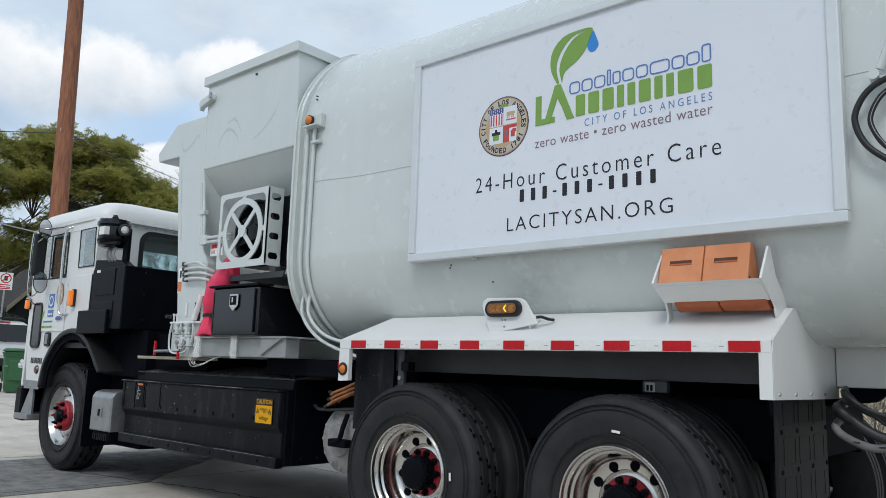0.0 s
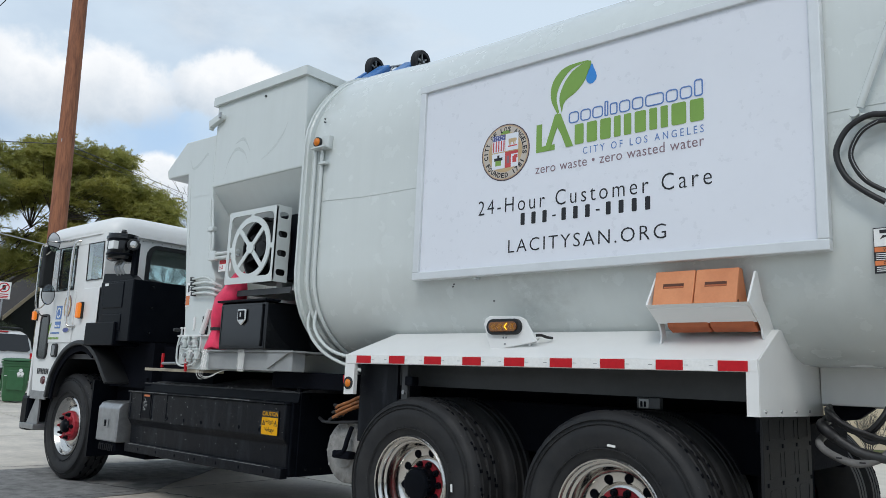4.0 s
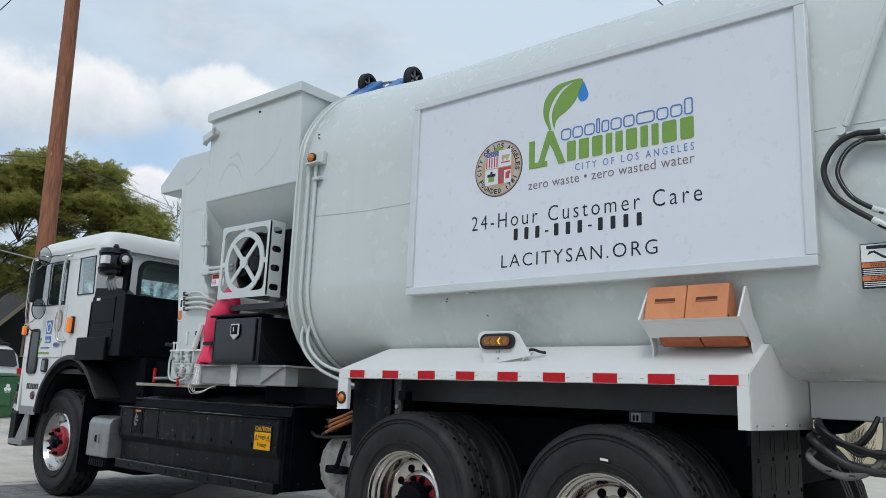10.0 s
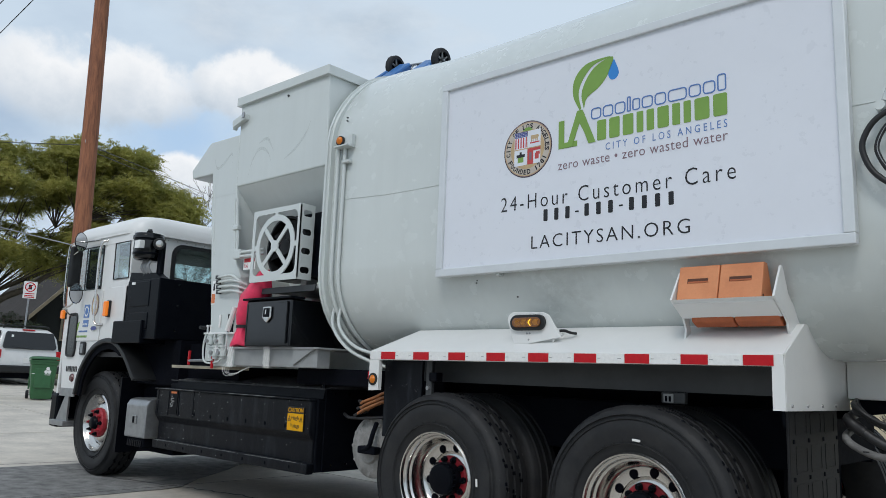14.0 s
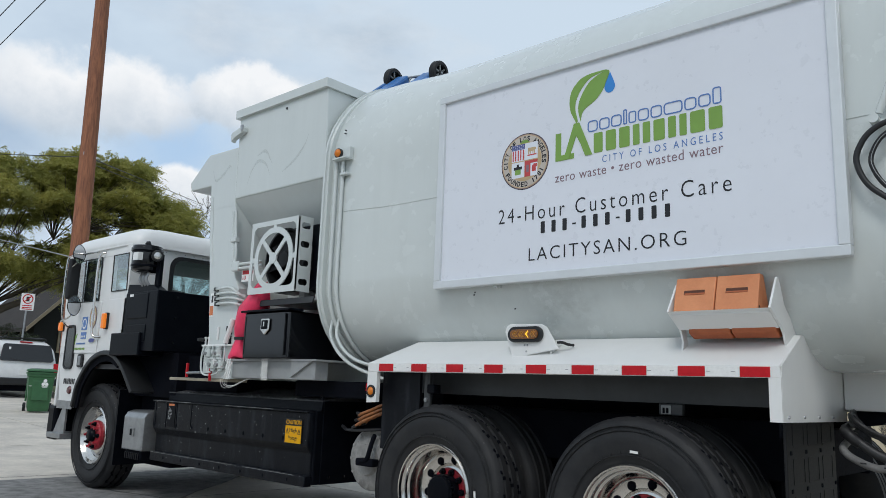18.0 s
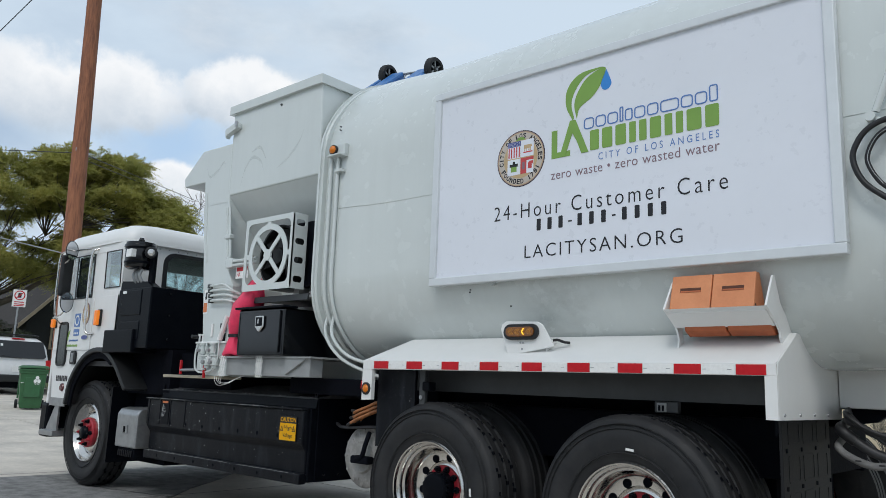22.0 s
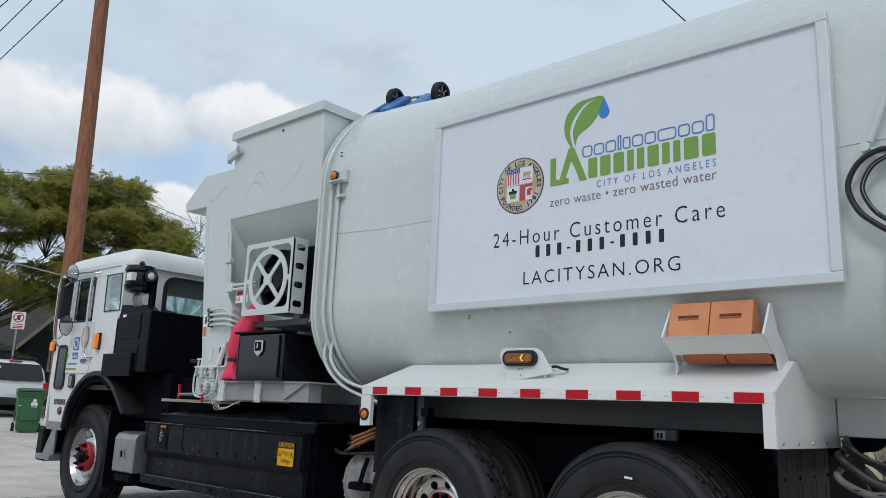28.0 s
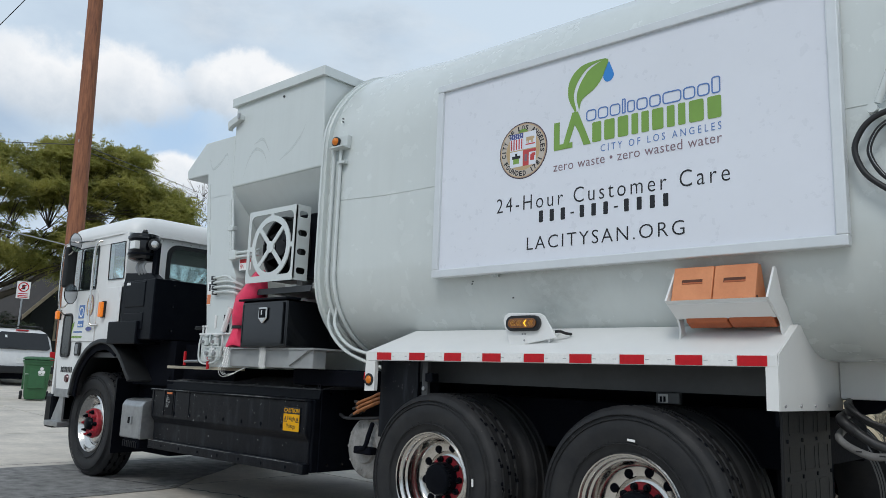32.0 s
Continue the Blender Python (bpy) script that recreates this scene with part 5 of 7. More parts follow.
# wheel chocks on their shelf
def chocks():
    s = part("chock_shelf", bx(2.053, 2.523, 0.02, 0.20, 1.515, 1.526), CABWHITE, truck, "white bracket holding orange wheel chocks")
    part("shelf_lip", pr([(0.0, 1.534), (0.006, 1.534), (0.140, 1.459), (0.134, 1.454)], "x", 2.051, 2.526), CABWHITE, s)
    side = [(0.0, 1.534), (0.103, 1.686), (0.12, 1.686), (0.188, 1.56), (0.283, 1.494), (0.368, 1.433), (0.375, 1.37), (0.213, 1.355), (0.180, 1.40), (0.171, 1.431), (0.137, 1.457)]
    part("shelf_side", pr(side, "x", 2.527, 2.537), CABWHITE, s)
    part("shelf_side", pr([(0.0, 1.534), (0.103, 1.68), (0.12, 1.68), (0.188, 1.56), (0.20, 1.43), (0.225, 1.36), (0.15, 1.345), (0.165, 1.40), (0.134, 1.456)], "x", 2.040, 2.050), CABWHITE, s)
    for x0 in (2.058, 2.266):
        c = pr([(0.028, 1.527), (0.080, 1.705), (0.125, 1.705), (0.19, 1.527)], "x", x0, x0 + 0.203, 0.005)
        ch = part("wheel_chock", c, ORANGE, s, "orange rubber wheel chock")
        # no recess is cut: dark slab and lighter ledge paint the slot's shading
        m = Matrix.Translation((x0 + 0.10, 0.0575, 1.629)) @ Matrix.Rotation(radians(-16.3), 4, "X")
        part("chock_grip", bx(-0.052, 0.052, -0.0012, 0.012, -0.011, 0.012, m=m), GRIPO, ch)
        part("grip_ledge", bx(-0.048, 0.052, -0.0024, -0.0012, -0.011, -0.003, m=m), ORANGED, ch)
    part("chock_hole", lt([(0, 0), (0.007, 0), (0.007, 0.002), (0, 0.002)], 10, Matrix.Translation((2.4705, 0.05, 1.545)) @ Matrix.Rotation(radians(-90), 4, "Z")), GRIPO, s)
    # lower chocks: the shade under the shelf lip is put into their orange
    for x0 in (2.09, 2.305):
        part("wheel_chock", pr([(0.135, 1.436), (0.125, 1.47), (0.20, 1.51), (0.24, 1.425), (0.19, 1.412)], "x", x0, x0 + 0.208, 0.006), ORANGED, s, "orange rubber wheel chock coloured darker for the shade under the lip")


ORANGED = material("shaded_orange_rubber", (0.50, 0.13, 0.045), rough=0.6, vary=0.1, scale=9.0, bump=0.15)
GRIPO = material("shaded_orange_slot", (0.10, 0.032, 0.014), rough=0.7, vary=0.06, scale=9.0)
chocks()


HOSEG = material("grey_corrugated_hose", (0.20, 0.198, 0.195), rough=0.7, vary=0.12, scale=14.0, bump=0.3)


HOSED = material("dark_grey_rubber_hose", (0.035, 0.036, 0.038), rough=0.5, vary=0.12, scale=10.0)


def tail_details():
    # two hydraulic hoses in round loops beside the panel
    outer = [(3.141, 2.312), (3.043, 2.319), (2.962, 2.28), (2.915, 2.205), (2.912, 2.14), (2.945, 2.058), (3.005, 1.995), (3.089, 1.93), (3.165, 1.877)]
    inner = [(3.16, 2.281), (3.074, 2.285), (3.006, 2.248), (2.966, 2.17), (2.977, 2.105), (3.018, 2.035), (3.091, 1.979), (3.169, 1.94)]
    for run, r in ((outer, 0.0128), (inner, 0.0105)):
        p = [(3.46, 0.075, run[0][1] + 0.02)] + [(x, 0.055, z) for x, z in run] + [(3.42, 0.09, run[-1][1] - 0.10)]
        hs = part("hydraulic_hose", tb(spline(p, 5), r, 12), CABLE, truck, "black hydraulic hose", smooth=True)
        for (x0, z0), (x1, z1) in ((run[0], (run[0][0] + 0.12, run[0][1] + 0.006)), (run[-2], run[-1])):
            part("hose_ferrule", tb([(x0, 0.055, z0), (x1, 0.055, z1)], r * 1.3, 12), WHITE, hs, smooth=True)
            part("hose_nut", tb([(x1, 0.055, z1), (x1 + 0.04, 0.06, z1 + (z1 - z0) * 0.4)], r * 1.55, 6), STEEL, hs)
    # printed line along the inner hose
    part("hose_print", tb([q + Vector((0.0035, -0.0103, 0)) for q in spline([(x, 0.055, z) for x, z in inner[1:6]], 5)], 0.0016, 5), STEEL, truck)
    # strut and its pivot
    part("lift_strut", tb([(3.005, 0.07, 2.365), (3.42, 0.02, 3.42)], 0.016, 12), WHITE, truck, smooth=True)
    part("strut_pivot", lt([(0, -0.02), (0.022, -0.02), (0.024, 0.05), (0, 0.05)], 12, Matrix.Translation((2.985, 0.07, 2.345))), WHITE, truck)
    part("strut_brace", tb([(3.0, 0.085, 2.335), (3.45, 0.10, 2.20)], 0.014, 10), WHITE, truck, smooth=True)
    # warning decal
    d = part("warning_decal", bx(3.02, 3.15, 0.117, 0.1205, 1.645, 1.84), INK, truck, "black, white and orange warning decal")
    part("decal_field", bx(3.023, 3.147, 0.1155, 0.117, 1.76, 1.836), WHTAPE, d)
    for z in (1.742, 1.685):
        part("decal_band", bx(3.023, 3.147, 0.1155, 0.117, z - 0.006, z + 0.014), ORANGEV, d)
    lettering("decal_text", "WARNING", 3.055, 3.14, 1.739, 1.753, 0.115, INK, d)
    lettering("decal_text", "CUIDADO", 3.055, 3.14, 1.682, 1.696, 0.115, INK, d)
    for z in (1.727, 1.719, 1.711, 1.703, 1.670, 1.662, 1.654):
        part("decal_line", bx(3.028, 3.135 - 0.02 * (z in (1.703, 1.654)), 0.1155, 0.117, z, z + 0.003), WHTAPE, d)
    part("decal_mark", bx(3.045, 3.125, 0.1145, 0.1155, 1.815, 1.83), INK, d)
    part("decal_mark", pr([(3.045, 1.79), (3.07, 1.80), (3.105, 1.775), (3.13, 1.768), (3.125, 1.775), (3.1, 1.79), (3.075, 1.808), (3.055, 1.805)], "y", 0.1145, 0.1155), INK, d)
    # bundle of hoses below the tail sill
    hr = random.Random(3)
    for i in range(7):
        y, d, e = 0.50 + hr.uniform(0, 0.10), hr.uniform(-0.03, 0.03), hr.uniform(-0.015, 0.015)
        p = spline([(2.60, 1.02, 1.07 + e), (2.65, y + 0.25, 1.065 + e), (2.70, y + 0.04, 1.045 + d), (2.785, y, 0.994 + e), (2.876, y, 0.954 + d), (2.965, y, 0.94 + e), (3.10, y + 0.02, 0.94 + d), (3.26, y + 0.05, 0.98 + e)], 6)
        part("tail_hose", tb(p, hr.choice((0.008, 0.010, 0.013)), 8), CABLE, truck, smooth=True)
    for k in range(2):
        p = spline([(2.82, 0.54 + 0.02 * k, 0.965), (2.88, 0.52 + 0.02 * k, 0.985 - 0.01 * k), (2.933, 0.52 + 0.02 * k, 1.045 - 0.015 * k), (2.965, 0.55, 1.11)], 6)
        part("tail_hose", tb(p, 0.011, 8), CABLE, truck, smooth=True)
    p = spline([(2.60, 1.02, 1.03), (2.64, 0.80, 1.02), (2.672, 0.56, 0.99), (2.735, 0.55, 0.94), (2.819, 0.55, 0.888), (2.91, 0.55, 0.867), (3.02, 0.55, 0.87), (3.16, 0.57, 0.92), (3.22, 0.60, 1.10)], 8)
    part("tail_hose", tb(p, 0.023, 12), HOSED, truck, "thick dark grey hose", smooth=True)
    part("hose_wrap", tb(p[14:25], 0.028, 12), CABLE, truck, smooth=True)
    p = spline([(2.59, 1.02, 0.96), (2.62, 0.80, 0.94), (2.655, 0.56, 0.91), (2.70, 0.55, 0.869), (2.793, 0.55, 0.833), (2.871, 0.55, 0.843), (2.948, 0.55, 0.89), (2.989, 0.55, 0.975), (2.998, 0.56, 1.11)], 8)
    part("loop_hose", tb(p, 0.018, 12), HOSEG, truck, "scuffed grey rubber hose in a loop", smooth=True)
    for i in (28, 37, 44):
        q = p[i] + Vector((0, -0.017, 0.004))
        part("hose_scuff", bx(q.x - 0.012, q.x + 0.014, q.y - 0.0016, q.y, q.z - 0.004, q.z + 0.003), CABLE, truck)
    part("tail_post", bx(2.99, 3.10, 0.70, 0.85, 0.30, 0.83, bevel=0.01), FRAMEG, truck)
    part("tail_post", bx(2.975, 3.01, 0.90, 1.0, 0.83, 1.085, bevel=0.005), UNDER, truck)
    part("tail_gusset", pr([(2.60, 1.085), (2.815, 1.085), (2.73, 1.02), (2.60, 1.0)], "y", 1.0, 1.06), UNDER, truck)


tail_details()


# lower fittings between cab and hopper
PLANK = material("worn_pale_plank", (0.50, 0.44, 0.33), rough=0.8, vary=0.12, scale=6.0, bump=0.2, color2=(0.30, 0.27, 0.22), stretch=(0.5, 4, 4))


def mid_fittings():
    p = part("step_plank", bx(-2.72, -1.86, 0.0, 0.24, 1.115, 1.14, bevel=0.004), PLANK, truck, "worn wooden-edged step plank")
    # valve deck with its fittings below
    part("valve_deck", bx(-2.18, -1.72, -0.03, 0.10, 1.405, 1.42, bevel=0.003), CABWHITE, truck)
    part("deck_plate", bx(-2.16, -2.02, -0.012, -0.001, 1.18, 1.405, bevel=0.003), WHITE, truck)
    part("deck_bolt", lt([(0, -0.05), (0.014, -0.05), (0.016, 0.0), (0, 0.0)], 8, Matrix.Translation((-2.16, -0.03, 1.46))), PLASTICB, truck)
    for x in (-2.17, -2.12):
        part("deck_stud", lt([(0, 0), (0.008, 0), (0.008, 0.05), (0.013, 0.052), (0.013, 0.066), (0, 0.068)], 8, Matrix.Translation((x, 0.0, 1.42)) @ UPM), CABWHITE, truck)
    # valves: a body, two caps, a nut below
    for x, z, r in ((-2.05, 1.345, 0.028), (-1.965, 1.25, 0.036), (-1.855, 1.25, 0.036), (-1.90, 1.345, 0.030)):
        m = Matrix.Translation((x, -0.035, z)) @ UPM
        v = part("valve_body", lt([(0, -0.05), (r * 0.6, -0.05), (r * 0.6, -0.03), (r, -0.026), (r, 0.026), (r * 0.6, 0.03), (r * 0.6, 0.045), (r * 0.85, 0.047), (r * 0.85, 0.06), (0, 0.06)], 12, m), WHITE, truck, smooth=False)
        part("valve_cap", lt([(0, -0.05), (r * 0.5, -0.05), (r * 0.55, 0.0), (0, 0.0)], 10, Matrix.Translation((x, -0.035, z))), GALV, v)
    part("cross_fitting", bx(-1.93, -1.915, -0.06, -0.04, 1.25, 1.31, bevel=0.003), CABWHITE, truck)
    part("cross_fitting", bx(-1.955, -1.89, -0.058, -0.042, 1.278, 1.292, bevel=0.003), CABWHITE, truck)
    for r, pts in ((0.008, [(-2.14, -0.03, 1.405), (-2.155, -0.035, 1.32), (-2.15, -0.035, 1.22), (-2.11, -0.035, 1.175), (-2.02, -0.035, 1.165), (-1.92, -0.03, 1.18), (-1.90, -0.02, 1.2)]),
                   (0.006, [(-2.08, -0.03, 1.405), (-2.085, -0.045, 1.36), (-2.05, -0.05, 1.31), (-1.99, -0.05, 1.30), (-1.965, -0.04, 1.31)]),
                   (0.006, [(-2.0, -0.03, 1.405), (-1.99, -0.04, 1.36), (-1.95, -0.045, 1.33), (-1.86, -0.045, 1.33), (-1.855, -0.04, 1.31)]),
                   (0.006, [(-2.10, -0.04, 1.28), (-2.04, -0.05, 1.24), (-2.02, -0.05, 1.20), (-1.97, -0.05, 1.19)]),
                   (0.007, [(-1.82, -0.03, 1.405), (-1.80, -0.04, 1.34), (-1.81, -0.04, 1.27), (-1.85, -0.035, 1.20)])):
        part("valve_pipe", tb(spline(pts, 5), r, 8), WHITE, truck, smooth=True)
    # lever against the column, and the raised bar
    part("column_lever", tb([(-1.73, -0.03, 1.62), (-1.80, -0.04, 1.43)], 0.022, 8), CABWHITE, truck, smooth=True)
    part("column_bar", bx(-1.99, -1.965, -0.012, 0.0, 1.46, 1.57, bevel=0.004), CABWHITE, truck)
    for x, z0 in ((-2.37, 1.145), (-2.0, 1.12)):
        part("red_valve_handle", bx(x, x + 0.02, -0.05, -0.03, z0, z0 + 0.12, bevel=0.004), REDTAPE, truck)
    part("handle_rod", tb([(-2.36, -0.04, 1.18), (-2.16, -0.03, 1.185)], 0.012, 8), STEEL, truck)
    for i in range(4):
        q = spline([(-1.76 + 0.02 * i, -0.04, 1.18), (-1.81 + 0.03 * i, -0.05, 1.13 - 0.012 * i), (-1.76 + 0.05 * i, -0.05, 1.07 + 0.008 * i), (-1.64 + 0.03 * i, -0.03, 1.085 + 0.012 * i), (-1.54 + 0.02 * i, 0.02, 1.15)], 6)
        part("white_lead", tb(q, 0.0016, 6), WHTAPE, truck, smooth=True)
    # added near-black box fills the shaded gap between cab and hopper
    part("dark_gap_filler", bx(-3.0, -2.10, 0.30, 2.2, 0.95, 1.34), UNDER, truck)


mid_fittings()


# ---------------------------------------------------------------- cab
def cab():
    XF, XR = -5.12, -3.75
    side = [(-5.20, 1.3), (-5.24, 1.91), (XR, 1.91), (XR, 1.38), (-3.84, 1.38), (-3.94, 1.37), (-4.20, 1.36), (-4.38, 1.30), (-4.525, 1.195), (-4.65, 1.055), (-4.72, 0.92), (-4.735, 0.79), (-5.10, 0.79)]
    c = part("cab", pr(side, "y", 0.0, 0.05, 0.006), CABWHITE, truck, "white low-entry cab with large windows")
    part("cab_side_far", bx(XF + 0.04, XR, 2.45, 2.5, 0.9, 1.91, bevel=0.006), CABWHITE, c)
    for y0, y1 in ((0.0, 0.06), (2.44, 2.5)):
        part("pillar", pr([(-5.24, 1.90), (-5.27, 2.42), (-5.19, 2.42), (-5.16, 1.90)], "y", y0, y1, 0.006), CABWHITE, c)
        part("pillar", pr([(-4.385, 1.90), (-4.40, 2.42), (-4.165, 2.42), (-4.135, 1.90)], "y", y0, y1, 0.006), CABWHITE, c)
        part("window_header", bx(-5.255, XR - 0.004, y0 - 0.004, y1 + 0.004, 2.368, 2.458, bevel=0.003), CABWHITE, c)
    part("window_sill_fill", bx(-4.14, XR, 0.002, 0.05, 1.90, 1.985), CABWHITE, c)
    # rear wall with its wide rounded window, rounded corner post
    bm = bmesh.new()
    for y0, y1, a, b in ((0.0, 1.25, 0.45, 1.20), (1.25, 2.5, 1.30, 2.05)):
        ring_prism(bm, rounded(y0, y1, 1.40, 2.46, 0.001, 5), rounded(a, b, 1.95, 2.375, 0.10, 5), "x", XR - 0.05, XR)
    part("rear_wall", bm, CABWHITE, c)
    for a, b in ((0.45, 1.20), (1.30, 2.05)):
        part("window_seal", rp(rounded(a - 0.03, b + 0.03, 1.92, 2.40, 0.12, 5), rounded(a + 0.015, b - 0.015, 1.965, 2.36, 0.09, 5), "x", XR - 0.06, XR + 0.012), PLASTICB, c)
        g = part("window_pane", pr(rounded(a, b, 1.95, 2.375, 0.1, 5), "x", XR - 0.026, XR - 0.02), GLASST, c)
        g.visible_shadow = False
    for y in np.linspace(0.15, 1.1, 10):
        part("rivet", bx(XR, XR + 0.004, y, y + 0.01, 2.418, 2.428), STEEL, c)
    # front wall and windscreen
    part("front_wall", bx(XF - 0.11, XF - 0.065, 0.0, 2.5, 0.79, 1.80, bevel=0.006), CABWHITE, c)
    g = part("windscreen", pr([(XF - 0.10, 1.80), (XF - 0.15, 2.43), (XF - 0.142, 2.43), (XF - 0.092, 1.80)], "y", 0.06, 2.44), GLASST, c)
    g.visible_shadow = False
    # side glass with black seals
    door = part("cab_door", pr(rounded(-5.19, -4.30, 1.36, 1.895, 0.01, 2), "y", -0.010, 0.0, 0.003), CABWHITE, c, "white door with decals")
    for pts in ([(-5.165, 1.905), (-5.195, 2.375), (-4.395, 2.375), (-4.38, 1.905)], [(-4.115, 1.985), (-4.135, 2.37), (-3.80, 2.37), (-3.77, 1.985)]):
        cx = sum(p[0] for p in pts) / 4
        cz = sum(p[1] for p in pts) / 4
        inn = [(cx + (x - cx) * 0.95, cz + (z - cz) * 0.955) for x, z in pts]
        part("window_seal", rp(pts, inn, "y", -0.008, 0.004), PLASTICB, c)
        for y in (-0.004, 2.47):
            g = part("window_pane", pr(pts, "y", y, y + 0.006), GLASST, c)
            g.visible_shadow = False
    part("window_bar", pr([(-4.80, 1.905), (-4.82, 2.37), (-4.795, 2.37), (-4.775, 1.905)], "y", -0.006, 0.03), PLASTICB, c)
    # roof
    bm = bmesh.new()
    secs = []
    for z, d in ((2.45, 0.0), (2.475, -0.012), (2.50, -0.012), (2.56, 0.01), (2.61, 0.05), (2.645, 0.12), (2.665, 0.24), (2.672, 0.45)):
        secs.append([(x, y, z) for x, y in rounded(-5.29 + d * 1.5, XR + 0.02 - d * 0.5, 0.0 + d, 2.5 - d, 0.20 - min(d, 0.1) * 0.5, 6)])
    loft(bm, secs)
    part("roof", bm, CABWHITE, c, smooth=True)
    part("roof_gutter", rp(rounded(-5.31, XR + 0.04, -0.02, 2.52, 0.2, 6), rounded(-5.23, XR, 0.03, 2.47, 0.18, 6), "z", 2.448, 2.466), CABWHITE, c)
    # cabin inside
    part("cab_floor", bx(-5.05, XR - 0.06, 0.06, 2.44, 1.2, 1.25), INTERIOR, c)
    part("dashboard", bx(-5.08, -4.7, 0.1, 2.4, 1.25, 1.85, bevel=0.05), INTERIOR, c)
    for y in (0.25, 1.65):
        part("cab_seat", bx(-4.5, -4.05, y, y + 0.55, 1.25, 1.62, bevel=0.05), INTERIOR, c)
        part("seat_back", bx(-4.12, -3.96, y, y + 0.5, 1.55, 2.04, bevel=0.06), INTERIOR, c)
    part("steering_wheel", lt([(0.19, -0.015), (0.22, 0.0), (0.19, 0.015)], 28, Matrix.Translation((-4.55, 0.95, 2.0)) @ Matrix.Rotation(radians(65), 4, "X") @ Matrix.Rotation(radians(25), 4, "Z"), True), PLASTICB, c)
    part("roof_lining", bx(-5.04, XR - 0.06, 0.07, 2.43, 2.38, 2.44), INTERIOR, c)
    part("side_lining", bx(-5.02, XR - 0.06, 2.38, 2.435, 1.25, 2.02), INTERIOR, c)
    part("side_lining", bx(-5.02, XR - 0.06, 2.38, 2.435, 2.28, 2.379), INTERIOR, c)
    for y0, y1 in ((0.06, 0.42), (1.22, 1.28), (2.08, 2.37)):
        part("rear_lining", bx(XR - 0.09, XR - 0.062, y0, y1, 1.3, 2.379), INTERIOR, c)
    # door fittings
    part("low_window", pr(rounded(-5.045, -4.86, 1.21, 1.645, 0.05, 4), "y", -0.018, -0.002), BLACK, c, "narrow dark window low in the door")
    part("low_window_seal", rp(rounded(-5.065, -4.84, 1.19, 1.665, 0.06, 4), rounded(-5.045, -4.86, 1.21, 1.645, 0.05, 4), "y", -0.022, -0.001), PLASTICB, c)
    part("door_handle", pr(rounded(-4.70, -4.58, 1.21, 1.35, 0.03, 4), "y", -0.022, -0.002), PLASTICB, c)
    part("handle_paddle", bx(-4.67, -4.61, -0.03, -0.02, 1.23, 1.33, bevel=0.006), STEEL, c)
    part("door_decal", bx(-4.70, -4.575, -0.016, -0.010, 1.605, 1.745), BLUEV, door)
    part("door_decal", bx(-4.70, -4.575, -0.016, -0.010, 1.51, 1.58), BLUEV, door)
    ring = lambda r: [(-4.635 + r * 1.0 * math.cos(i * math.pi / 8), 1.672 + r * 1.1 * math.sin(i * math.pi / 8)) for i in range(16)]
    part("decal_ring", rp(ring(0.05), ring(0.037), "y", -0.018, -0.015), WHTAPE, door)
    for i in range(3):
        part("decal_bar", bx(-4.69 + 0.04 * i, -4.665 + 0.04 * i, -0.018, -0.015, 1.525, 1.545), WHTAPE, door)
    part("door_logo", pr([(-4.85, 1.43), (-4.87, 1.49), (-4.85, 1.54), (-4.79, 1.57), (-4.82, 1.50)], "y", -0.014, -0.010), GREENV, door)
    bars("door_wordmark", [1, 1, 1, 1, 1, 1, 1], -4.79, -4.58, 1.452, 1.470, -0.011, BLUEV, door)
    bars("door_wordmark", [1, 1, 1, 1, 1, 1, 1, 1], -4.86, -4.58, 1.395, 1.418, -0.011, GREENV, door)
    part("oval_badge", pr([(-4.42 + 0.075 * math.cos(i * math.pi / 10), 1.49 + 0.028 * math.sin(i * math.pi / 10)) for i in range(20)], "y", -0.018, -0.008), CHROME, door)
    part("badge_field", pr([(-4.42 + 0.066 * math.cos(i * math.pi / 10), 1.49 + 0.021 * math.sin(i * math.pi / 10)) for i in range(20)], "y", -0.0195, -0.018), NAVYV, door)
    s_ = [(-4.45 + 0.085 * math.cos(i * math.pi / 12), 1.735 + 0.12 * math.sin(i * math.pi / 12)) for i in range(24)]
    part("door_seal_disc", pr(s_, "y", -0.013, -0.010), MAUVEV, door)
    part("door_seal_disc", pr([(-4.45 + (x + 4.45) * 0.88, 1.735 + (z - 1.735) * 0.88) for x, z in s_], "y", -0.014, -0.010), TANV, door)
    part("door_seal_disc", pr([(-4.45 + (x + 4.45) * 0.6, 1.735 + (z - 1.735) * 0.6) for x, z in s_], "y", -0.015, -0.010), SIGNW, door)
    part("door_seal_disc", bx(-4.46, -4.42, -0.017, -0.014, 1.69, 1.78), REDV, door)
    bars("unit_number_bar", [1, 1, 0.4, 1, 1, 1, 1, 1], -5.03, -4.75, 1.03, 1.09, -0.001, INK, c, gap=0.45)
    part("oval_reflector", lt([(0, -0.02), (0.035, -0.018), (0.045, -0.005), (0.045, 0.0), (0, 0.0)], 20, Matrix.Translation((-4.85, 0.0, 0.968))), MAROON, c)
    part("kick_plate", bx(-5.11, -4.735, -0.012, 0.0, 0.77, 0.855), STEEL, c)
    # amber side lamps
    for x, z, h in ((-4.125, 1.60, 0.15), (-5.185, 1.60, 0.09)):
        l_ = part("side_lamp", bx(x - 0.03, x + 0.03, -0.03, 0.0, z, z + h + 0.02, bevel=0.006), PLASTICB, c)
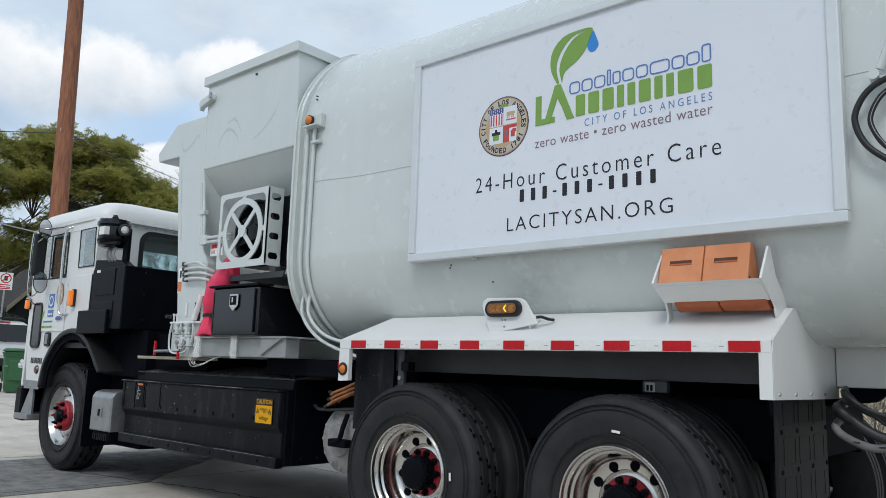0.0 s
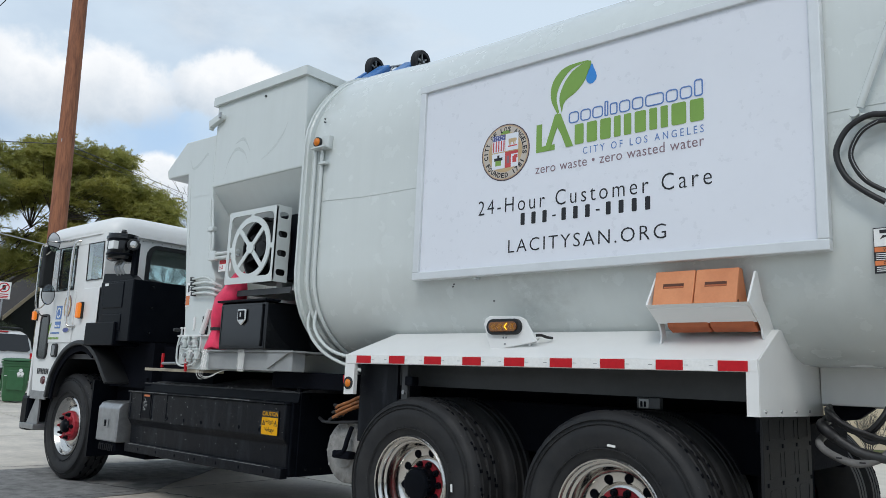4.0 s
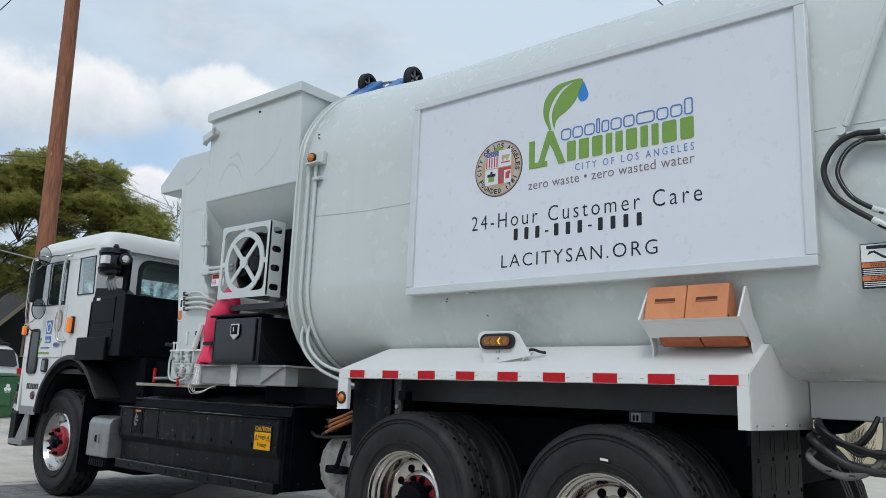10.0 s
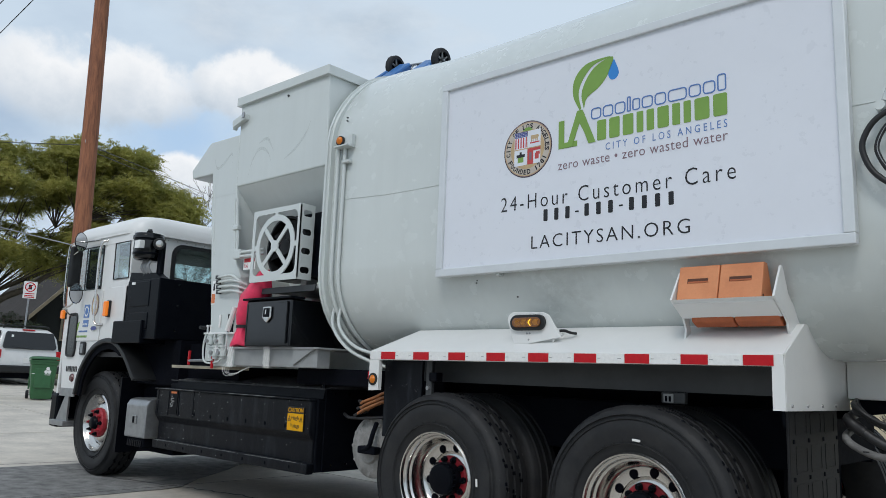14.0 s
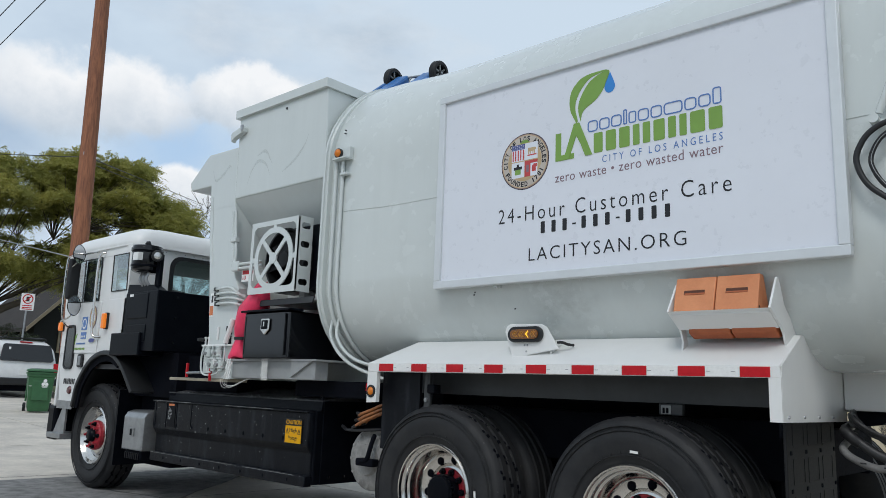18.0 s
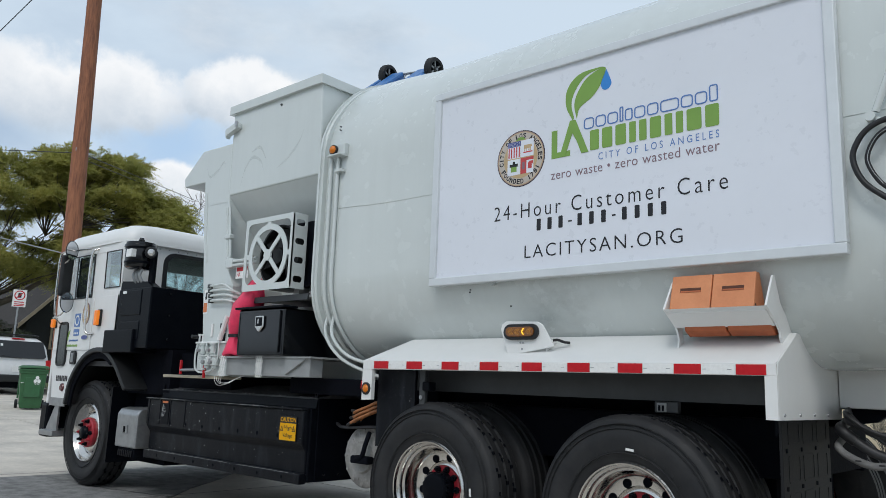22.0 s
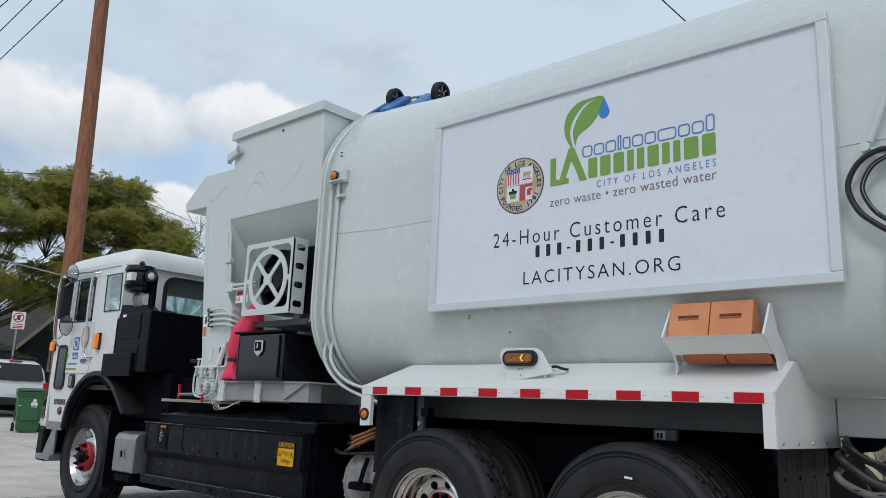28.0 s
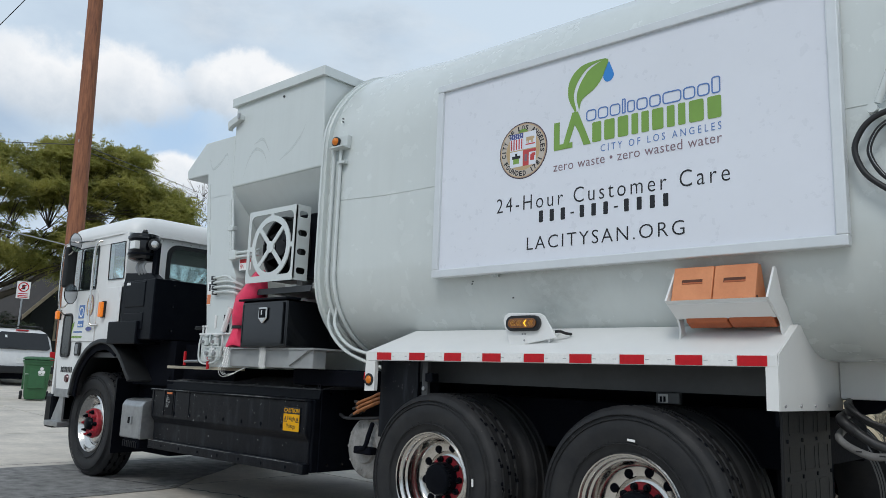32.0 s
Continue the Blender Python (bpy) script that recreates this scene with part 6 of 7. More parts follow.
        part("lens", bx(x - 0.035, x + 0.04, -0.06, -0.028, z + 0.005, z + h + 0.01, bevel=0.012), SIDEAMB, l_, "amber lens")
    # chrome grab rails, mirror arms, mirrors
    part("grab_rail", tb(spline([(-4.33, 0.0, 2.42), (-4.36, -0.05, 2.38), (-4.37, -0.06, 2.2), (-4.35, -0.06, 1.75), (-4.34, -0.06, 1.60), (-4.31, -0.05, 1.53), (-4.25, 0.0, 1.525)], 6), 0.0125, 10), CHROME, c, "chrome grab rail", smooth=True)
    part("mirror_arm", tb(spline([(-4.45, -0.03, 2.43), (-4.72, -0.06, 2.43), (-4.90, -0.13, 2.41), (-4.94, -0.15, 2.33), (-4.94, -0.15, 1.95), (-4.93, -0.14, 1.74), (-4.96, -0.08, 1.66), (-5.0, 0.0, 1.64)], 6), 0.009, 8), CHROME, c, "chrome mirror arm", smooth=True)
    part("mirror_housing", bx(-4.88, -4.82, -0.17, -0.04, 1.93, 2.38, bevel=0.025), PLASTICB, c, "tall black mirror")
    for x, z, r in ((-4.74, 2.42, 0.10), (-4.72, 1.86, 0.105)):
        m = Matrix.Translation((x, -0.12, z)) @ Matrix.Rotation(radians(122), 4, "Z")
        mi = part("round_mirror", lt([(0, 0.03), (r * 0.7, 0.025), (r, 0.0), (r + 0.006, -0.006), (r, -0.012)], 28, m), PLASTICB, c, "round convex mirror", smooth=True)
        part("mirror_glass", lt([(0, -0.02), (r * 0.6, -0.016), (r, -0.008)], 28, m), MIRROR, mi, smooth=True)
        part("mirror_stalk", tb(spline([(x, -0.12, z - r * 0.8), (x - 0.06, -0.14, z - r - 0.03), (-4.93, -0.15, z - r - 0.06)], 5), 0.008, 6), CHROME, mi)
    # wheel arch: a band of black rubber, with its lip
    o = [(p.x, p.y) for p in spline([(-4.735, 0.80, 0), (-4.655, 1.06, 0), (-4.385, 1.31, 0), (-4.02, 1.385, 0), (-3.70, 1.27, 0), (-3.39, 0.995, 0)], 5)]
    i_ = [(-4.06 + (x + 4.06) * 0.93, 0.70 + (z - 0.70) * 0.93) for x, z in o]
    part("wheel_arch", pr(o + i_[::-1], "y", -0.03, 0.42, 0.008), PLASTICB, c, "black rubber wheel arch", smooth=True)
    i2 = [(-4.06 + (x + 4.06) * 0.84, 0.70 + (z - 0.70) * 0.84) for x, z in o]
    part("arch_lip", pr(o[:20] + i2[:20][::-1], "y", 0.0, 0.02), UNDER, c)
    part("arch_liner", bx(-4.80, -3.5, 0.42, 0.46, 0.5, 1.3), UNDER, c)
    # step and bumper at the nose
    part("bumper", bx(-5.44, -5.235, 0.03, 2.47, 0.42, 0.80, bevel=0.04), BLACKM, c, "black front bumper")
    st = part("cab_step", bx(-5.25, -4.90, -0.03, 0.25, 0.455, 0.51, bevel=0.006), STEEL, c, "grey metal step")
    part("step_side", pr([(-5.02, 0.78), (-4.93, 0.78), (-4.93, 0.51), (-5.20, 0.51)], "y", 0.02, 0.04), STEEL, st)
    c.location.x = 0.04
    # stack of black boxes behind the door
    bb = part("black_cabinet", bx(-3.675, -3.03, -0.03, 2.42, 1.37, 1.945, bevel=0.012), BLACKM, truck, "black steel cabinet behind the cab")
    part("cabinet_top_step", pr([(-3.67, 1.94), (-3.65, 2.03), (-3.16, 2.0), (-3.04, 1.945)], "y", -0.02, 0.06), BLACKM, bb)
    part("cabinet_panel", bx(-3.60, -3.20, -0.036, -0.02, 1.68, 1.93, bevel=0.012), BLACKM, bb)
    part("cabinet_panel", bx(-3.60, -3.20, -0.036, -0.02, 1.46, 1.63, bevel=0.012), BLACKM, bb)
    part("cabinet_tag", bx(-3.57, -3.50, -0.040, -0.036, 1.90, 1.925), WHTAPE, bb)
    for y in (0.15, 0.6, 1.1):
        for z in (1.45, 1.68, 1.88):
            part("cabinet_bolt", bx(-3.02, -3.012, y, y + 0.02, z, z + 0.02), BLACK, bb)
    part("small_cabinet", bx(-3.85, -3.26, -0.06, 0.25, 1.33, 1.55, bevel=0.01), BLACKM, truck, "low black steel box over the wheel")
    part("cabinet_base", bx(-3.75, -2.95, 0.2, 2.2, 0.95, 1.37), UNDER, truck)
    # air filter canister
    fx, fy, fz = -3.345, -0.02, 2.125
    m = Matrix.Translation((fx, fy, fz)) @ UPM
    f = part("air_filter", lt([(0, 0.0), (0.10, 0.0), (0.13, 0.018), (0.136, 0.04), (0.136, 0.205), (0.15, 0.21), (0.15, 0.232), (0.138, 0.238), (0.136, 0.258), (0.07, 0.272), (0.028, 0.275), (0.03, 0.29), (0.022, 0.30), (0.02, 0.312), (0, 0.315)], 36, m), BLACK, truck, "black air filter canister", smooth=True)
    part("filter_label", bx(fx + 0.0, fx + 0.10, fy - 0.139, fy - 0.09, fz + 0.105, fz + 0.18), WHTAPE, f)
    for dz in (0.05, 0.19):
        part("filter_band", lt([(0.136, dz), (0.141, dz + 0.004), (0.141, dz + 0.02), (0.136, dz + 0.024)], 36, m), BLACKM, f, smooth=True)
        part("band_clip", bx(fx - 0.175, fx - 0.13, fy - 0.03, fy, fz + dz, fz + dz + 0.022, bevel=0.004), BLACKM, f)
    part("filter_post", bx(fx + 0.12, fx + 0.20, fy + 0.04, fy + 0.08, 1.95, 2.30, bevel=0.008), BLACKM, f)
    for k in range(3):
        part("filter_pipe", tb(spline([(fx - 0.05 + 0.06 * k, fy, fz), (fx - 0.05 + 0.06 * k, fy - 0.02, fz - 0.07), (fx - 0.02 + 0.05 * k, fy + 0.04, fz - 0.16)], 4), 0.016, 8), STEEL, f, smooth=True)
    wl = part("work_lamp", lt([(0, 0.02), (0.04, 0.02), (0.055, 0.0), (0.055, -0.03), (0.048, -0.035), (0.0, -0.03)], 20, Matrix.Translation((-3.12, -0.03, 2.27)) @ Matrix.Rotation(radians(70), 4, "Z")), PLASTICB, truck, "small round work lamp", smooth=True)
    part("lens", lt([(0, -0.037), (0.025, -0.036), (0.036, -0.033)], 20, Matrix.Translation((-3.12, -0.03, 2.27)) @ Matrix.Rotation(radians(70), 4, "Z")), CHROME, wl, smooth=True)


cab()


# ---------------------------------------------------------------- bins
BLUELID = material("dark_blue_lid_plastic", (0.010, 0.062, 0.22), rough=0.32, vary=0.05, scale=10.0, bump=0.06)
FADED = material("faded_sticker", (0.36, 0.42, 0.52), rough=0.5, vary=0.2, scale=14.0)


def wheeled_bin(name, label, mat, lidmat):
    """A tall wheeled bin; its base stands at z = 0, its wheels on the +y side."""
    b = thing(name, label, "bin")
    bm = bmesh.new()
    secs = []
    for z, x, y in ((0.03, 0.23, 0.25), (0.10, 0.25, 0.275), (0.5, 0.275, 0.31), (0.88, 0.30, 0.345), (0.90, 0.32, 0.365), (0.98, 0.325, 0.37), (1.0, 0.325, 0.37)):
        secs.append([(p, q, z) for p, q in rounded(-x, x, -y, y, 0.05, 4)])
    # the base is cut away over the axle
    secs[:2] = [[(p, q, z + max(0.0, q) * (0.36 if z < 0.05 else 0.14)) for p, q, z in ring] for ring in secs[:2]]
    loft(bm, secs, cap=False)
    bm.verts.ensure_lookup_table()
    bm.faces.new(bm.verts[:20])
    bmesh.ops.recalc_face_normals(bm, faces=bm.faces[:])
    r = bmesh.ops.solidify(bm, geom=bm.faces[:], thickness=0.012)
    body = part("bin_body", bm, mat, b, smooth=True)
    part("rim", rp(rounded(-0.345, 0.345, -0.39, 0.39, 0.06, 4), rounded(-0.30, 0.30, -0.345, 0.345, 0.05, 4), "z", 0.97, 1.01), mat, body)
    for x in (-0.165, 0.175):
        part("axle_panel", bx(x - 0.085, x + 0.075, 0.20, 0.355, 0.095, 0.46, bevel=0.025), mat, body)
    part("axle_recess", bx(-0.07, 0.07, 0.22, 0.28, 0.12, 0.26, bevel=0.01), UNDER, body)
    for x in (-0.05, 0.05):
        part("axle_bracket", tb(spline([(x, 0.29, 0.175), (x, 0.315, 0.16), (x, 0.325, 0.115), (x, 0.315, 0.075), (x, 0.29, 0.065)], 4), 0.007, 7), STEEL, body, smooth=True)
    for x in (-0.285, 0.285):
        part("back_rib", bx(x - 0.02, x + 0.02, 0.25, 0.36, 0.26, 0.90, bevel=0.012), mat, body)
    part("front_panel", bx(-0.19, 0.19, -0.345, -0.30, 0.30, 0.8, bevel=0.02), mat, body)
    part("handle_bar", tb([(-0.335, 0.445, 0.99), (0.335, 0.445, 0.99)], 0.016, 10), mat, b, smooth=True)
    for x in (-0.31, 0.0, 0.31):
        part("handle_lug", bx(x - 0.025, x + 0.025, 0.36, 0.45, 0.96, 1.01, bevel=0.006), mat, b)
    part("axle", tb([(-0.34, 0.33, 0.115), (0.34, 0.33, 0.115)], 0.012, 8), STEEL, b)
    for x in (-0.30, 0.30):
        m = Matrix.Translation((x - 0.03, 0.33, 0.115)) @ Matrix.Rotation(radians(-90), 4, "Z")
        w = part("bin_wheel", lt([(0.078, -0.008), (0.105, -0.006), (0.115, 0.006), (0.115, 0.05), (0.105, 0.062), (0.078, 0.064)], 32, m, True), RUBBER, b, "black wheel with grey spokes", smooth=True)
        part("wheel_hub", lt([(0, -0.004), (0.024, -0.004), (0.024, 0.064), (0, 0.064)], 14, m), FRAMEG, w)
        part("wheel_web", lt([(0, 0.022), (0.078, 0.022), (0.078, 0.034), (0, 0.034)], 24, m), UNDER, w)
        for i in range(6):
            mm = m @ Matrix.Rotation(radians(60 * i), 4, "Y")
            part("wheel_spoke", bx(-0.006, 0.006, 0.006, 0.05, 0.02, 0.08, m=mm), GALV, w)
    lid = new("lid")
    lid.parent = b
    lid.location = (0, 0.38, 1.03)
    bm = bmesh.new()
    secs = []
    for z, x, y0, y1 in ((0.0, 0.35, -0.79, 0.0), (0.03, 0.345, -0.785, 0.0), (0.06, 0.30, -0.74, -0.06), (0.07, 0.25, -0.68, -0.12)):
        secs.append([(p, q, z) for p, q in rounded(-x, x, y0, y1, 0.05, 4)])
    loft(bm, secs)
    part("lid_shell", bm, lidmat, lid, smooth=True)
    part("lid_hinge", tb([(-0.30, 0.01, 0.0), (0.30, 0.01, 0.0)], 0.022, 10), lidmat, lid)
    part("lid_sticker", bx(-0.17, 0.17, -0.52, -0.34, 0.068, 0.073), FADED, lid, "faded printed sticker")
    part("sticker_bar", bx(-0.15, 0.15, -0.50, -0.47, 0.073, 0.0745), BLUELID, lid)
    part("sticker_bar", bx(-0.15, 0.15, -0.43, -0.405, 0.073, 0.0745), REDTAPE, lid)
    return b, lid


blue_bin, blue_lid = wheeled_bin("blue_recycling_bin", "blue plastic wheeled recycling bin tipped upside down over the hopper", BLUEBIN, BLUELID)
green_bin, green_lid = wheeled_bin("green_wheeled_bin", "dark green wheeled bin with closed lid at the kerb", GREENBIN, GREENBIN)
green_bin.matrix_world = pose(-14.85, 3.46, ground_z(-14.85, 3.4), 0, 0, 72) @ Matrix.Scale(0.88, 4)
for a, r in ((90, 0.055), (210, 0.055), (330, 0.055)):
    ex, ez = 0.09 + r * 0.8 * math.cos(radians(a)), 0.74 + r * math.sin(radians(a))
    part("bin_emblem", pr([(ex + 0.042 * math.cos(k * math.pi / 6), ez + 0.045 * math.sin(k * math.pi / 6)) for k in range(12)], "y", -0.352, -0.346), WHTAPE, green_bin)
for ex, ez, w_ in ((0.02, 0.655, 0.14), (0.03, 0.63, 0.12), (-0.27, 0.655, 0.07)):
    part("bin_text_bar", bx(ex, ex + w_, -0.352, -0.346, ez, ez + 0.012), WHTAPE, green_bin)


# ---------------------------------------------------------------- street
def road():
    r = sheet("road", -70, 30, -12, KERB, 100, 6, -0.012, CONCRETE, "pale grey concrete street with joints", "road")
    # concrete slabs with open joints
    verts = {}
    random.seed(21)
    for i in range(24):
        for j in range(4):
            x0, y0 = -52 + 3.6 * i, KERB - 14.0 + 3.5 * j
            bm = bmesh.new()
            vs = box(bm, x0 + 0.012, x0 + 3.588, y0 + 0.012, y0 + 3.488, -0.02, 0.0)
            for v in vs:
                v.co.z += ground_z(v.co.x, v.co.y)
            part("concrete_slab", bm, SLAB, r)
    # dark patched asphalt strip beside and under the truck
    bm = bmesh.new()
    random.seed(5)
    lo_, hi_ = [], []
    for k in range(40):
        y = -6.0 + 8.7 * k / 39
        lo_.append((-5.30 + 0.05 * noise.noise((y * 1.3, 0, 0)) - 0.04 * y, y))
        hi_.append((-3.15 + 0.09 * noise.noise((y * 1.6, 4, 0)) - (0.83 * (y - 0.4) if y > 0.4 else 0.0), y))
    for v in prism(bm, hi_ + lo_[::-1], "z", 0.002, 0.008):
        v.co.z += ground_z(v.co.x, v.co.y)
    tagged(part("asphalt_patch", bm, ASPHALT, r), kind="structure")
    for k, (x0, y0, x1, y1) in enumerate(((-5.6, -1.5, -5.3, 3.0), (-4.4, 0.1, -2.6, 0.62), (-2.6, 0.62, -1.0, 0.9), (-3.3, -2.0, -3.25, 2.4))):
        pts = [(x0 + (x1 - x0) * i / 24, y0 + (y1 - y0) * i / 24 + 0.09 * noise.noise((i * 0.7, k, 0))) for i in range(25)]
        bm = bmesh.new()
        for v in prism(bm, pts + [(x, y + 0.018 + 0.01 * noise.noise((x * 5, y, 3))) for x, y in reversed(pts)], "z", 0.0095, 0.0115):
            v.co.z += ground_z(v.co.x, v.co.y)
        part("tar_crack", bm, FRAMEG, r)
    # kerb stones, pavement, verge and lawn
    # unseen plain wall added behind the camera closes the street for reflected light
    ws = part("wall_south", bx(-40, 40, -15.3, -15.0, -0.1, 2.2, bevel=0.02), SOUTHW, None)
    tagged(ws, "plain dull beige wall added unseen across the street for reflections", "wall", kind="structure")
    kb = sheet("kerb", -70, 30, KERB, KERB + 0.15, 60, 1, 0.14, CONCRETE, "low concrete kerb", "kerb", 0.2)
    sheet("verge", -70, 30, KERB + 0.15, KERB + 2.2, 60, 2, 0.13, GRASSM, "narrow grass verge beside the kerb", "verge", 0.1)
    sheet("pavement", -70, 30, KERB + 2.2, KERB + 3.7, 60, 1, 0.14, CONCRETE, "pale concrete pavement", "pavement", 0.1)
    dw = sheet("driveway", -4.0, 12.0, KERB + 0.15, KERB + 5.4, 10, 4, 0.152, DRIVE, "pale sunlit concrete driveway", "driveway", 0.1)
    sheet("lawn", -70, 30, KERB + 3.7, KERB + 9.0, 60, 3, 0.13, GRASSM, "dry front lawn", "lawn", 0.1)


DRIVE = material("pale_driveway_concrete", (0.66, 0.62, 0.54), rough=0.85, vary=0.06, scale=1.5, bump=0.2)
SOUTHW = material("dull_unseen_wall", (0.30, 0.28, 0.24), rough=0.9, vary=0.1, scale=1.2, color2=(0.20, 0.20, 0.17))
SLAB = material("concrete_slab", (0.67, 0.61, 0.53), rough=0.85, vary=0.14, scale=1.7, bump=0.5, bump_scale=80.0, color2=(0.48, 0.44, 0.39), random_tint=0.12)
road()


def pole():
    p = thing("utility_pole", "tall weathered brown wooden utility pole leaning slightly", "utility pole")
    base = Vector((-19.92, 6.1, ground_z(-19.92, 6.1)))
    topv = Vector((-20.98, 6.1, 15.98))
    pts = [base.lerp(topv, k / 14) for k in range(15)]
    part("pole_shaft", tb(pts, [0.275 - 0.06 * k / 14 for k in range(15)], 24), WOODPOLE, p, smooth=True)
    part("cross_arm", bx(-20.97, -20.82, 4.6, 7.4, 15.2, 15.34, bevel=0.01), WOODPOLE, p)
    for y in (4.78, 5.38, 6.6, 7.2):
        part("insulator", lt([(0, 0), (0.03, 0), (0.05, 0.05), (0.03, 0.1), (0.05, 0.13), (0, 0.16)], 12, Matrix.Translation((-20.9, y, 15.34)) @ UPM), STEEL, p)
    random.seed(2)
    for i in range(14):
        t = random.uniform(0.2, 0.95)
        c = base.lerp(topv, t)
        a = random.uniform(3.4, 5.6)
        rr = 0.276 - 0.06 * t
        part("pole_tag", bx(-0.012, 0.012, -0.004, 0.004, -0.03, 0.03 + random.uniform(0, 0.08), m=Matrix.Translation(c + Vector((rr * math.cos(a), rr * math.sin(a), 0))) @ Matrix.Rotation(a + math.pi / 2, 4, "Z")), STEEL, p)


pole()


def wire(a, b, sag, r, name="overhead_cable", mat=CABLE, label="thin black overhead cable"):
    a, b = Vector(a), Vector(b)
    pts = [a.lerp(b, k / 24) - Vector((0, 0, sag * 4 * (k / 24) * (1 - k / 24))) for k in range(25)]
    return tagged(part(name, tb(pts, r, 6), mat, None), label, "cable", "overhead cables")


def cables():
    wire((-62.88, 4.78, 15.18), (-20.03, 4.78, 15.50), 0.00, 0.018)
    wire((-64.41, 5.38, 11.96), (-19.44, 5.38, 16.06), 0.00, 0.018)
    wire((-66.31, 6.10, 11.14), (-18.43, 6.10, 16.11), 0.00, 0.018)
    wire((-64.03, 6.10, 16.53), (-20.58, 6.10, 7.98), 0.00, 0.014)
    wire((-20.51, 6.34, 7.95), (-45.65, 24.70, 13.64), 0.00, 0.018)
    wire((-20.51, 6.34, 7.78), (-45.65, 24.70, 13.30), 0.00, 0.014)
    wire((-33.63, 5.72, 7.22), (-20.40, 5.98, 4.71), 0.00, 0.020, mat=GALV, label="pale grey overhead service cable")
    wire((-10.98, 15.20, 20.65), (0.87, 15.20, 5.00), 0.00, 0.020)


cables()


def parking_sign():
    s = thing("no_parking_sign", "small white no-parking sign on a grey steel post", "street sign")
    x, y = -24.18, 6.19
    g = ground_z(x, y) + 0.13
    part("sign_post", tb([(x, y, g), (x, y, 3.80)], 0.03, 8), STEEL, s)
    m = Matrix.Translation((x + 0.045, y, 3.53)) @ Matrix.Rotation(radians(-20), 4, "Z")
    part("sign_plate", bx(-0.004, 0.004, -0.205, 0.205, -0.29, 0.29, bevel=0.002, m=m), WHTAPE, s)
    o = [(0.165 * math.cos(i * math.pi / 12), 0.10 + 0.165 * math.sin(i * math.pi / 12)) for i in range(24)]
    bm = rp(o, [(p * 0.8, 0.10 + (q - 0.10) * 0.8) for p, q in o], "x", 0.004, 0.008)
    bmesh.ops.transform(bm, matrix=m, verts=bm.verts)
    part("red_ring", bm, REDTAPE, s)
    part("red_slash", bx(0.004, 0.009, -0.14, 0.14, -0.016, 0.016, m=m @ Matrix.Translation((0, 0, 0.10)) @ Matrix.Rotation(radians(45), 4, "X")), REDTAPE, s)
    part("letter_bar", bx(0.004, 0.007, -0.05, 0.05, 0.02, 0.18, m=m), INK, s)
    for z in (-0.14, -0.21, -0.26):
        part("text_bar", bx(0.004, 0.007, -0.15, 0.15, z, z + 0.03, m=m), REDTAPE, s)


parking_sign()


SUVP = material("silver_car_paint", (0.70, 0.705, 0.70), rough=0.25, vary=0.03, coat=0.6)
CARGL = material("dark_car_glass", (0.035, 0.038, 0.042), rough=0.08, vary=0.02, spec=0.25, rough_vary=0.02)


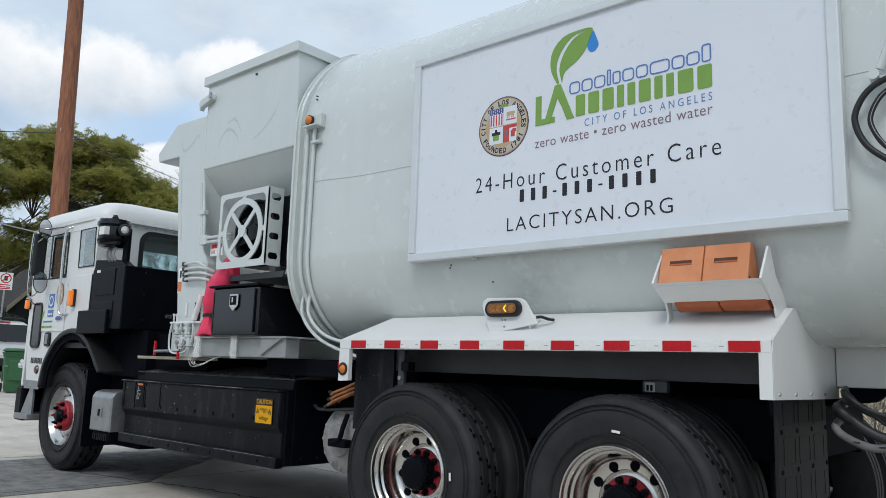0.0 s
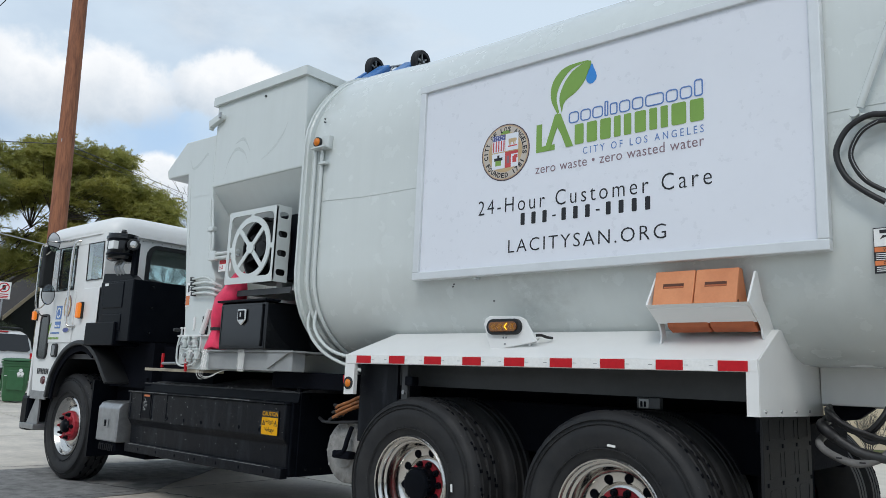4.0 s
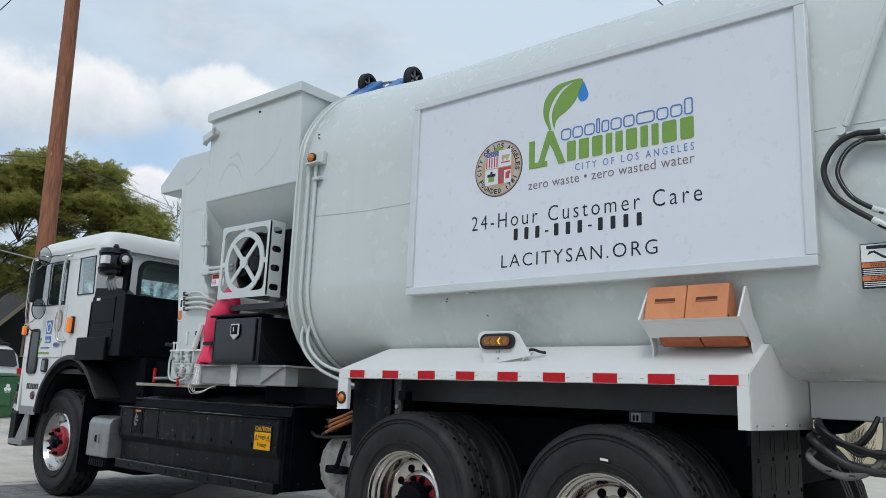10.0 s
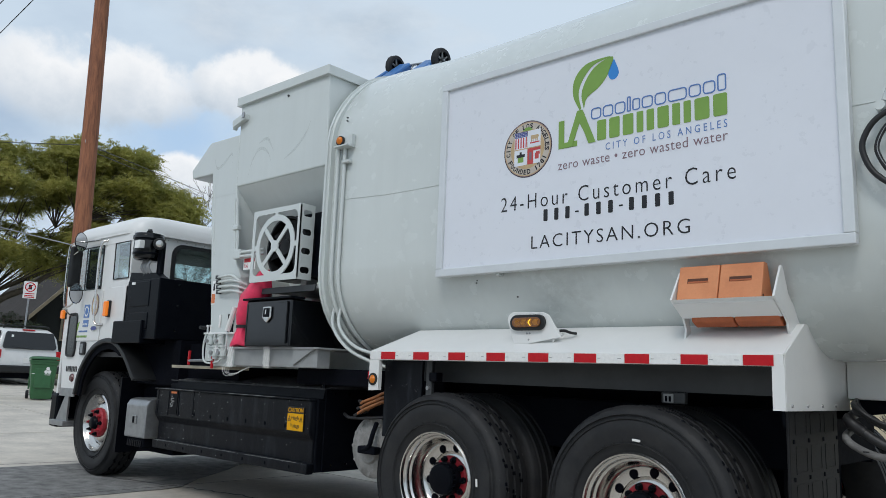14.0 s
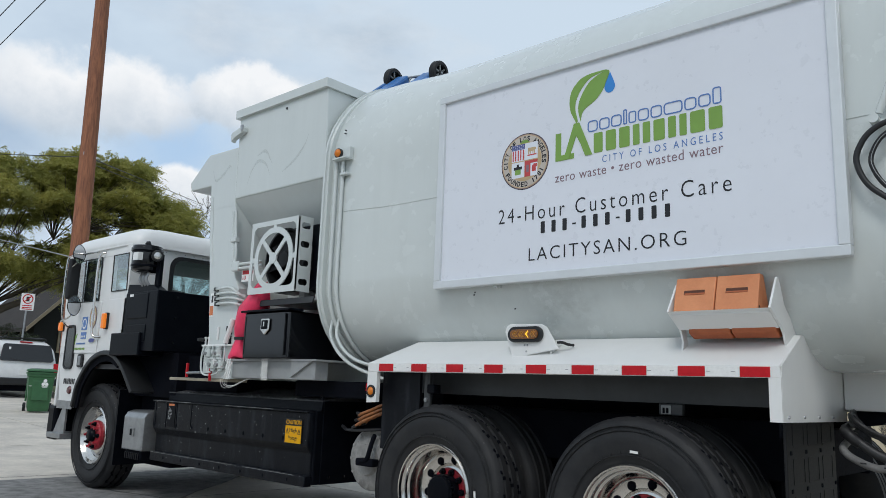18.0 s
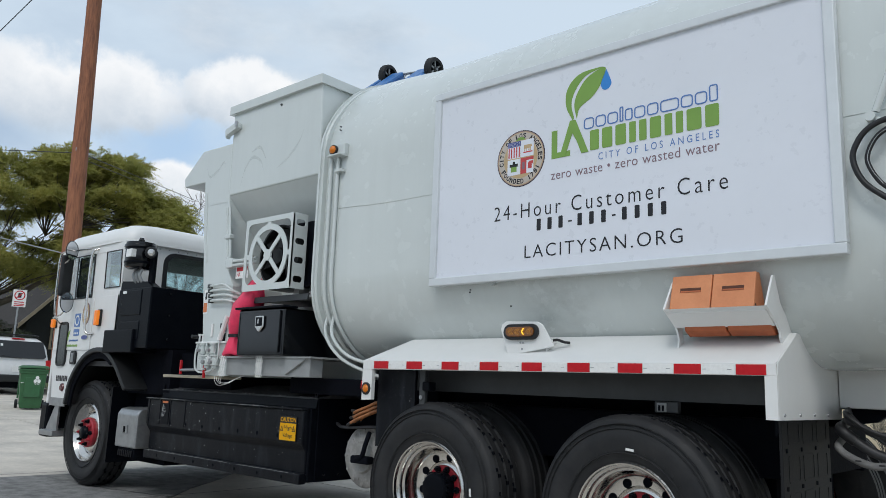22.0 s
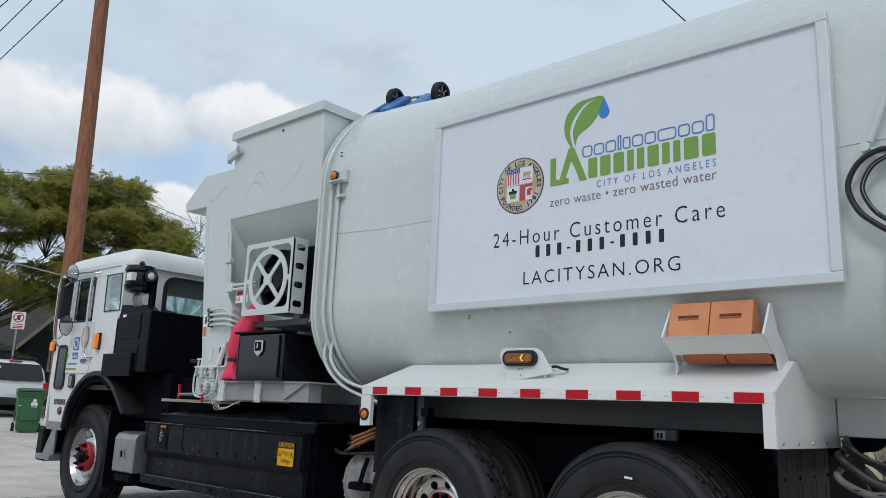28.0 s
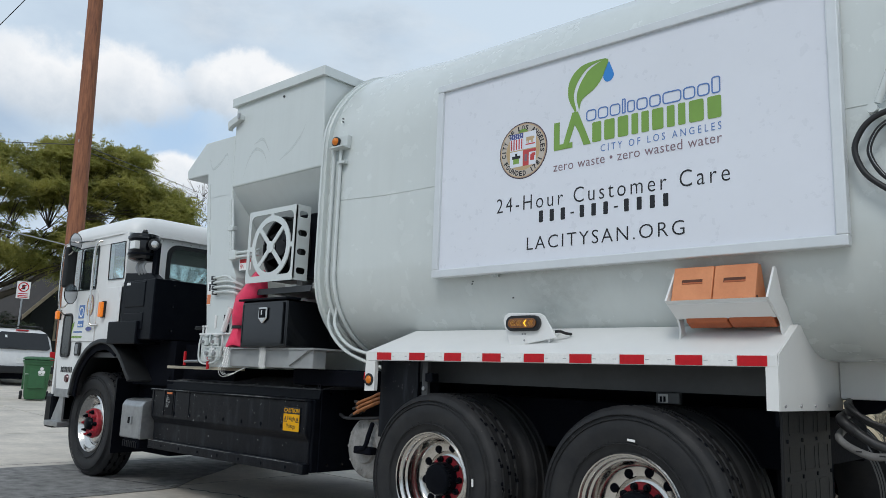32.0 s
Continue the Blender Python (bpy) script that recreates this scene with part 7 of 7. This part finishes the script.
def suv():
    """Parked car, seen from behind; its tail is at x = 0, its nose at -x."""
    s = thing("parked_suv", "silver-white off-road car parked at the kerb with a tinted rear window", "car")
    P = lambda *a, **k: part(*a, **k)
    bm = bmesh.new()
    secs = []
    for x, w, z0, z1 in ((0.0, 0.80, 0.50, 0.98), (-0.06, 0.86, 0.46, 1.06), (-0.5, 0.89, 0.45, 1.10), (-2.6, 0.89, 0.45, 1.08), (-3.6, 0.87, 0.45, 1.02), (-4.45, 0.80, 0.50, 0.92), (-4.55, 0.70, 0.55, 0.85)):
        secs.append([(x, p, q) for p, q in rounded(-w, w, z0, z1, 0.14, 4)])
    loft(bm, secs)
    body = P("car_body", bm, SUVP, s, smooth=True)
    bm = bmesh.new()
    secs = []
    for x, w, z1 in ((-0.03, 0.80, 1.05), (-0.16, 0.76, 1.45), (-0.26, 0.70, 1.58), (-0.55, 0.67, 1.66), (-1.8, 0.66, 1.68), (-2.5, 0.68, 1.62), (-3.1, 0.76, 1.05)):
        secs.append([(x, p, q) for p, q in rounded(-w, w, 0.95, z1, min(0.12, (z1 - 0.95) * 0.4), 4)])
    loft(bm, secs)
    P("cabin", bm, SUVP, s, smooth=True)
    m = Matrix.Translation((-0.075, 0, 1.325)) @ Matrix.Rotation(radians(-17), 4, "Y")
    bm = pr([(p * (1 - 0.10 * (q > 0)), q) for p, q in rounded(-0.71, 0.71, -0.25, 0.235, 0.07, 4)], "x", -0.03, 0.02)
    bmesh.ops.transform(bm, matrix=m, verts=bm.verts)
    rw = P("rear_window", bm, CARGL, s, "tinted rear window")
    bm = bx(0.02, 0.024, -0.5, -0.44, 0.07, 0.14)
    bmesh.ops.transform(bm, matrix=m, verts=bm.verts)
    P("window_sticker", bm, WHTAPE, rw)
    P("rear_wiper", tb([(0.02, 0.05, 1.08), (0.0, -0.45, 1.14)], 0.012, 6), PLASTICB, s)
    for sd in (-1, 1):
        P("side_glass", pr([(-0.35, 1.12), (-0.42, 1.56), (-1.3, 1.60), (-1.3, 1.12)], "y", sd * 0.70 - 0.05, sd * 0.70 + 0.05), CARGL, s)
        P("side_glass", pr([(-1.4, 1.12), (-1.4, 1.60), (-2.3, 1.58), (-2.8, 1.12)], "y", sd * 0.70 - 0.05, sd * 0.70 + 0.05), CARGL, s)
        P("tail_lamp", bx(-0.14, 0.02, sd * 0.80 - 0.07, sd * 0.80 + 0.07, 0.80, 1.05, bevel=0.02), REDTAPE, s, "red tail lamp")
        P("roof_rail", tb(spline([(-0.5, sd * 0.6, 1.64), (-0.6, sd * 0.6, 1.73), (-2.0, sd * 0.6, 1.74), (-2.2, sd * 0.6, 1.66)], 5), 0.02, 8), PLASTICB, s)
        P("door_mirror", bx(-2.75, -2.6, sd * 1.0 - 0.1, sd * 1.0 + 0.1, 1.1, 1.25, bevel=0.03), SUVP, s)
        for x in (-0.95, -3.65):
            w = P("car_wheel", lt([(0.22, 0.0), (0.34, 0.0), (0.37, 0.02), (0.37, 0.22), (0.34, 0.24), (0.0, 0.24), (0.0, 0.02)], 32, Matrix.Translation((x, sd * 0.78 - 0.12, 0.37))), RUBBER, s, smooth=True)
            P("car_rim", lt([(0, -0.01), (0.12, -0.01), (0.22, 0.01), (0.22, 0.23), (0, 0.25)], 24, Matrix.Translation((x, sd * 0.78 - 0.12, 0.37))), STEEL, w)
    P("rear_bumper", bx(-0.1, 0.10, -0.86, 0.86, 0.42, 0.62, bevel=0.03), PLASTICB, s, "dark rear bumper")
    P("roof_rack", bx(-2.0, -0.5, -0.6, 0.6, 1.71, 1.74), PLASTICB, s)
    P("brake_lamp", bx(-0.33, -0.25, -0.16, 0.16, 1.60, 1.635), REDTAPE, s)
    P("number_plate_bar", bx(0.0, 0.012, -0.15, 0.15, 0.70, 0.84), WHTAPE, s)
    P("underbody", bx(-4.2, -0.2, -0.7, 0.7, 0.25, 0.5), UNDER, s)
    s.matrix_world = pose(-19.6, 4.80, ground_z(-20.0, 4.8) - 0.08, 0, 2.06, 0)
    return s


suv()


# ---------------------------------------------------------------- trees
LEAF = material("olive_green_leaf", (0.23, 0.235, 0.072), rough=0.55, vary=0.10, scale=0.9, color2=(0.45, 0.40, 0.11), lo=0.4, hi=0.62, spec=0.3)


def translucent(m, color, share):
    """Lets light through thin leaves."""
    nt = m.node_tree
    t = nt.nodes.new("ShaderNodeBsdfTranslucent")
    t.inputs[0].default_value = (*color, 1)
    mix = nt.nodes.new("ShaderNodeMixShader")
    mix.inputs[0].default_value = share
    nt.links.new(nt.nodes["Principled BSDF"].outputs[0], mix.inputs[1])
    nt.links.new(t.outputs[0], mix.inputs[2])
    nt.links.new(mix.outputs[0], nt.nodes["Material Output"].inputs[0])


translucent(LEAF, (0.42, 0.43, 0.11), 0.40)
LEAFD = material("dark_green_leaf", (0.035, 0.05, 0.02), rough=0.7, vary=0.1, scale=2.0)
TWIG = material("grey_bare_twig", (0.10, 0.09, 0.08), rough=0.9, vary=0.1)


def branches(bm, p, d, length, r, depth, rng, tips, spread=0.6, lift=0.15, least=0.003):
    n = 4
    pts, rs = [p.copy()], [r]
    q, dd = p.copy(), d.copy()
    for k in range(n):
        dd = (dd + Vector((rng.uniform(-1, 1), rng.uniform(-1, 1), rng.uniform(-0.5, 1) * lift * 2)) * 0.16).normalized()
        q = q + dd * length / n
        pts.append(q.copy())
        rs.append(r * (1 - 0.45 * (k + 1) / n))
    tube(bm, pts, [max(q_, least) for q_ in rs], 6 if depth > 1 else 4, caps=False)
    if depth == 0:
        tips.append(q)
        return
    for k in range(3 if depth > 1 else 4):
        a = pts[-1] if k < 2 else pts[rng.randint(1, n - 1)]
        nd = (dd + Vector((rng.uniform(-1, 1), rng.uniform(-1, 1), rng.uniform(-0.6, 0.9))) * spread).normalized()
        branches(bm, a, nd, length * rng.uniform(0.6, 0.8), rs[-1] * 0.75, depth - 1, rng, tips, spread, lift, least)
    if depth <= 2:
        tips.append(pts[2])


def leafy_tree(label, base, centre, radii, clumps, fronds, leaves, seed, mat, size=0.15, reach=0.7, fork=0.35, name="street_tree", lobes=()):
    """Trunk, forking limbs, and a crown of leaf clumps on one uneven dome, or on several lobes of (centre, radii, clumps)."""
    t = thing(name, label, "tree")
    rng = random.Random(seed)
    base, centre = Vector(base), Vector(centre)
    bm, spots = bmesh.new(), []
    for mid_, rad_, many in lobes or ((centre, radii, clumps),):
        for _ in range(many):
            d = Vector((rng.gauss(0, 1), rng.gauss(0, 1), rng.gauss(0.35, 0.8))).normalized()
            k = rng.uniform(0.45, 1.0)
            spots.append(Vector(mid_) + Vector((d.x * rad_[0], d.y * rad_[1], d.z * rad_[2])) * k)
    root = base.lerp(centre, fork)
    root.x, root.y = base.x * 0.85 + centre.x * 0.15, base.y * 0.85 + centre.y * 0.15
    rr = 0.30 * (radii[2] / 3) ** 0.5
    tube(bm, [base, base.lerp(root, 0.5) + Vector((0.05, 0.05, 0)), root], [rr * 1.25, rr, rr * 0.9], 12, caps=False)
    hubs = [root.lerp(s, rng.uniform(0.4, 0.6)) + Vector((0, 0, rng.uniform(-0.3, 0.5))) for s in spots[::9 if lobes else 5]]
    for h in hubs:
        mid = root.lerp(h, 0.5) + Vector((rng.uniform(-0.3, 0.3), rng.uniform(-0.3, 0.3), rng.uniform(-0.1, 0.4)))
        tube(bm, spline([root, mid, h], 4), [(rr * 0.62 - rr * 0.04 * k) * (0.34 if lobes else 1.0) for k in range(9)], 7, caps=False)
    for s in spots:
        h = min(hubs, key=lambda q: (q - s).length)
        mid = h.lerp(s, 0.5) + Vector((rng.uniform(-0.2, 0.2), rng.uniform(-0.2, 0.2), rng.uniform(0, 0.25)))
        tube(bm, spline([h, mid, s], 3), [rr * (0.13 if lobes else 0.28) * (1 - 0.13 * k) for k in range(7)], 5, caps=False)
    part("trunk", bm, BARK, t, smooth=True)
    # feathery fronds fan out of every clump; leaflets stand along both sides of each frond
    rs = np.random.RandomState(seed)
    S = np.repeat(np.array([tuple(q) for q in spots]), fronds, 0)
    n = len(S)
    out = S - np.array(centre)
    out /= np.linalg.norm(out, axis=1)[:, None]
    d = rs.normal(size=(n, 3)) * np.array([1, 1, 0.25]) + out * 0.55 + np.array([0, 0, 0.10])
    d /= np.linalg.norm(d, axis=1)[:, None]
    L = reach * rs.uniform(0.5, 1.25, (n, 1))
    S = S + rs.normal(size=(n, 3)) * np.array([0.30, 0.30, 0.13]) * reach
    side = np.cross(d, rs.normal(size=(n, 3)) * 0.5 + np.array([0, 0, 1.0]))
    side /= np.linalg.norm(side, axis=1)[:, None]
    rows = []
    for k in range(leaves):
        u = 0.2 + 0.8 * k / (leaves - 1)
        p = S + d * L * u + np.array([0, 0, -0.40]) * L * u * u
        sg = 1 if k % 2 else -1
        a = side * sg * 0.85 + d * 0.5 + rs.normal(size=(n, 3)) * 0.28
        a /= np.linalg.norm(a, axis=1)[:, None]
        w = np.cross(a, rs.normal(size=(n, 3)))
        w /= np.linalg.norm(w, axis=1)[:, None]
        sz = size * (1.15 - 0.6 * u) * rs.uniform(0.7, 1.3, (n, 1))
        rows.append(np.stack([p, p + a * sz * 0.5 + w * sz * 0.11, p + a * sz, p + a * sz * 0.5 - w * sz * 0.11], 1))
    v = np.concatenate(rows).reshape(-1, 3)
    n = len(v) // 4
    me = bpy.data.meshes.new("crown")
    me.from_pydata(v.tolist(), [], np.arange(n * 4).reshape(n, 4).tolist())
    me.materials.append(mat)
    cr = new("crown", me)
    cr.parent = t
    cr["kind"] = "stuff"
    return t


def bare_tree(name, label, base, trunks, seed, height, depth):
    t = thing(name, label, "tree")
    rng = random.Random(seed)
    bm, tips = bmesh.new(), []
    for k in range(trunks):
        d = (Vector((0, 0, 1)) + Vector((rng.uniform(-1, 1), rng.uniform(-1, 1), 0)) * 0.45 * (trunks > 1)).normalized()
        branches(bm, Vector(base), d, height, 0.03 * height + 0.004, depth, rng, tips, 0.7, 0.15, 0.003 if height < 2 else 0.011)
    tagged(part("twig_crown", bm, TWIG, t, smooth=True), kind="stuff")
    return t


def trees():
    z = lambda x: ground_z(x, 9)
    lobes = (((-30.6, 7.3, 8.2), (2.6, 2.9, 2.1), 50), ((-29.9, 9.5, 9.1), (2.2, 1.5, 1.6), 36), ((-29.1, 11.3, 8.6), (2.2, 1.6, 2.0), 44), ((-28.4, 12.6, 7.5), (2.0, 1.25, 1.8), 46),
             ((-30.8, 6.9, 5.3), (2.4, 2.9, 1.1), 34), ((-29.4, 10.8, 6.3), (2.2, 2.2, 1.2), 38), ((-31.2, 4.6, 7.6), (2.4, 2.0, 2.4), 26))
    big = leafy_tree("big olive-green leafy tree with a broad layered feathery crown", (-31.6, 6.6, z(-31)), (-30.0, 9.2, 6.8), (4, 4, 1.1), 0, 64, 26, 12, LEAF, 0.17, 0.74, 0.48, lobes=lobes)
    limb = spline([(-31.4, 6.7, 2.7), (-30.6, 7.34, 3.59), (-30.3, 8.25, 4.14), (-30.1, 8.8, 4.67), (-29.75, 9.73, 5.25), (-29.3, 10.9, 6.1)], 6)
    bm = bmesh.new()
    tube(bm, limb, [0.19 - 0.005 * k for k in range(len(limb))], 8)
    part("limb", bm, BARK, big, smooth=True)
    for x, y, h, s_ in ((-52, 2.5, 3.2, 15), (-58, 12.0, 3.6, 16), (-56, 20.0, 4.2, 17)):
        leafy_tree("dark leafy tree beyond the houses", (x, y, z(x)), (x, y, h), (4.0, 5.0, 1.3), 40, 22, 12, s_, LEAFD, 0.34, 1.1)
    bare_tree("bare_tree", "leafless grey tree with fine twigs", (-47, 24.5, z(-47)), 7, 9, 4.3, 5)
    leafy_tree("dark green shrub beside the house", (-29, 7.6, z(-29)), (-29, 7.6, z(-29) + 1.0), (0.9, 1.5, 0.9), 30, 16, 10, 31, LEAFD, 0.13, 0.4, name="garden_shrub")
    leafy_tree("dark green hedge shrub before the bungalow", (-35, 9.4, z(-35)), (-35, 9.4, z(-35) + 1.2), (1.0, 1.6, 1.0), 60, 20, 10, 33, LEAFD, 0.13, 0.45, name="garden_shrub")
    bare_tree("bare_shrub", "small leafless garden shrub", (0.75, 10.4, 0.13), 6, 41, 0.34, 3)


trees()


ROOF = material("brown_grey_shingle", (0.04, 0.033, 0.03), rough=0.9, vary=0.15, scale=3.0, bump=0.3)
WALLG = material("dark_green_grey_siding", (0.013, 0.014, 0.013), rough=0.8, vary=0.08)
TRIMW = material("cream_house_trim", (0.33, 0.27, 0.19), rough=0.7, vary=0.05)


def house(name, label, x0, x1, y0, y1, h, ridge, wall, axis="x"):
    """A gabled bungalow; axis: the way of its ridge."""
    z0 = ground_z((x0 + x1) / 2, y0)
    b = thing(name, label, "house")
    part("wall", bx(x0, x1, y0, y1, z0 - 0.3, z0 + h), wall, b)
    e = 0.6
    if axis == "x":
        ym = (y0 + y1) / 2
        prof = [(y0 - e, z0 + h - 0.15), (ym, z0 + ridge), (y1 + e, z0 + h - 0.15), (y1 + e, z0 + h - 0.35), (ym, z0 + ridge - 0.22), (y0 - e, z0 + h - 0.35)]
        part("roof", pr(prof, "x", x0 - e, x1 + e), ROOF, b)
        part("gable", pr([(y0, z0 + h - 0.02), (ym, z0 + ridge - 0.25), (y1, z0 + h - 0.02)], "x", x0 + 0.01, x1 - 0.01), wall, b)
        part("barge_board", pr([(y0 - e, z0 + h - 0.36), (ym, z0 + ridge - 0.23), (y1 + e, z0 + h - 0.36), (y1 + e, z0 + h - 0.12), (ym, z0 + ridge + 0.02), (y0 - e, z0 + h - 0.12)], "x", x1 + e, x1 + e + 0.05), TRIMW, b)
        for y in (y0 + 1.2, y0 + 4.2):
            w = part("window", bx(x1, x1 + 0.06, y, y + 1.4, z0 + 1.0, z0 + 2.3), TRIMW, b)
            part("pane", bx(x1 + 0.06, x1 + 0.07, y + 0.1, y + 1.3, z0 + 1.1, z0 + 2.2), CARGL, w)
    else:
        xm = (x0 + x1) / 2
        prof = [(x0 - e, z0 + h - 0.15), (xm, z0 + ridge), (x1 + e, z0 + h - 0.15), (x1 + e, z0 + h - 0.35), (xm, z0 + ridge - 0.22), (x0 - e, z0 + h - 0.35)]
        part("roof", pr(prof, "y", y0 - e, y1 + e), ROOF, b)
        part("gable", pr([(x0, z0 + h - 0.02), (xm, z0 + ridge - 0.25), (x1, z0 + h - 0.02)], "y", y0 + 0.01, y1 - 0.01), wall, b)
    for x in np.linspace(x0 + 1.5, x1 - 3.0, 3):
        w = part("window", bx(x, x + 1.4, y0 - 0.06, y0, z0 + 1.0, z0 + 2.3), TRIMW, b)
        part("pane", bx(x + 0.1, x + 1.3, y0 - 0.07, y0 - 0.06, z0 + 1.1, z0 + 2.2), CARGL, w)
    return b


house("bungalow", "dark bungalow with a gabled roof and cream barge boards", -46, -38, 11.5, 17.3, 2.3, 5.9, WALLG, "x")
house("stucco_house", "beige stucco house across the lawn", -6.0, 9.0, 15.0, 24.0, 3.2, 5.2, STUCCO, "y")


# ---------------------------------------------------------------- things that move
def bin_pose(theta, y, z, roll=10.9, x=-1.228, turn=2.5):
    """The bin turned theta degrees over the hopper about its upper edge; y, z: the place of its axle."""
    m = Matrix.Rotation(radians(turn), 4, "Z") @ Matrix.Rotation(radians(roll * min(1.0, theta / 95)), 4, "Y") @ Matrix.Rotation(radians(theta), 4, "X")
    off = m @ Vector((0, 0.33, 0.115))
    return Matrix.Translation(Vector((x, y, z)) - off) @ m


def motions():
    rest = (132, 1.444, 4.10, 7)
    down = (0, 3.75, 0.115)
    rows = [(0.0, bin_pose(*down)), (1.0, bin_pose(*down)), (2.2, bin_pose(8, 3.70, 1.6)), (2.6, bin_pose(35, 3.50, 2.8)), (2.8, bin_pose(62, 3.25, 3.65)), (2.9, bin_pose(82, 3.05, 4.12)),
            (3.0, bin_pose(101, 2.79, 4.48, 11.5)), (3.1, bin_pose(108.5, 2.35, 4.46, 12)), (3.2, bin_pose(115.6, 1.983, 4.32, 11)), (3.3, bin_pose(127, 1.57, 4.20, 8)), (3.4, bin_pose(*rest)),
            (5.5, bin_pose(*rest)), (14.0, bin_pose(*rest)), (25.0, bin_pose(*rest)), (27.95, bin_pose(*rest)), (28.0, bin_pose(130.5, 1.53, 4.16, 7.5)),
            (28.1, bin_pose(124.8, 1.793, 4.29, 8.5)), (28.2, bin_pose(114.2, 2.054, 4.33, 11)), (28.3, bin_pose(106.6, 2.319, 4.39, 12)), (28.4, bin_pose(95, 2.68, 4.40, 11.5)), (28.5, bin_pose(75, 3.0, 4.1)),
            (28.6, bin_pose(58, 3.15, 3.40)), (28.7, bin_pose(35, 3.40, 2.7)), (29.2, bin_pose(4, 3.75, 1.2)), (29.8, bin_pose(*down)), (32.0, bin_pose(*down))]
    walk(blue_bin, rows)
    hinge = lambda a: pose(0, 0.38, 1.03, a, 0, 0)
    walk(blue_lid, [(0.0, hinge(0)), (3.05, hinge(0)), (3.2, hinge(-25)), (3.4, hinge(-68)), (28.0, hinge(-68)), (28.2, hinge(-58)), (28.3, hinge(-65)), (28.4, hinge(-63)), (28.5, hinge(-60)), (28.6, hinge(-95)), (28.75, hinge(-85)), (29.1, hinge(0)), (32.0, hinge(0))])


motions()
